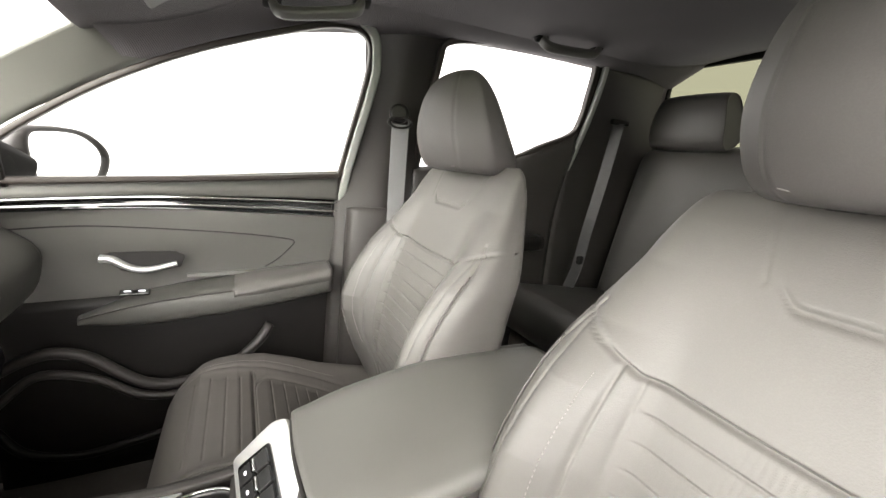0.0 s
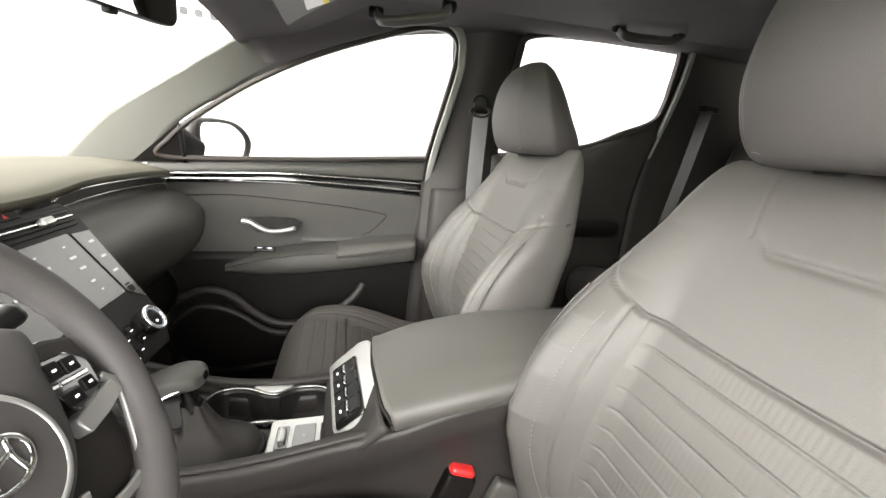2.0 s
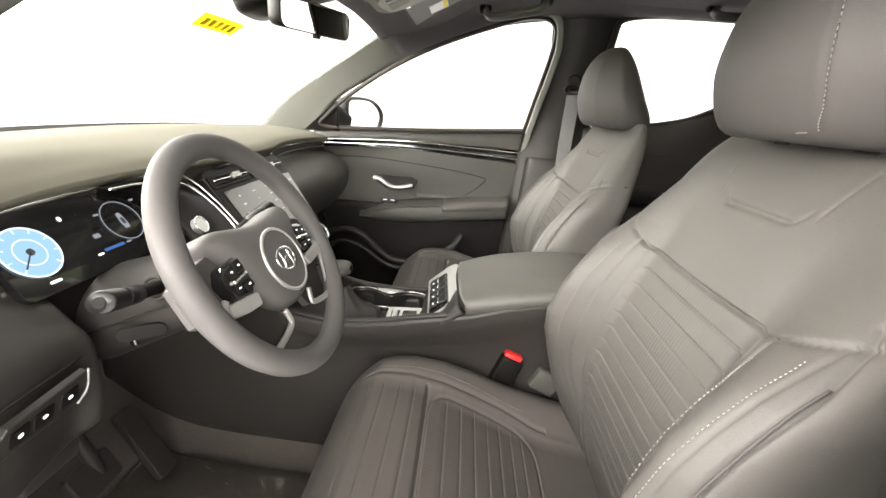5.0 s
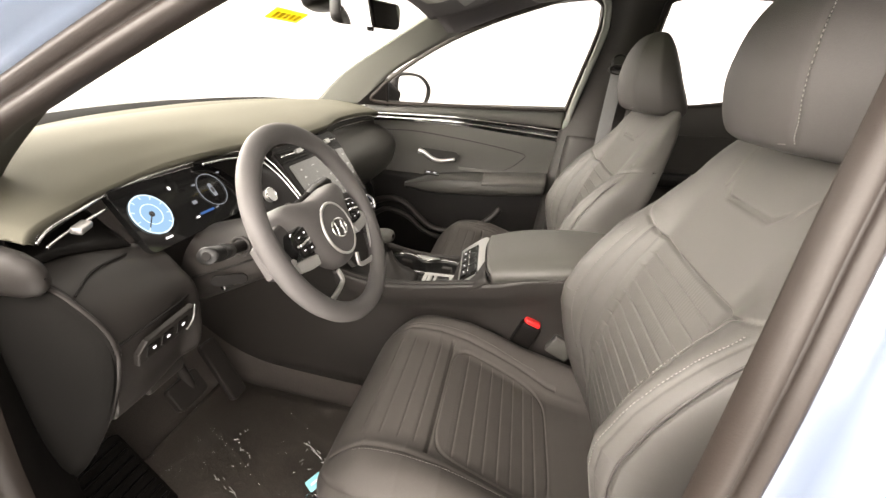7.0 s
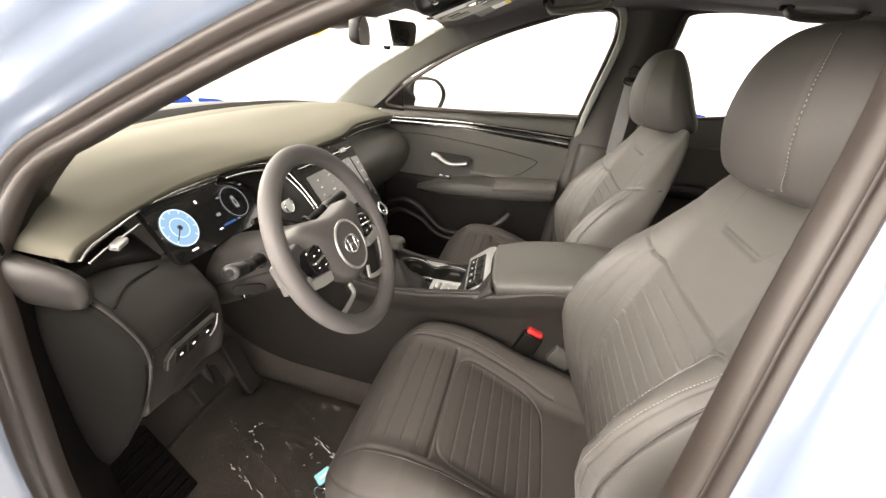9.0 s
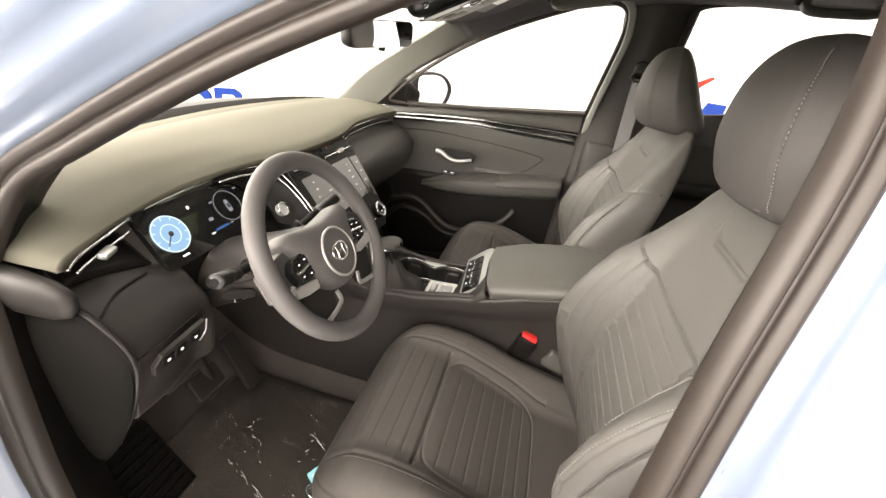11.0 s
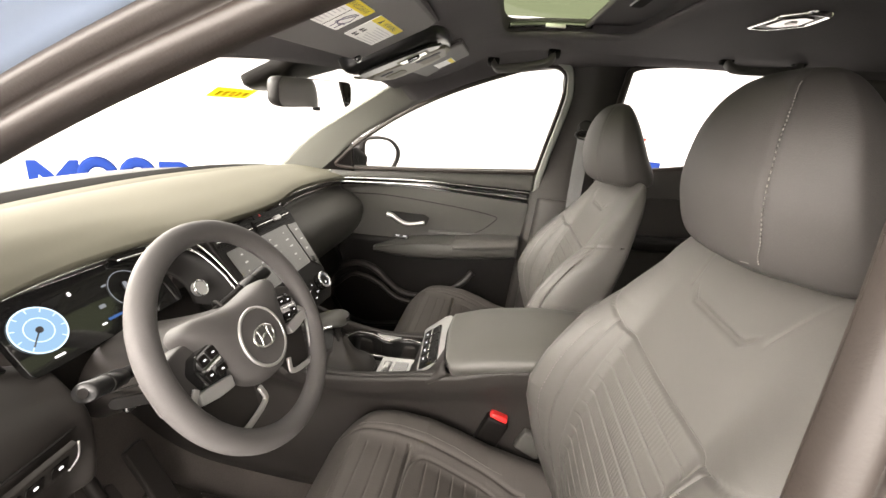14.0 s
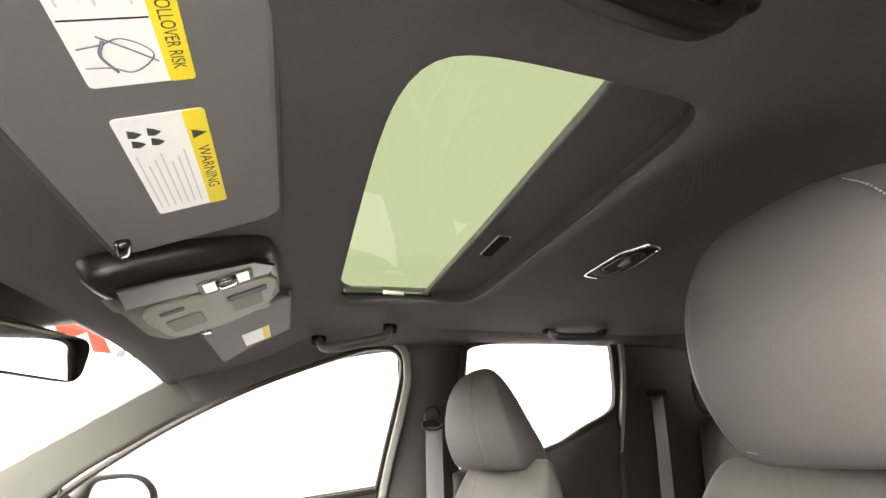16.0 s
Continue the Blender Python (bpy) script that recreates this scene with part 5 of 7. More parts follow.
# seat heating panel in front of the armrest
HPM = facing((0.006, 0.178, 0.468), (-0.10, 0.66, 0.75), (0, -0.72, 0.7))
bezel = plate("heater_bezel", rounded([(-0.100, -0.050), (0.080, -0.050), (0.094, -0.034), (0.100, 0.022), (0.086, 0.042), (-0.090, 0.042), (-0.106, 0.020)], 0.009), 0.014, HPM @ pose(0, 0, 0.003), SILVER, console, "silver bezel of the seat heater keys", bevel=0.005)
hp = plate("heater_panel", rounded([(-0.074, -0.040), (0.076, -0.040), (0.080, 0.012), (-0.070, 0.012)], 0.008), 0.004, HPM @ pose(0.0, 0.0, 0.0055), GLOSS, bezel, "gloss black key panel", bevel=0.001)
for x in (-0.048, -0.016, 0.016, 0.048):
    for y in (-0.027, -0.003):
        plate("heater_key", rrect(0.028, 0.020, 0.003), 0.004, HPM @ pose(x, y, 0.0085), SATIN, hp, bevel=0.001)
    box("key_rocker", (0.022, 0.007, 0.006), HPM @ pose(x, -0.014, 0.0092, 15), DARKCHROME, hp, bevel=0.002)
    plate("key_mark", rrect(0.006, 0.003, 0.001), 0.0005, HPM @ pose(x, -0.027, 0.0091), LITWHITE, hp)
# armrest lid
LID = [[(-0.113, 0.128, 0.480), (-0.114, 0.05, 0.494), (-0.114, -0.10, 0.517), (-0.113, -0.26, 0.522)],
                     [(-0.117, 0.134, 0.494), (-0.119, 0.05, 0.508), (-0.119, -0.10, 0.532), (-0.117, -0.262, 0.535)],
                     [(-0.104, 0.142, 0.510), (-0.107, 0.05, 0.534), (-0.107, -0.10, 0.556), (-0.104, -0.262, 0.556)],
                     [(-0.070, 0.146, 0.516), (-0.074, 0.05, 0.545), (-0.074, -0.10, 0.566), (-0.070, -0.262, 0.565)],
                     [(0.0, 0.150, 0.518), (0.0, 0.05, 0.549), (0.0, -0.10, 0.569), (0.0, -0.262, 0.568)],
                     [(0.070, 0.146, 0.514), (0.074, 0.05, 0.545), (0.074, -0.10, 0.566), (0.070, -0.262, 0.565)],
                     [(0.100, 0.142, 0.504), (0.105, 0.05, 0.532), (0.105, -0.10, 0.556), (0.102, -0.262, 0.556)],
                     [(0.114, 0.134, 0.488), (0.117, 0.05, 0.506), (0.117, -0.10, 0.530), (0.115, -0.262, 0.535)]]
lid_skin = []
for k, curve in enumerate(LID):
    if k in (0, 1, 7):
        lid_skin.append([(x, y, z + 0.012 * min(1.0, max(0.0, (0.128 - y) / 0.2))) for x, y, z in curve])
    else:
        lid_skin.append([(x, y, z - 0.011) for x, y, z in curve])
loft("armrest_lid", lid_skin, 40, 50, VINYL, console, "padded armrest lid", thick=0.012, flip=True)
tube("lid_gap", [(-0.1175, 0.132, 0.484), (-0.106, 0.144, 0.499), (-0.072, 0.1495, 0.506), (0.0, 0.1535, 0.508), (0.072, 0.1495, 0.504), (0.104, 0.144, 0.491), (0.116, 0.135, 0.486)], 0.0028, SEAM, console, n=50, k=6)
loft("armrest_front", [[(-0.115, 0.215, 0.436), (-0.117, 0.17, 0.455), (-0.117, 0.13, 0.474)], [(-0.100, 0.222, 0.420), (-0.106, 0.175, 0.455), (-0.106, 0.143, 0.490)], [(0.10, 0.222, 0.410), (0.10, 0.175, 0.448), (0.10, 0.143, 0.484)], [(0.114, 0.215, 0.415), (0.116, 0.17, 0.435), (0.116, 0.132, 0.468)]], 12, 24, PLASTIC, console, thick=0.006, flip=True)

shifter = thing("gear_selector", "gear selector lever with a soft boot", "gear lever")
bt = []
for f, z in ((1.0, 0.402), (0.97, 0.410), (0.80, 0.418), (0.62, 0.422), (0.42, 0.432), (0.30, 0.448), (0.24, 0.462)):
    sk = (z - 0.402) * 0.5
    bt += [(-0.045 + sk + 0.050 * f * math.copysign(abs(math.cos(2 * math.pi * i / 40)) ** 0.6, math.cos(2 * math.pi * i / 40)), 0.375 + sk * 1.2 + 0.062 * f * math.copysign(abs(math.sin(2 * math.pi * i / 40)) ** 0.6, math.sin(2 * math.pi * i / 40)), z + 0.002 * math.sin(i * 0.9) * (1 - f)) for i in range(40)]
mesh_part("boot", bt, grid_faces(40, 7, True), PLASTIC, shifter, "creased soft boot")
ring("boot_frame", 0.053, 0.004, pose(-0.045, 0.375, 0.405) @ Matrix.Diagonal((1.0, 1.22, 0.8, 1)), DARKPLASTIC, shifter, n=48, k=6)
tube("lever", [(-0.025, 0.405, 0.45), (-0.012, 0.418, 0.475), (0.0, 0.425, 0.495)], 0.009, DARKPLASTIC, shifter, n=10)
knob_c = [[(x0 + w0 * math.copysign(abs(math.cos(a)) ** 0.7, math.cos(a)), y0 + 0.2 * w0 * math.sin(a), z0 + h0 * math.copysign(abs(math.sin(a)) ** 0.7, math.sin(a))) for a in np.linspace(0, 2 * math.pi, 12, endpoint=False)] for x0, y0, z0, w0, h0 in ((0.0, 0.396, 0.498, 0.010, 0.005), (0.0, 0.404, 0.498, 0.028, 0.011), (-0.002, 0.428, 0.495, 0.034, 0.014), (-0.006, 0.462, 0.482, 0.034, 0.014), (-0.010, 0.496, 0.466, 0.028, 0.011), (-0.012, 0.508, 0.459, 0.010, 0.004))]
loft("knob", knob_c, 40, 30, VINYL, shifter, "grey leaf-shaped knob", closed=True)
ring("knob_trim", 0.054, 0.0026, facing((-0.005, 0.452, 0.480), (0, 0.36, 0.93), (0, 1, 0)) @ Matrix.Diagonal((0.64, 1.02, 1, 1)), CHROME, shifter, "chrome line round the knob", n=56, k=6)


# ---- passenger front door ----
door = thing("door_1", "closed passenger door with a chrome-lined dark panel", "car door", kind="structure")
DY = (0.70, 0.40, 0.15, -0.045)


def rows_of(*rows):
    return [[(x, y, z) for x, y, z in zip(xs, DY, zs)] for xs, zs in rows]


loft("upper_panel", rows_of(((0.640, 0.700, 0.748, 0.778), (0.764, 0.780, 0.800, 0.816)),
                            ((0.622, 0.682, 0.730, 0.760), (0.761, 0.777, 0.797, 0.813)),
                            ((0.612, 0.676, 0.724, 0.754), (0.735, 0.750, 0.762, 0.772)),
                            ((0.612, 0.680, 0.728, 0.758), (0.722, 0.737, 0.738, 0.735))), 50, 16, VINYL, door, thick=0.010, flip=True)
loft("trim_channel", rows_of(((0.614, 0.682, 0.730, 0.760), (0.722, 0.737, 0.738, 0.735)),
                             ((0.634, 0.704, 0.750, 0.778), (0.716, 0.730, 0.729, 0.725)),
                             ((0.636, 0.706, 0.752, 0.780), (0.704, 0.716, 0.708, 0.700)),
                             ((0.645, 0.700, 0.740, 0.766), (0.692, 0.704, 0.694, 0.684))), 50, 10, GLOSS, door, "gloss black trim channel", thick=0.006, flip=True)
for dz in (0.0, -0.0225):
    sweep("chrome_strip", [(0.612 + 0.01, 0.692, 0.719 + 0.6 * dz), (0.681, 0.40, 0.734 + 0.75 * dz), (0.732, 0.15, 0.731 + 0.95 * dz), (0.766, -0.043, 0.7255 + 1.1 * dz)], rrect(0.006, 0.0052, 0.0018), CHROME, door, "thin chrome strip", n=50)
insert = loft("middle_panel", rows_of(((0.650, 0.702, 0.742, 0.768), (0.694, 0.706, 0.696, 0.686)),
                             ((0.668, 0.704, 0.740, 0.764), (0.670, 0.684, 0.672, 0.662)),
                             ((0.680, 0.710, 0.742, 0.762), (0.62, 0.63, 0.62, 0.61)),
                             ((0.690, 0.722, 0.746, 0.760), (0.56, 0.57, 0.565, 0.56)),
                             ((0.690, 0.726, 0.746, 0.756), (0.48, 0.48, 0.48, 0.48))), 50, 30, DOORSKIN, door, "padded door insert", thick=0.012, flip=True)
loft("lower_panel", rows_of(((0.688, 0.724, 0.744, 0.754), (0.49, 0.49, 0.49, 0.49)),
                            ((0.682, 0.714, 0.730, 0.740), (0.36, 0.36, 0.36, 0.36)),
                            ((0.676, 0.700, 0.715, 0.722), (0.20, 0.20, 0.20, 0.20)),
                            ((0.670, 0.690, 0.700, 0.705), (0.05, 0.05, 0.05, 0.05))), 40, 16, DARKPLASTIC, door, "dark lower door panel", thick=0.012, flip=True)
def on_panel(ob, pts, lift=0.0006):
    """Points of a side panel's skin at the given (y, z) pairs."""
    co = np.array([v.co[:] for v in ob.data.vertices])
    out = []
    for y, z, _ in spline([(a, b, 0) for a, b in pts], 60):
        d = np.hypot(co[:, 1] - y, co[:, 2] - z)
        near = np.argsort(d)[:4]
        wt = 1 / (d[near] + 1e-4)
        out.append((float((co[near, 0] * wt).sum() / wt.sum()) - lift, y, z))
    return out


tube("insert_seam", on_panel(insert, [(0.66, 0.655), (0.52, 0.663), (0.36, 0.654), (0.21, 0.640), (0.10, 0.624), (0.074, 0.614), (0.088, 0.594), (0.118, 0.565), (0.15, 0.545)]), 0.0016, SEAM, door, n=90, k=6)
# armrest with a separate elbow pad
loft("armrest", [[(0.712, 0.545, 0.452), (0.722, 0.42, 0.500), (0.735, 0.28, 0.522), (0.745, 0.13, 0.538), (0.755, -0.02, 0.552)],
                 [(0.690, 0.545, 0.452), (0.668, 0.42, 0.492), (0.662, 0.28, 0.514), (0.672, 0.13, 0.532), (0.692, -0.02, 0.548)],
                 [(0.684, 0.545, 0.445), (0.652, 0.42, 0.478), (0.644, 0.28, 0.498), (0.652, 0.13, 0.518), (0.676, -0.02, 0.536)],
                 [(0.684, 0.545, 0.435), (0.656, 0.42, 0.440), (0.650, 0.28, 0.452), (0.658, 0.13, 0.470), (0.682, -0.02, 0.488)],
                 [(0.708, 0.545, 0.428), (0.708, 0.42, 0.420), (0.715, 0.28, 0.432), (0.722, 0.13, 0.450), (0.735, -0.02, 0.468)]], 44, 24, DOORSKIN, door, thick=0.008, flip=True)
loft("elbow_pad", [[(0.735, 0.225, 0.533), (0.742, 0.13, 0.544), (0.752, -0.02, 0.557)],
                   [(0.668, 0.225, 0.524), (0.669, 0.13, 0.538), (0.690, -0.02, 0.553)],
                   [(0.643, 0.225, 0.506), (0.647, 0.13, 0.522), (0.671, -0.02, 0.539)],
                   [(0.645, 0.225, 0.492), (0.648, 0.13, 0.506), (0.673, -0.02, 0.522)]], 30, 20, LEATHER, door, "padded elbow rest", thick=0.006, flip=True)
tube("armrest_edge", [(0.683, 0.54, 0.449), (0.654, 0.42, 0.486), (0.646, 0.32, 0.503), (0.643, 0.23, 0.513)], 0.0022, PLASTIC, door, n=24, k=6)
plate("pull_bar", rrect(0.166, 0.012, 0.003), 0.008, facing((0.722, 0.250, 0.536), (-0.97, -0.12, 0.2)), VINYL, door, "slim trim bar", bevel=0.002)
plate("window_switch", rrect(0.060, 0.014, 0.003), 0.006, facing((0.690, 0.435, 0.507), (-0.6, 0.0, 0.8)), GLOSS, door, bevel=0.001)
for dy in (-0.014, 0.014):
    plate("switch_mark", rrect(0.014, 0.0022, 0.001), 0.0006, facing((0.6885, 0.435 + dy, 0.510), (-0.6, 0.0, 0.8)), LITWHITE, door)
# door handle in its scooped recess
plate("handle_recess", [(-0.085, 0.014), (-0.068, 0.024), (0.060, 0.022), (0.080, 0.010), (0.070, -0.018), (0.0, -0.026), (-0.045, -0.022)], 0.004, facing((0.702, 0.412, 0.578), (-0.985, -0.12, 0.1)), DARKPLASTIC, door, bevel=0.001)
sweep("door_handle", [(0.694, 0.496, 0.588), (0.690, 0.474, 0.586), (0.690, 0.452, 0.572), (0.693, 0.425, 0.561), (0.698, 0.395, 0.561), (0.704, 0.350, 0.571)], circle(0.0095, 12, 1.0, 0.8), SILVER, door, "satin chrome door handle", n=40, taper=lambda t: 1.25 - 0.45 * t)
# map pocket rims and speaker
sweep("pocket_rim", [(0.664, 0.70, 0.335), (0.652, 0.635, 0.374), (0.648, 0.578, 0.388), (0.648, 0.52, 0.370), (0.650, 0.46, 0.320), (0.652, 0.41, 0.287), (0.654, 0.34, 0.280), (0.660, 0.24, 0.305), (0.672, 0.17, 0.36), (0.690, 0.14, 0.40)], circle(0.013, 12), PLASTIC, door, n=70)
sweep("pocket_rim", [(0.656, 0.69, 0.27), (0.644, 0.62, 0.335), (0.640, 0.56, 0.338), (0.642, 0.50, 0.315), (0.646, 0.44, 0.270), (0.650, 0.38, 0.252), (0.654, 0.28, 0.262)], circle(0.010, 12), PLASTIC, door, n=60)
sweep("kick_rim", [(0.662, 0.70, 0.215), (0.650, 0.646, 0.152), (0.648, 0.548, 0.126), (0.650, 0.436, 0.142), (0.655, 0.30, 0.160), (0.66, 0.10, 0.17)], circle(0.010, 10), DARKPLASTIC, door, n=60)
# mirror corner and window glass
mc = on_side(1, [(0.612, 0.850), (0.618, 0.752), (0.725, 0.748)], 0.010) + on_side(1, [(0.612, 0.850), (0.618, 0.752), (0.725, 0.748)], -0.004)
mesh_part("mirror_corner", mc, [(0, 1, 2), (5, 4, 3), (0, 3, 4, 1), (1, 4, 5, 2), (2, 5, 3, 0)], DARKPLASTIC, door, "dark plastic mirror corner", smooth=False)
tube("corner_post", on_side(1, [(0.616, 0.752), (0.611, 0.848)], 0.006), 0.006, DARKPLASTIC, door, n=8, up=(0, 1, 0))
wp = loft("window_glass", [on_side(1, [(y, 0.76) for y in (0.65, 0.3, -0.05)]), on_side(1, [(y, z) for y, z in ((0.45, 0.95), (0.2, 0.97), (-0.07, 0.97))]), on_side(1, [(y, z) for y, z in ((0.1, 1.12), (0.0, 1.15), (-0.08, 1.15))])], 10, 10, GLASS, door)
wp.visible_shadow = False

rdoor = thing("door_2", "closed rear passenger door with a dark panel", "car door", kind="structure")
loft("panel", [[(0.722, -0.25, 0.845), (0.698, -0.5, 0.880), (0.672, -0.62, 0.920), (0.640, -0.79, 1.00)],
               [(0.705, -0.25, 0.825), (0.685, -0.5, 0.86), (0.660, -0.62, 0.89), (0.638, -0.79, 0.95)],
               [(0.70, -0.25, 0.76), (0.68, -0.5, 0.78), (0.665, -0.62, 0.79), (0.65, -0.76, 0.80)],
               [(0.71, -0.25, 0.60), (0.69, -0.5, 0.60), (0.68, -0.62, 0.60), (0.67, -0.76, 0.60)],
               [(0.69, -0.25, 0.08), (0.68, -0.5, 0.08), (0.67, -0.62, 0.08), (0.66, -0.76, 0.08)]], 30, 24, PLASTIC, rdoor, thick=0.012, flip=True)
sweep("armrest", [(0.675, -0.28, 0.60), (0.66, -0.45, 0.615), (0.655, -0.70, 0.63)], rrect(0.07, 0.05, 0.018), DARKPLASTIC, rdoor, n=24)
sweep("chrome_strip", [(0.696, -0.27, 0.758), (0.678, -0.5, 0.776), (0.655, -0.74, 0.795)], rrect(0.004, 0.005, 0.0015), PLASTIC, rdoor, n=20)

# outside mirror
omir = thing("wing_mirror", "dark folding wing mirror outside the passenger window", "wing mirror")
MM = facing((0.802, 0.560, 0.797), (-0.42, -0.90, 0.05)) @ Matrix.Diagonal((1.10, 1.08, 1, 1))
mo = spline([(x, y, 0) for x, y in ((-0.100, 0.050), (-0.04, 0.066), (0.04, 0.060), (0.090, 0.030), (0.100, -0.005), (0.072, -0.048), (0.02, -0.060), (-0.06, -0.062), (-0.092, -0.040))], 72, True)
mv = []
for f, z in ((0.86, -0.006), (0.90, 0.004), (0.97, 0.006), (1.02, 0.0), (1.05, -0.02), (1.0, -0.05), (0.8, -0.075), (0.45, -0.09), (0.05, -0.094)):
    mv += [MM @ Vector((x * f, y * f, z)) for x, y, _ in mo]
mesh_part("mirror_housing", mv, [tuple(reversed(q)) for q in grid_faces(72, 9, True)], PLASTIC, omir)
bm = bmesh.new()
bm.faces.new([bm.verts.new(MM @ Vector((x * 0.87, y * 0.87, -0.004))) for x, y, _ in mo])
part("mirror_glass", bm, MIRROR, omir, "mirror glass")
loft("mirror_arm", [[(0.700, 0.640, 0.760), (0.700, 0.600, 0.760), (0.700, 0.590, 0.800), (0.700, 0.640, 0.820)], [(0.640, 0.665, 0.755), (0.640, 0.640, 0.755), (0.635, 0.630, 0.840), (0.635, 0.665, 0.850)]], 20, 6, DARKPLASTIC, omir, closed=True)

# ---- door pillar details, passenger side ----
belt = thing("seat_belt", "grey seat belt hanging from its pillar anchor", "seat belt")
disc("anchor_cover", 0.026, 0.02, facing((0.640, -0.172, 0.985), (-0.9, 0.3, 0.1)), DARKPLASTIC, belt, bevel=0.008)
ring("belt_ring", 0.020, 0.004, facing((0.630, -0.172, 0.960), (-0.85, 0.45, 0.1)) @ Matrix.Diagonal((1.4, 0.7, 1, 1)), DARKPLASTIC, belt, n=32, k=8)
sweep("webbing", [(0.634, -0.176, 0.955), (0.640, -0.178, 0.85), (0.648, -0.182, 0.72), (0.640, -0.19, 0.58), (0.62, -0.22, 0.40), (0.61, -0.24, 0.20)], rrect(0.046, 0.0025, 0.001), WEBBING, belt, "grey webbing", n=30, up=(-0.9, 0.4, 0))
rbelt = thing("seat_belt", "grey rear seat belt running down beside the bench", "seat belt")
box("anchor_slot", (0.02, 0.075, 0.02), pose(0.600, -0.925, 1.045), DARKPLASTIC, rbelt, bevel=0.006)
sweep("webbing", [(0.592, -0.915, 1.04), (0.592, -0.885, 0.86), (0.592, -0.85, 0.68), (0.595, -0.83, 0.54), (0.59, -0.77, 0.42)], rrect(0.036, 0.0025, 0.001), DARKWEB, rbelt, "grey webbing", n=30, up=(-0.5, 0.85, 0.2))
box("belt_stop", (0.02, 0.03, 0.03), pose(0.590, -0.838, 0.58, 0, 0, 20), DARKPLASTIC, rbelt, bevel=0.006)
loft("pillar_lower", [[(0.735, -0.065, 0.715), (0.725, -0.060, 0.60), (0.71, -0.05, 0.40), (0.69, -0.04, 0.15)],
                      [(0.705, -0.085, 0.722), (0.695, -0.080, 0.60), (0.68, -0.07, 0.40), (0.665, -0.06, 0.15)],
                      [(0.690, -0.160, 0.724), (0.68, -0.16, 0.60), (0.67, -0.15, 0.40), (0.655, -0.14, 0.15)],
                      [(0.700, -0.25, 0.722), (0.69, -0.25, 0.60), (0.68, -0.25, 0.40), (0.665, -0.25, 0.15)]], 24, 14, PLASTIC, shell, thick=0.01)
sweep("pillar_edge", on_side(1, [(-0.030, 0.12), (-0.040, 0.45), (-0.055, 0.72), (-0.066, 0.84), (-0.098, 1.04), (-0.098, 1.10), (-0.085, 1.148), (-0.05, 1.172), (0.0, 1.175)], 0.012), rrect(0.022, 0.014, 0.005), EDGE, shell, "pale rubber door edge", n=80, up=(1, 0, 0))

sweep("rear_edge", on_side(1, [(-0.30, 1.206), (-0.50, 1.220), (-0.69, 1.228), (-0.764, 1.215), (-0.780, 1.18), (-0.792, 1.10), (-0.796, 0.98), (-0.790, 0.80)], 0.014), rrect(0.018, 0.014, 0.004), EDGE, shell, "pale rubber door edge", n=60, up=(1, 0, 0))

# ---- driver's side behind the doorway ----
rear_left = thing("wall_left", "dark rear door and pillar behind the driver seat", "car door", kind="structure")
loft("pillar", [[(-0.60, -0.15, 1.19), (-0.665, -0.15, 1.0), (-0.735, -0.14, 0.84), (-0.745, -0.13, 0.5), (-0.72, -0.12, 0.06)],
                [(-0.60, -0.28, 1.19), (-0.66, -0.28, 1.0), (-0.72, -0.27, 0.84), (-0.73, -0.26, 0.5), (-0.71, -0.26, 0.06)]], 24, 6, PLASTIC, rear_left, thick=0.012, flip=True)
loft("panel", [[(-0.725, -0.26, 0.865), (-0.700, -0.5, 0.905), (-0.668, -0.62, 0.94), (-0.650, -0.76, 0.99), (-0.62, -1.2, 1.0)],
               [(-0.70, -0.26, 0.76), (-0.68, -0.5, 0.78), (-0.665, -0.62, 0.79), (-0.65, -0.76, 0.80), (-0.62, -1.2, 0.8)],
               [(-0.69, -0.26, 0.06), (-0.68, -0.5, 0.06), (-0.67, -0.62, 0.06), (-0.66, -0.76, 0.06), (-0.62, -1.2, 0.06)]], 30, 14, DARKPLASTIC, rear_left, thick=0.012)
loft("quarter", [[(-0.57, -0.74, 1.19), (-0.605, -0.765, 1.1), (-0.655, -0.75, 0.97)], [(-0.53, -1.2, 1.19), (-0.57, -1.2, 1.1), (-0.60, -1.2, 0.97)]], 12, 8, DARKPLASTIC, rear_left, thick=0.012, flip=True)
# unseen pane, its grey tint added to dim the rear cabin
loft("window_glass", [[(-0.60, -0.26, 1.18), (-0.72, -0.26, 0.86)], [(-0.58, -0.75, 1.18), (-0.65, -0.75, 0.98)]], 6, 8, glass("grey_dimming_glass", (0.30, 0.31, 0.30), 0.04), rear_left)

# open front door, standing away from its hinges
odoor = thing("door_3", "open driver door with a dark inner panel", "car door", kind="structure")
OD = Matrix(((-0.906, 0.42, 0, -0.80), (-0.42, -0.906, 0, 0.82), (0, 0, 1, 0), (0, 0, 0, 1)))
ol = [(0.0, 0.02), (0.95, 0.05), (1.02, 0.40), (0.98, 0.80), (0.0, 0.74)]
plate("inner_panel", ol, 0.07, OD @ pose(0, 0.0, 0, 90, 0, 0), PLASTIC, odoor, bevel=0.01)
plate("outer_skin", ol, 0.02, OD @ pose(0, 0.072, 0, 90, 0, 0), PAINT, odoor, "pale blue painted skin")
tube("window_frame", [OD @ Vector(v) for v in ((0.02, 0.03, 0.74), (0.25, 0.03, 0.90), (0.55, 0.03, 1.06), (0.85, 0.03, 1.14), (0.96, 0.03, 1.08), (0.97, 0.03, 0.80))], 0.022, RUBBER, odoor, n=40, up=(0, 1, 0))

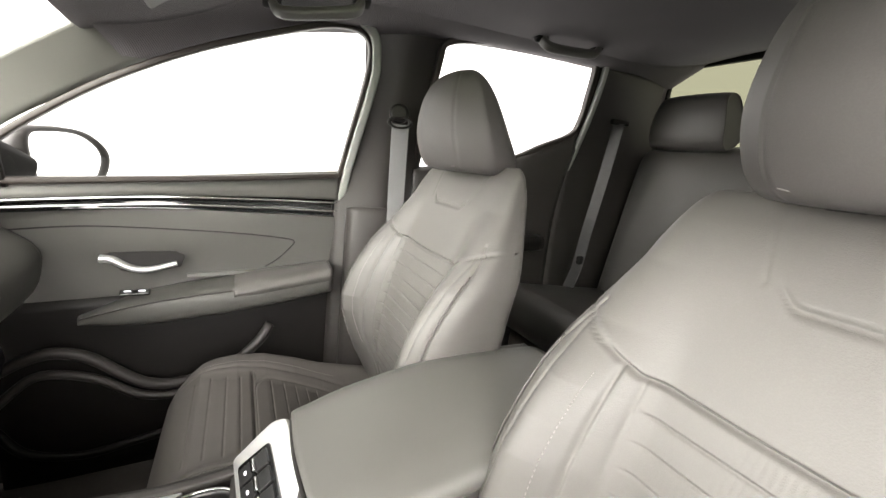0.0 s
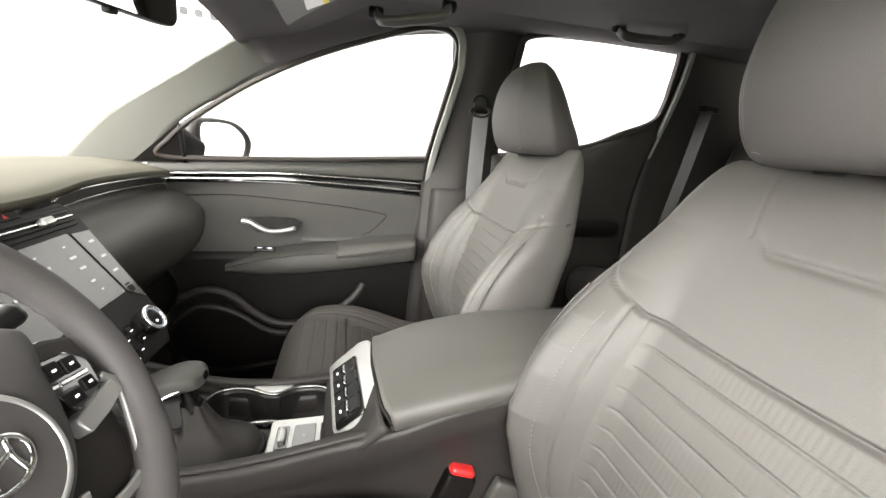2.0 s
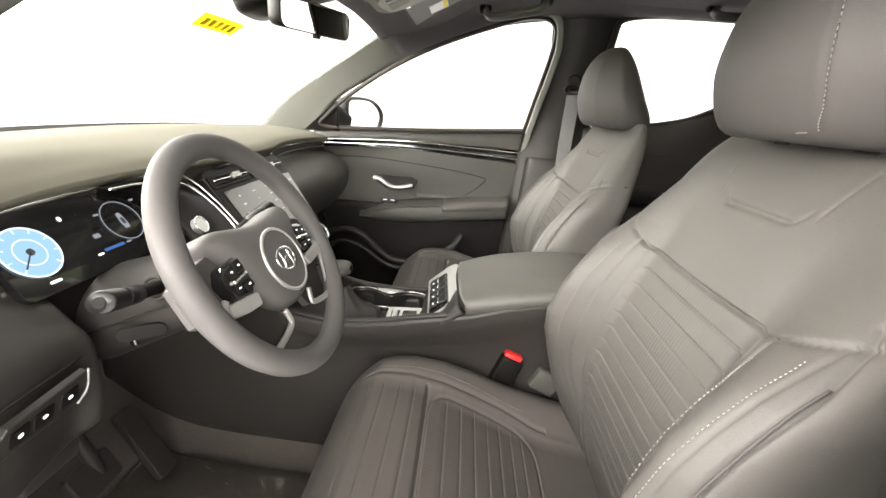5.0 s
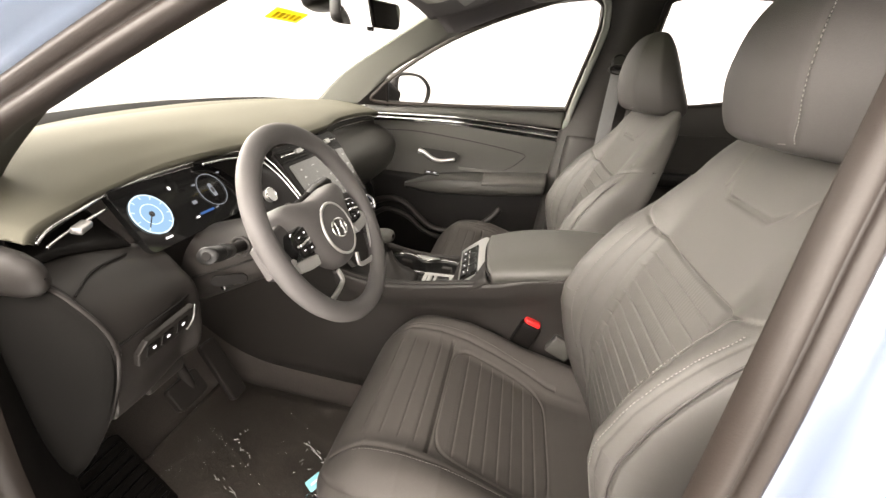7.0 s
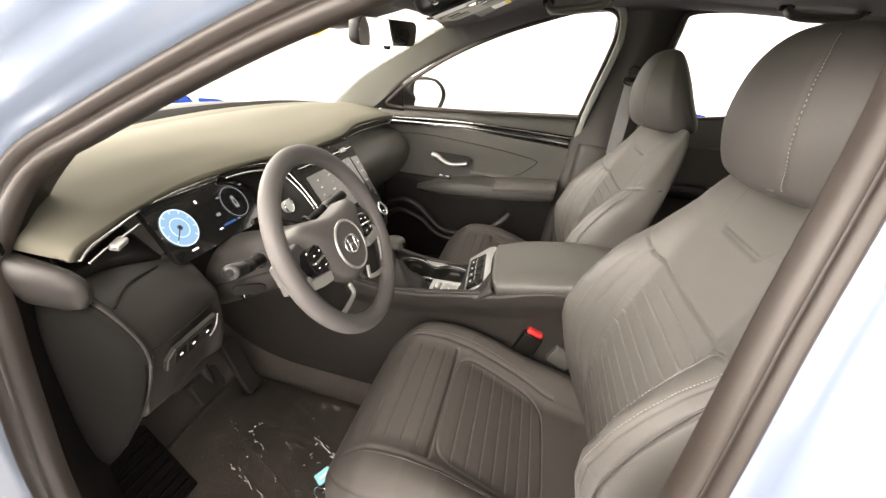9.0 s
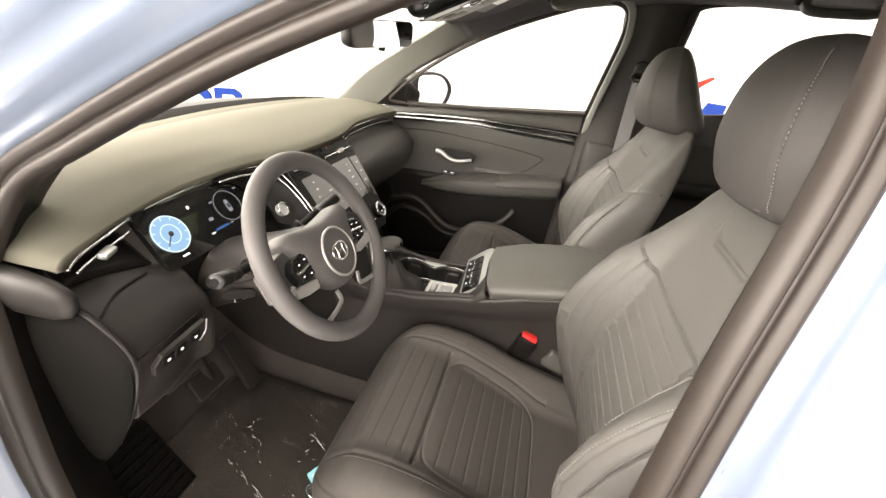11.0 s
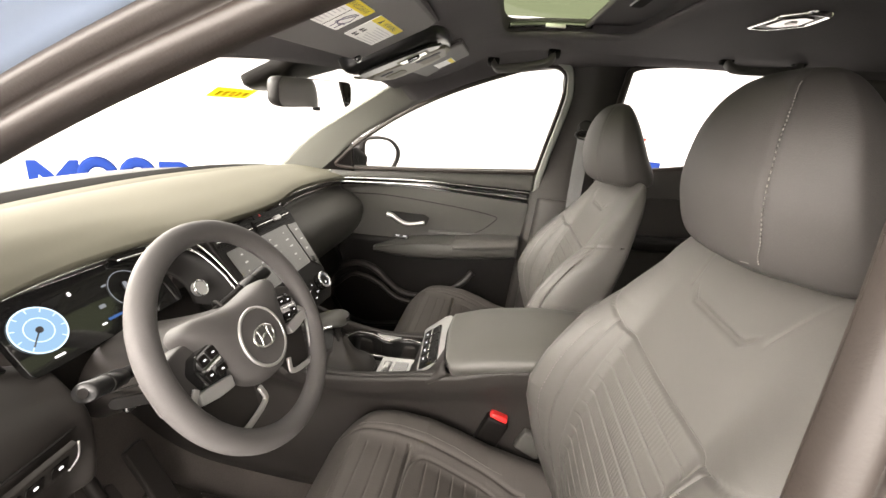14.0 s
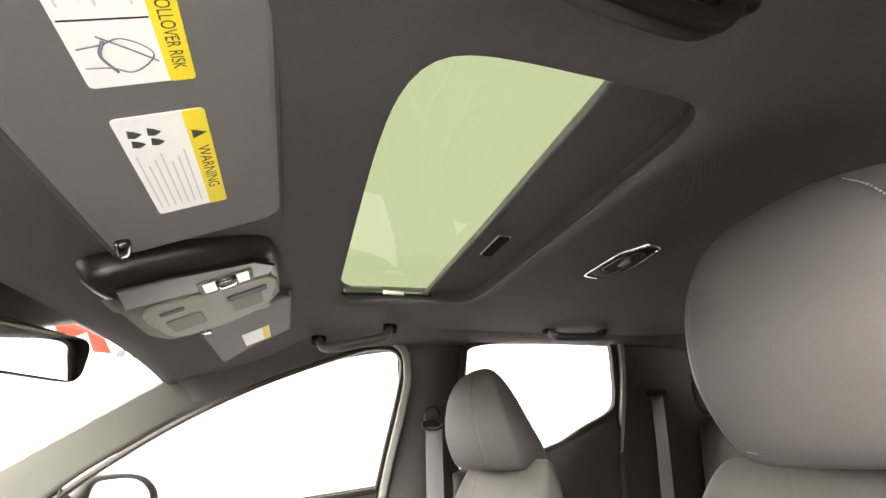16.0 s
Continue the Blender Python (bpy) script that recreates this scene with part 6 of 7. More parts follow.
# ---- open driver's doorway: rubber seal and painted body ----
gate = thing("doorway", "open driver doorway with rubber seal and pale blue paint", "door frame", kind="structure")
OPEN = [(-0.044, 0.72, 0.760), (-0.058, 0.85, 0.735), (-0.085, 1.00, 0.690), (-0.088, 1.10, 0.650), (-0.045, 1.142, 0.636), (0.055, 1.118, 0.624), (0.19, 1.064, 0.612), (0.335, 1.002, 0.608), (0.445, 0.948, 0.607), (0.598, 0.864, 0.608), (0.702, 0.797, 0.615),
        (0.735, 0.70, 0.66), (0.700, 0.62, 0.695), (0.682, 0.50, 0.712), (0.675, 0.38, 0.718), (0.655, 0.22, 0.72), (0.58, 0.08, 0.73), (0.42, 0.02, 0.745), (0.18, 0.01, 0.755), (0.03, 0.07, 0.76), (-0.03, 0.25, 0.765), (-0.038, 0.50, 0.768)]
seal = spline([(-x, y, z) for y, z, x in OPEN], 200, True)
tan = np.roll(seal, -1, 0) - np.roll(seal, 1, 0)
nrm = np.stack([np.zeros(200), -tan[:, 2], tan[:, 1]], 1)
nrm /= np.linalg.norm(nrm, axis=1)[:, None]
if np.sum((seal - seal.mean(0)) * nrm) < 0:
    nrm = -nrm


def ringed(d, o):
    d_in = d
    rear = 1 - smooth01((seal[:, 1:2] + 0.06) / 0.12)
    front = smooth01((seal[:, 2:3] - 0.70) / 0.10) * smooth01((seal[:, 1:2] - 0.0) / 0.10)
    d = d - np.clip(d, -0.027, 0.027) * 0.26 * front - 0.007 * front * (d > 0.027)
    w = d + 0.8 * max(0.0, -o - 0.010) * rear - (np.clip(d, -0.027, 0.027) + 0.027) * 0.48 * rear
    inset = 0.016 * rear * math.exp(-((d_in - 0.043) / 0.010) ** 2) * (d_in > 0.027)
    return seal + nrm * w + np.array((-1.0, 0, 0)) * (o - inset)


def band(name, profile, mat, label=""):
    verts = np.concatenate([ringed(d, o) for d, o in profile])
    return mesh_part(name, verts, grid_faces(200, len(profile), True), mat, gate, label)


band("door_seal", [(-0.026, -0.012), (-0.027, 0.0), (-0.022, 0.010), (-0.012, 0.013), (-0.003, 0.007), (0.0, 0.003), (0.003, 0.007), (0.012, 0.015), (0.022, 0.012), (0.027, 0.002), (0.026, -0.012)], RUBBER, "brown-grey double rubber seal")
band("body_paint", [(0.022, -0.006), (0.030, -0.002), (0.044, 0.004), (0.052, 0.010), (0.060, 0.024), (0.070, 0.030), (0.084, 0.032), (0.092, 0.040), (0.104, 0.052), (0.125, 0.054), (0.15, 0.045), (0.19, 0.01), (0.22, -0.06)], PAINT, "pale blue painted body")
band("inner_lining", [(-0.024, -0.010), (-0.015, -0.030), (0.01, -0.060), (0.03, -0.09)], DARKPLASTIC)


# ---- roof fittings ----
def grab(name_label, a, b, drop, side=1):
    g = thing("grab_handle", name_label, "grab handle", group="roof handles")
    a, b = np.array(a), np.array(b)
    d = b - a
    out = np.array((-0.55 * side, 0, -0.83)) * drop
    pts = [a, a + d * 0.06 + out * 0.75, a + d * 0.2 + out, a + d * 0.5 + out * 1.05, a + d * 0.8 + out, a + d * 0.94 + out * 0.75, b]
    sweep("grip", pts, rrect(0.024, 0.017, 0.006), VINYL if side > 0 else DARKPLASTIC, g, n=40, up=(-0.5 * side, 0, -0.8))
    for p in (a, b):
        box("handle_foot", (0.024, 0.036, 0.02), pose(*p, 0, 35 * side, 0), DARKPLASTIC, g, bevel=0.006)


grab("dark grey folding grab handle above the passenger door", (0.492, 0.150, 1.142), (0.468, -0.018, 1.174), 0.030)
grab("dark grey folding grab handle above the rear door", (0.478, -0.478, 1.196), (0.468, -0.655, 1.204), 0.030)

grab("black folding grab handle above the driver door", (-0.470, 0.135, 1.124), (-0.448, -0.070, 1.150), 0.026, -1)

VN = Vector((0.045, -0.5, -1)).normalized()


def roof_frame(x, y, z):
    """A pose on the sloping front roof, facing down, whose y axis points to the rear."""
    return facing((x, y, z), VN, (0, -1, 0.5))


def vis_z(x, y):
    return 1.083 + 0.045 * (x + 0.25) - 0.5 * (y - 0.277)


VISOR = material("grey_visor_vinyl", (0.115, 0.110, 0.107), 0.75, grain=0.1, scale=900, bump=0.0002, stain=0.05)
for s, x0, lab in ((-1, -0.310, "grey sun visor with white and yellow warning labels"), (1, 0.330, "grey sun visor with one small pale label")):
    visor = thing("sun_visor", lab, "sun visor", group="sun visors")
    vm = roof_frame(x0, 0.2775, vis_z(x0, 0.2775))
    plate("visor_board", rrect(0.345, 0.147, 0.020, 6), 0.018, vm, VISOR, visor, bevel=0.005)
    sweep("visor_edge", [vm @ Vector((x, y, -0.006)) for x, y in rrect(0.345, 0.147, 0.020, 4)], circle(0.0035, 8), LINER, visor, closed=True, n=90, up=VN)
    box("visor_clip", (0.026, 0.012, 0.010), vm @ pose(-s * 0.150, -0.064, 0.002, 0, 0, s * 15), GLOSS, visor, bevel=0.004)
    if s > 0:
        pl = plate("label", rrect(0.10, 0.050, 0.002), 0.0008, vm @ pose(0.020, 0.005, 0.0008), WHITE, visor, "pale paper label")
        plate("yellow_head", rrect(0.10, 0.012, 0.002), 0.0004, vm @ pose(0.020, 0.023, 0.0012), YELLOW, pl)
        continue

    def words(text, size, m, mat, owner):
        cu = bpy.data.curves.new("text", "FONT")
        cu.body, cu.size, cu.align_x, cu.align_y = text, size, "CENTER", "CENTER"
        tmp = new("text", cu)
        me = bpy.data.meshes.new_from_object(tmp.evaluated_get(bpy.context.evaluated_depsgraph_get()))
        bpy.data.objects.remove(tmp)
        me.materials.append(mat)
        me.transform(m)
        ob = new("printed_text", me)
        ob.parent = owner
        return ob

    for lx, w, head in ((0.0515, 0.118, "WARNING"), (-0.096, 0.125, "HIGHER ROLLOVER RISK")):
        lm = vm @ pose(lx, 0.0, 0.0009)
        label = plate("warning_label", rrect(w, 0.052, 0.003), 0.0008, lm, WHITE, visor, "white and yellow warning label")
        plate("yellow_head", rrect(w, 0.0135, 0.002), 0.0006, lm @ pose(0, 0.01925, 0.0005), YELLOW, label)
        words(head, 0.0115 if head == "WARNING" else 0.0098, lm @ pose(0.006 if head == "WARNING" else 0.017, 0.0190, 0.0007) @ Matrix.Diagonal((1.0 if head == "WARNING" else 0.68, 1, 1, 1)), INK, label)
        if head == "WARNING":
            plate("triangle", [(-0.0045, -0.004), (0.0045, -0.004), (0, 0.005)], 0.0004, lm @ pose(-0.036, 0.0190, 0.0008), INK, label)
        for k in range(7):
            plate("print_line", rrect(0.070 - 0.006 * (k % 3), 0.0011, 0.0004, 1), 0.0003, lm @ pose(0.014 + 0.003 * (k % 3) if head == "WARNING" else -0.022, 0.007 - 0.0048 * k, 0.0004), PRINT, label)
        if head == "WARNING":
            for px, py in ((-0.044, -0.006), (-0.044, -0.017), (-0.034, -0.006), (-0.034, -0.017)):
                plate("pictogram", [(-0.004, -0.003), (0.003, -0.004), (0.004, 0.0), (0.001, 0.004), (-0.002, 0.001)], 0.0003, lm @ pose(px, py, 0.0004), INK, label)
        else:
            plate("divider", rrect(0.0008, 0.037, 0.0003, 1), 0.0003, lm @ pose(0.020, -0.0065, 0.0004), SEAM, label)
            tube("pictogram", [lm @ Vector((x, y, 0.0006)) for x, y in ((0.036, -0.023), (0.034, -0.012), (0.031, -0.004), (0.035, 0.004), (0.042, 0.009), (0.049, 0.004), (0.053, -0.004), (0.049, -0.012), (0.048, -0.023))], 0.0004, PICTO, label, n=32, k=4)
            tube("pictogram", [lm @ Vector((x, y, 0.0006)) for x, y in ((0.029, -0.013), (0.038, -0.001), (0.047, 0.010))], 0.0005, PICTO, label, n=12, k=4)
            tube("pictogram", [lm @ Vector((x, y, 0.0006)) for x, y in ((0.032, -0.011), (0.041, -0.0145), (0.052, -0.010))], 0.0009, PICTO, label, n=12, k=4)

# overhead console
OHGREY = material("warm_grey_panel", (0.140, 0.132, 0.100), 0.6, grain=0.05, scale=700, spec=0.2)
ohc = thing("overhead_console", "dark overhead console with map lamps and roof switch", "console")
om = roof_frame(0.012, 0.300, vis_z(0.012, 0.300) - 0.002)
out = spline([(x, y, 0) for x, y in ((-0.128, -0.085), (-0.06, -0.088), (0.06, -0.088), (0.120, -0.075), (0.140, 0.0), (0.122, 0.066), (0.060, 0.088), (-0.045, 0.086), (-0.090, 0.060), (-0.120, -0.02))], 90, True)
ov = []
for f, z in ((1.03, -0.02), (1.02, -0.006), (0.98, 0.002), (0.92, 0.006), (0.80, 0.0085), (0.4, 0.009), (0.02, 0.009)):
    ov += [om @ Vector((x * f, y * f, z)) for x, y, _ in out]
mesh_part("console_body", ov, grid_faces(90, 7, True), SATIN, ohc)
plate("lower_body", rounded([(-0.104, -0.084), (-0.050, -0.086), (-0.036, 0.040), (0.0, 0.080), (0.062, 0.084), (0.114, 0.062), (0.132, 0.0), (0.114, -0.070), (0.060, -0.086)], 0.012), 0.004, om @ pose(0, 0, 0.0112), OHGREY, ohc, "olive-grey lower body", bevel=0.002)
plate("gloss_band", [(-0.112, -0.070), (-0.060, -0.078), (-0.030, 0.070), (-0.052, 0.078), (-0.082, 0.056), (-0.104, -0.02)], 0.004, om @ pose(0, 0, 0.0135), SATIN, ohc, "satin black band", bevel=0.001)
lp = plate("lamp_panel", spline([(x, y, 0) for x, y in ((-0.036, -0.066), (0.05, -0.070), (0.105, -0.055), (0.118, 0.0), (0.100, 0.056), (0.04, 0.074), (-0.020, 0.070), (-0.030, 0.0))], 60, True)[:, :2].tolist(), 0.005, om @ pose(0, 0, 0.0145), LENS, ohc, "silver-grey lamp panel", bevel=0.002)
plate("lamp_lens", rrect(0.052, 0.040, 0.006), 0.002, om @ pose(0.045, -0.038, 0.0160), OHGREY, lp, "clear lamp lens", bevel=0.0008)
plate("lamp_lens", rrect(0.052, 0.040, 0.006), 0.002, om @ pose(0.045, 0.038, 0.0160), OHGREY, lp, "clear lamp lens", bevel=0.0008)
plate("dark_slot", rrect(0.016, 0.050, 0.003), 0.0015, om @ pose(0.010, 0.040, 0.0160), INK, lp)
plate("dark_slot", rrect(0.010, 0.026, 0.003), 0.0015, om @ pose(-0.012, -0.044, 0.0160), INK, lp)
rsb = plate("roof_switch_bezel", rrect(0.040, 0.060, 0.004), 0.004, om @ pose(-0.052, 0.022, 0.0145), OHGREY, ohc, "grey switch bezel", bevel=0.001)
plate("roof_switch_base", rrect(0.030, 0.050, 0.003), 0.001, om @ pose(-0.052, 0.022, 0.0150), GLOSS, rsb)
box("roof_switch", (0.018, 0.024, 0.007), om @ pose(-0.050, 0.022, 0.0165), CHROME, rsb, "chrome rocker switch", bevel=0.006)
box("sensor_window", (0.030, 0.018, 0.010), om @ pose(0.110, 0.058, 0.0060), LENS, ohc, bevel=0.003)

lamp = thing("dome_lamp", "slanted dome lamp with a chrome rim", "lamp")
dm = facing((0.018, -0.368, roof_z(0.018, -0.368) - 0.013), (0.045, 0, -1), (0, 1, 0))
shape = rounded([(-0.080, 0.030), (0.030, 0.036), (0.076, 0.012), (0.070, -0.022), (-0.020, -0.036), (-0.084, -0.004)], 0.008)
mesh_part("lamp_rim", [dm @ Vector((x * f, y * f, z)) for f, z in ((1.04, -0.004), (1.04, 0.002), (1.0, 0.0045), (0.93, 0.004), (0.90, 0.0)) for x, y in shape], grid_faces(len(shape), 5, True), CHROME, lamp, "chrome rim")
plate("lamp_well", [(x * 0.92, y * 0.92) for x, y in shape][::-1], 0.003, dm @ pose(0, 0, 0.0022), DARKPLASTIC, lamp)
lens = plate("lamp_lens", rounded([(-0.040, 0.020), (0.026, 0.024), (0.052, 0.008), (0.046, -0.012), (-0.012, -0.022), (-0.046, -0.004)], 0.006)[::-1], 0.003, dm @ pose(0, 0, 0.0045), SMOKE, lamp, "smoky lamp lens", bevel=0.001)
plate("lens_bar", rrect(0.030, 0.010, 0.003), 0.002, dm @ pose(0.002, 0.0, 0.0062, 0, 0, 8), SILVER, lens, bevel=0.0005)

# inside mirror on its stalk
imir = thing("rear_view_mirror", "dark frameless rear view mirror on the windscreen", "mirror")
im = facing((-0.0245, 0.4615, 0.998), (-0.24, -0.965, -0.03)) @ pose(0, 0, 0, 0, 0, 2.5)
mo2 = rrect(0.226, 0.052, 0.016, 6)
mv = []
for f, z in ((0.955, 0.0), (1.0, -0.003), (1.0, -0.012), (0.94, -0.026), (0.70, -0.036), (0.05, -0.040)):
    mv += [im @ Vector((x * f if abs(f - 1) < 0.001 else x * (1 - (1 - f) * 0.5), y * f, z)) for x, y in mo2]
mesh_part("mirror_case", mv, [tuple(reversed(q)) for q in grid_faces(len(mo2), 6, True)], DARKPLASTIC, imir)
bm = bmesh.new()
bm.faces.new([bm.verts.new(im @ Vector((x * 0.975, y * 0.95, 0.0004))) for x, y in mo2])
part("mirror_glass", bm, MIRROR, imir, "mirror glass")
box("dip_tab", (0.012, 0.008, 0.012), im @ pose(0.0, -0.029, -0.006), DARKPLASTIC, imir, bevel=0.002)
tube("mirror_stalk", [(-0.02, 0.490, 1.0), (-0.01, 0.53, 1.012), (0.0, 0.56, 1.018)], 0.011, DARKPLASTIC, imir, n=10)
cover = thing("sensor_cover", "black plastic sensor cover behind the mirror", "cover")
wz = facing((0.0, 0.530, 1.040), (0, -0.42, -0.90), (0, -1, 0.4))
cv = []
for f, z in ((1.0, -0.010), (1.0, 0.004), (0.92, 0.012), (0.6, 0.016), (0.05, 0.017)):
    cv += [wz @ Vector((x * f, y * f, z)) for x, y in spline([(a, b, 0) for a, b in ((-0.050, -0.085), (0.050, -0.085), (0.070, 0.0), (0.105, 0.095), (-0.105, 0.095), (-0.070, 0.0))], 60, True)[:, :2]]
mesh_part("cover_shell", cv, grid_faces(60, 5, True), DARKPLASTIC, cover)
loft("header_band", [[(-0.52, 0.425, 1.052), (-0.25, 0.455, 1.058), (0.0, 0.465, 1.064), (0.25, 0.455, 1.070), (0.52, 0.425, 1.072)], [(-0.52, 0.445, 1.062), (-0.25, 0.485, 1.068), (0.0, 0.495, 1.071), (0.25, 0.485, 1.074), (0.52, 0.445, 1.076)]], 30, 6, DARKPLASTIC, shell, thick=0.004)

sticker = thing("sticker", "yellow paper sticker on the windscreen", "sticker")
SKM = Matrix(((0.139, -0.020, 0, 0.042), (-0.003, -0.044, 0, 0.6895), (0.001, 0.0205, 1, 0.9815), (0, 0, 0, 1)))
plate("paper", [(-0.5, -0.5), (0.5, -0.5), (0.5, 0.5), (-0.5, 0.5)], 0.0008, SKM, STICKER, sticker)
OCHRE = thin_paper("ochre_ink", (0.60, 0.50, 0.06))
for k in range(5):
    plate("print_bar", [(-0.38 + 0.16 * k, -0.28), (-0.28 + 0.16 * k, -0.28), (-0.28 + 0.16 * k, 0.25), (-0.38 + 0.16 * k, 0.25)], 0.0004, SKM @ Matrix.Translation((0, 0, -0.0016)), OCHRE, sticker)

# ---- buckles, pedals, floor ----
buckle = thing("belt_buckle", "black seat belt buckle with a red button", "buckle", group="front buckles")
box("buckle_body", (0.030, 0.050, 0.085), pose(-0.097, 0.030, 0.335, 18), DARKPLASTIC, buckle, bevel=0.006)
box("buckle_button", (0.022, 0.040, 0.014), pose(-0.097, 0.017, 0.379, 18), RED, buckle, "red release button", bevel=0.005)
box("buckle_strap", (0.012, 0.034, 0.14), pose(-0.100, 0.058, 0.24, 18), DARKPLASTIC, buckle, bevel=0.003)
b2 = copy_thing(buckle, pose(0.2, 0, -0.01))
tongue = thing("belt_bracket", "grey metal belt bracket beside the driver cushion", "bracket")
box("bracket", (0.02, 0.06, 0.05), pose(-0.100, -0.06, 0.325, 24), VINYL, tongue, bevel=0.006)

mat = thing("floor_mat", "black ribbed floor mat under clear plastic film", "floor mat")
loft("mat_sheet", [[(-0.64, 0.80, 0.068), (-0.64, 0.72, 0.052), (-0.64, 0.55, 0.046), (-0.64, 0.30, 0.046)], [(-0.40, 0.80, 0.068), (-0.40, 0.72, 0.052), (-0.40, 0.55, 0.044), (-0.40, 0.30, 0.044)], [(-0.16, 0.80, 0.068), (-0.16, 0.72, 0.052), (-0.16, 0.55, 0.046), (-0.16, 0.30, 0.046)]], 24, 20, MATPILE, mat, thick=0.008, flip=True)
film = thing("plastic_film", "crumpled clear plastic film over the driver floor mat", "plastic film")
FILM = bpy.data.materials.new("clear_film")
FILM.use_nodes = True
nt = FILM.node_tree
nt.nodes.clear()
o_, mx, tr_, gl_ = (nt.nodes.new(k) for k in ("ShaderNodeOutputMaterial", "ShaderNodeMixShader", "ShaderNodeBsdfTransparent", "ShaderNodeBsdfGlossy"))
gl_.inputs["Roughness"].default_value = 0.04
fr = nt.nodes.new("ShaderNodeFresnel")
fr.inputs[0].default_value = 1.45
nt.links.new(fr.outputs[0], mx.inputs[0])
nt.links.new(tr_.outputs[0], mx.inputs[1])
nt.links.new(gl_.outputs[0], mx.inputs[2])
nt.links.new(mx.outputs[0], o_.inputs[0])
fv = []
nfx, nfy = 150, 170
for j in range(nfy):
    for i in range(nfx):
        x, y = -0.63 + 0.47 * i / (nfx - 1), 0.28 + 0.52 * j / (nfy - 1)
        base = float(np.interp(y, [0.28, 0.55, 0.75, 0.9], [0.050, 0.050, 0.062, 0.10]))
        clump = max(0.0, noise.noise(Vector((x * 11, y * 9, 1.0))) - 0.10)
        facet = noise.noise(Vector((x * 60, y * 60, 2.0))) + 0.6 * noise.noise(Vector((x * 130, y * 130, 4.0)))
        fold = math.exp(-((x + 0.47 - 0.55 * (y - 0.45)) / 0.0035) ** 2) + math.exp(-((x + 0.30 - 0.5 * (y - 0.42)) / 0.003) ** 2)
        fv.append((x, y, base + 0.004 + 0.010 * clump * facet + 0.0004 * facet + 0.004 * fold * (0.7 + 0.5 * facet)))
mesh_part("film_sheet", fv, grid_faces(nfx, nfy), FILM, film, kind="stuff")

dead = thing("footrest", "black ribbed plastic footrest beside the mat", "footrest")
fm = facing((-0.545, 0.735, 0.125), (0, -0.80, 0.60))
plate("rest_plate", rrect(0.125, 0.20, 0.012), 0.02, fm, DARKPLASTIC, dead, bevel=0.004)
for k in range(9):
    box("rib", (0.105, 0.007, 0.008), fm @ pose(0, -0.08 + 0.02 * k, 0.002), DARKPLASTIC, dead, bevel=0.002)
brake = thing("brake_pedal", "black brake pedal hanging below the column", "pedal")
pm = facing((-0.350, 0.745, 0.205), (0, -0.85, 0.52))
plate("pedal_pad", rrect(0.085, 0.060, 0.010), 0.014, pm, PLASTIC, brake, bevel=0.004)
tube("pedal_arm", [(-0.335, 0.75, 0.19), (-0.345, 0.78, 0.30), (-0.355, 0.80, 0.45)], 0.012, PLASTIC, brake, n=14)
gas = thing("accelerator_pedal", "tall black accelerator pedal", "pedal")
plate("pedal_pad", rrect(0.050, 0.17, 0.010), 0.014, facing((-0.215, 0.76, 0.15), (0, -0.88, 0.47)), PLASTIC, gas, bevel=0.004)
keys = thing("car_keys", "car keys with a pale blue paper tag", "keys")
KT = material("pale_blue_tag", (0.25, 0.62, 0.70), 0.6)
plate("tag", rrect(0.034, 0.024, 0.003), 0.001, pose(-0.430, 0.413, 0.122, 14, -12, -35), KT, keys, "pale blue paper tag")
plate("print_bar", rrect(0.020, 0.005, 0.001), 0.0006, pose(-0.430, 0.413, 0.1228, 14, -12, -35), WHITE, keys)
ring("key_ring", 0.017, 0.0018, pose(-0.462, 0.402, 0.112, 25, 15, 20), CHROME, keys, n=32, k=6)
box("fob", (0.034, 0.060, 0.014), pose(-0.476, 0.372, 0.104, 15, 5, 40), DARKPLASTIC, keys, bevel=0.005)
plate("key_blade", rrect(0.008, 0.036, 0.002), 0.002, pose(-0.444, 0.392, 0.110, 10, 0, 70), CHROME, keys)

# small white shards painted as the film's glints
GLINT = material("white_film_glint", (0.62, 0.62, 0.60), 0.15)
rng = random.Random(7)
cv2, cf2 = [], []
spots = [(-0.36 + rng.uniform(-0.16, 0.16), 0.52 + rng.uniform(-0.14, 0.14)) for _ in range(9)]
for k in range(110):
    if k < 60:
        f = rng.random()
        x, y = ((-0.56 + 0.13 * f, 0.34 + 0.30 * f) if k < 36 else (-0.39 + 0.10 * f, 0.33 + 0.18 * f))
        x, y, ang, ln = x + rng.gauss(0, 0.003), y + rng.gauss(0, 0.004), 1.15 + rng.gauss(0, 0.25), rng.uniform(0.004, 0.014)
    else:
        c = spots[k % 9]
        x, y, ang, ln = c[0] + rng.gauss(0, 0.018), c[1] + rng.gauss(0, 0.014), rng.uniform(0, 3.1), rng.uniform(0.0015, 0.006)
    wd = rng.uniform(0.0003, 0.0008)
    z = float(np.interp(y, [0.28, 0.55, 0.75, 0.9], [0.050, 0.050, 0.062, 0.10])) + 0.007
    ca, sa = math.cos(ang), math.sin(ang)
    n0 = len(cv2)
    for u, v, h in ((-ln, -wd, 0), (ln, -wd, 0), (ln * 0.9, wd, 0), (-ln * 0.9, wd, 0), (-ln * 0.6, 0, 0.0018), (ln * 0.6, 0, 0.0018)):
        cv2.append((x + u * ca - v * sa, y + u * sa + v * ca, z + h))
    cf2 += [(n0, n0 + 1, n0 + 5, n0 + 4), (n0 + 1, n0 + 2, n0 + 5), (n0 + 2, n0 + 3, n0 + 4, n0 + 5), (n0 + 3, n0, n0 + 4)]
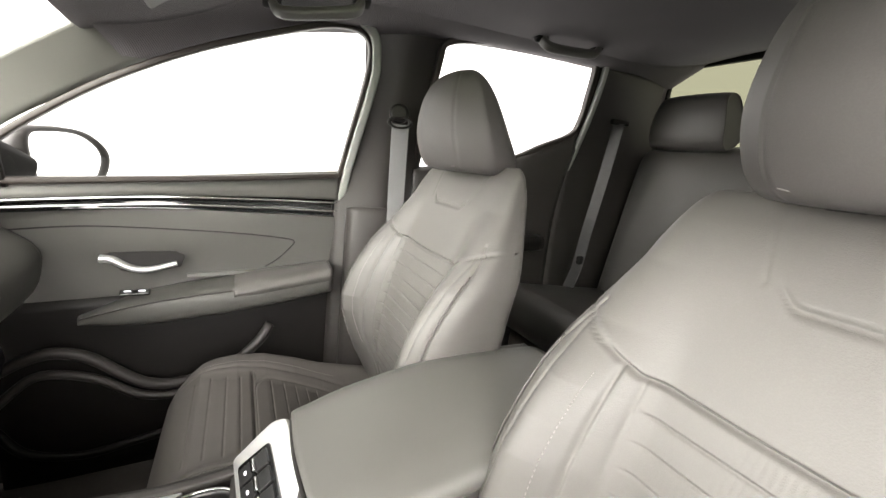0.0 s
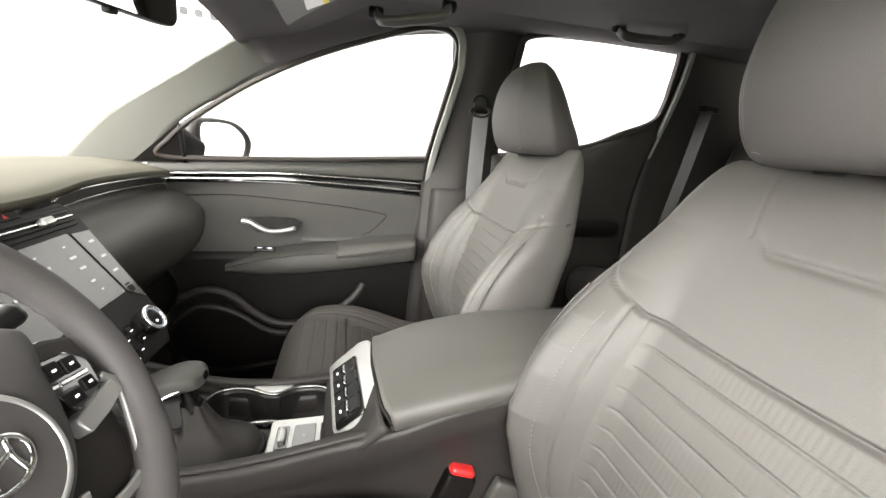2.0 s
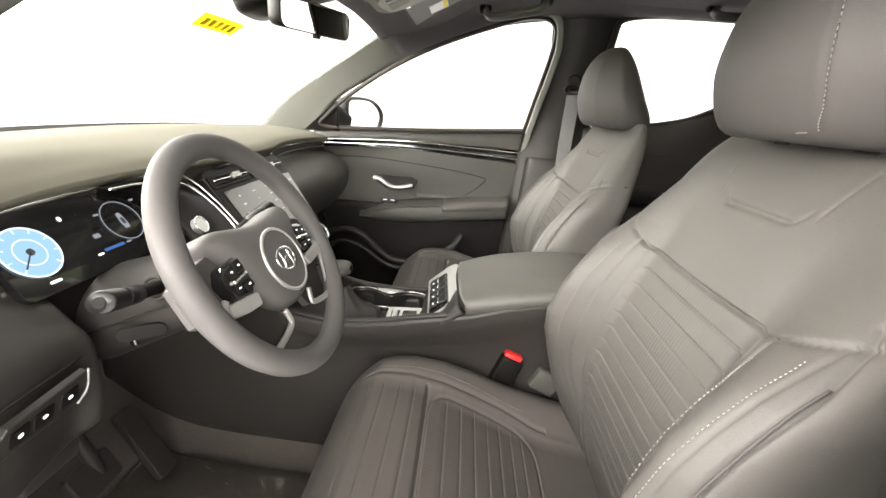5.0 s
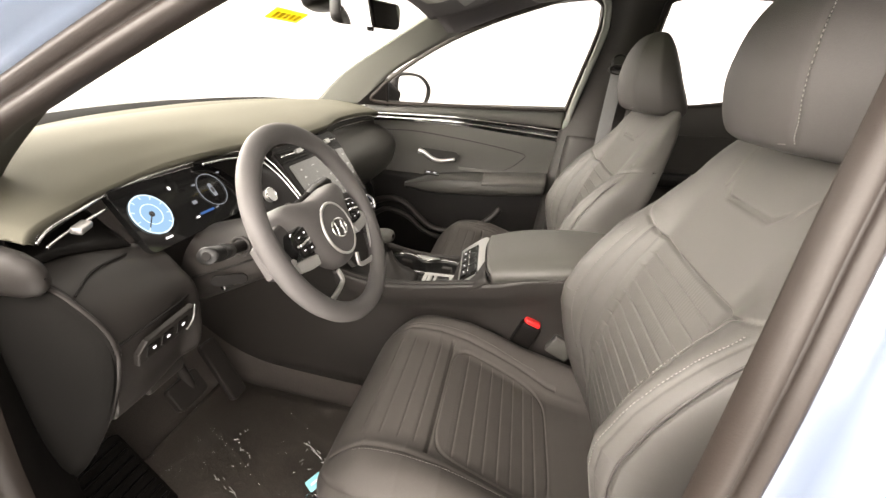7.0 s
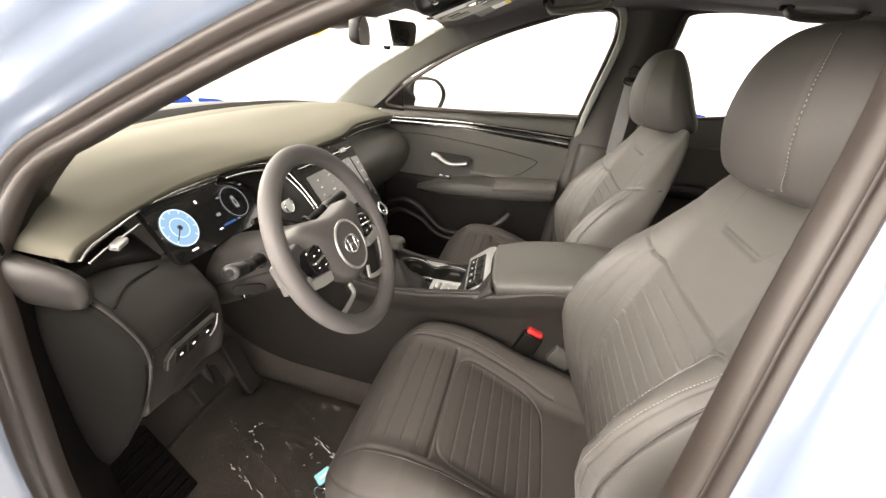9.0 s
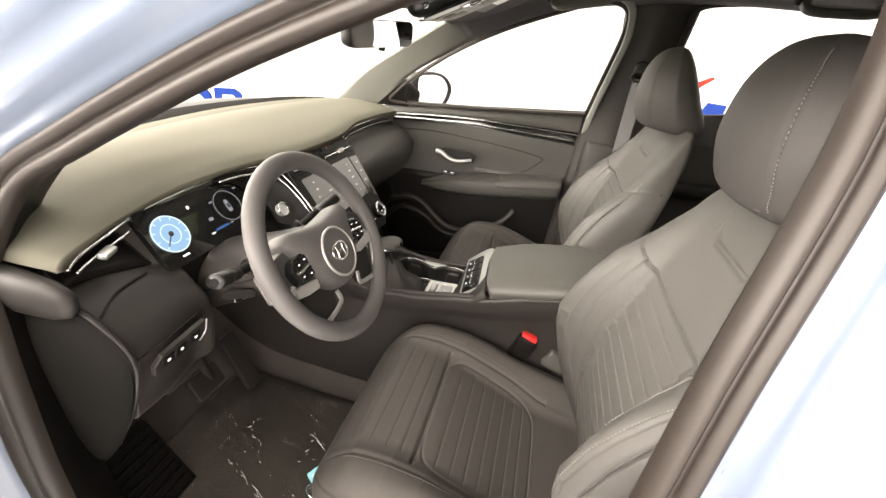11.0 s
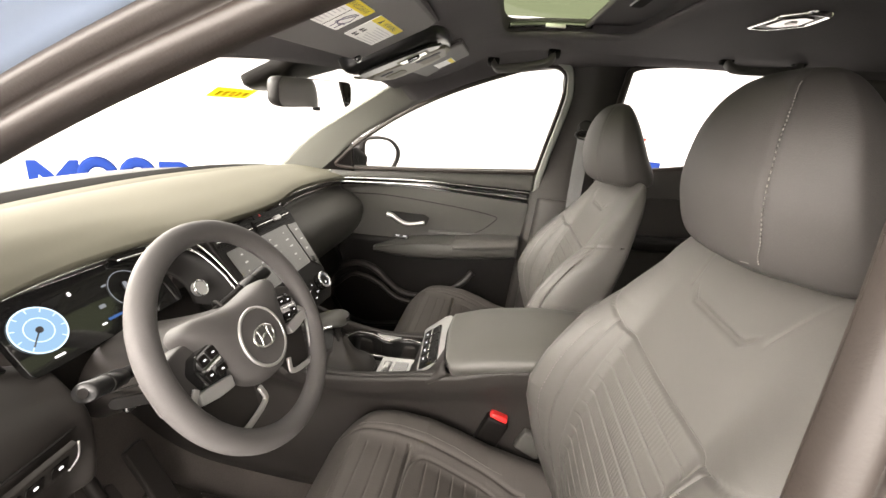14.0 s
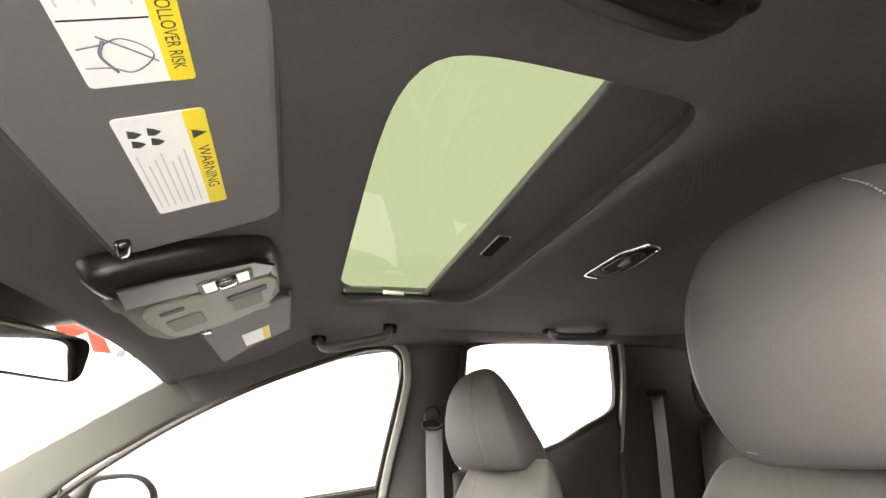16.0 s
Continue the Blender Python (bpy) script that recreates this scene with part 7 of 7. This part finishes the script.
mesh_part("film_crease", cv2, cf2, GLINT, film, "white shards standing for glints on the film", smooth=False, kind="stuff")
cowl = thing("windscreen_cowl", "black plastic cowl below the windscreen", "cowl")
loft("cowl_panel", [[(-0.66, 0.985, 0.690), (-0.34, 1.110, 0.690), (0.0, 1.150, 0.690), (0.34, 1.110, 0.690), (0.66, 0.985, 0.690)], [(-0.66, 1.00, 0.712), (-0.34, 1.125, 0.716), (0.0, 1.165, 0.718), (0.34, 1.125, 0.716), (0.66, 1.00, 0.712)], [(-0.66, 1.10, 0.705), (-0.34, 1.22, 0.720), (0.0, 1.26, 0.722), (0.34, 1.22, 0.720), (0.66, 1.10, 0.705)]], 40, 8, DARKPLASTIC, cowl, thick=0.01)

# ---- rear window ----
rwin = thing("window_2", "yellow-green tinted back window of the cab", "window", kind="structure")
rp = loft("pane", [[(-0.68, -1.21, 0.97), (-0.67, -1.205, 1.10), (-0.66, -1.20, 1.27)], [(0.68, -1.21, 0.97), (0.67, -1.205, 1.10), (0.66, -1.20, 1.27)]], 6, 10, REARGLASS, rwin)
rp.visible_shadow = False
sweep("window_seal", [(-0.66, -1.205, 1.0), (-0.66, -1.20, 1.16), (-0.62, -1.195, 1.245), (-0.5, -1.195, 1.262), (0.0, -1.195, 1.264), (0.5, -1.195, 1.266), (0.60, -1.195, 1.262), (0.652, -1.20, 1.235), (0.666, -1.20, 1.16), (0.665, -1.205, 1.0)], rrect(0.03, 0.02, 0.006), DARKPLASTIC, rwin, n=80, up=(0, 1, 0))

# ---- marks on the booth wall ----
def wall_at(ang, z, inset=0.03):
    return Vector(((6.0 - inset) * math.cos(ang), (6.9 - inset) * math.sin(ang), z))


def wall_frame(ang, z):
    p = wall_at(ang, z)
    return facing(p, (-math.cos(ang) / 6.0, -math.sin(ang) / 6.9, 0))


BLUE = material("blue_wall_paint", (0.006, 0.024, 0.14), 0.7, spec=0.1)
REDP = material("red_wall_paint", (0.28, 0.02, 0.012), 0.7, spec=0.1)
GREYP = material("grey_wall_paint", (0.07, 0.07, 0.072), 0.7, spec=0.1)
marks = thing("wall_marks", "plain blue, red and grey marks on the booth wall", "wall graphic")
for k in range(4):
    a = math.atan2(4.57 / 6.9, 4.49 / 6.0) + 0.066 * k
    m = wall_frame(a, -0.28)
    if k == 0:
        plate("blue_mark", [(-0.19, -0.24), (-0.09, -0.24), (-0.09, 0.14), (0.05, 0.14), (0.08, 0.09), (0.06, 0.03), (-0.07, 0.03), (-0.07, -0.05), (0.05, -0.05), (0.13, -0.24), (0.22, -0.24), (0.12, -0.02), (0.18, 0.08), (0.16, 0.18), (0.08, 0.23), (-0.19, 0.23)], 0.01, m, BLUE, marks)
    elif k == 3:
        plate("blue_mark", [(-0.24, -0.24), (-0.15, -0.24), (-0.15, 0.06), (0.0, -0.12), (0.15, 0.06), (0.15, -0.24), (0.24, -0.24), (0.24, 0.23), (0.15, 0.23), (0.0, 0.04), (-0.15, 0.23), (-0.24, 0.23)], 0.01, m, BLUE, marks)
    else:
        ring("blue_mark", 0.185, 0.062, m @ Matrix.Diagonal((0.9, 1.15, 0.1, 1)), BLUE, marks, n=40, k=6)
m = wall_frame(math.atan2(2.75 / 6.9, 5.5 / 6.0), 2.38)
plate("red_mark", [(-0.33, 0.05), (0.05, 0.22), (0.22, 0.22), (0.10, 0.06), (0.30, -0.24), (0.12, -0.24), (0.0, -0.02), (-0.20, -0.16)], 0.01, m, REDP, marks)
m = wall_frame(math.atan2(2.22 / 6.9, 5.68 / 6.0), 2.42)
plate("blue_mark", [(-0.20, -0.14), (-0.10, 0.16), (0.0, 0.16), (0.04, 0.0), (0.12, 0.16), (0.3, 0.16), (0.3, -0.14), (0.18, -0.14), (0.16, 0.02), (0.06, -0.14), (-0.02, -0.14), (-0.06, 0.02), (-0.10, -0.14)], 0.01, m, BLUE, marks)
for k in range(6):
    m = wall_frame(math.atan2(2.38 / 6.9, 5.63 / 6.0) - 0.024 * k, 2.15)
    plate("grey_mark", rrect(0.09, 0.09, 0.03), 0.01, m, GREYP, marks)
m = wall_frame(math.atan2(-1.82 / 6.9, 5.79 / 6.0), 0.83)
plate("red_mark", [(-0.14, -0.06), (0.10, 0.08), (0.14, 0.06), (-0.02, -0.09)], 0.01, m, REDP, marks)
m = wall_frame(math.atan2(-2.05 / 6.9, 5.74 / 6.0), 0.50)
plate("blue_mark", [(-0.15, -0.1), (-0.08, 0.09), (0.15, 0.09), (0.15, -0.1)], 0.01, m, BLUE, marks)
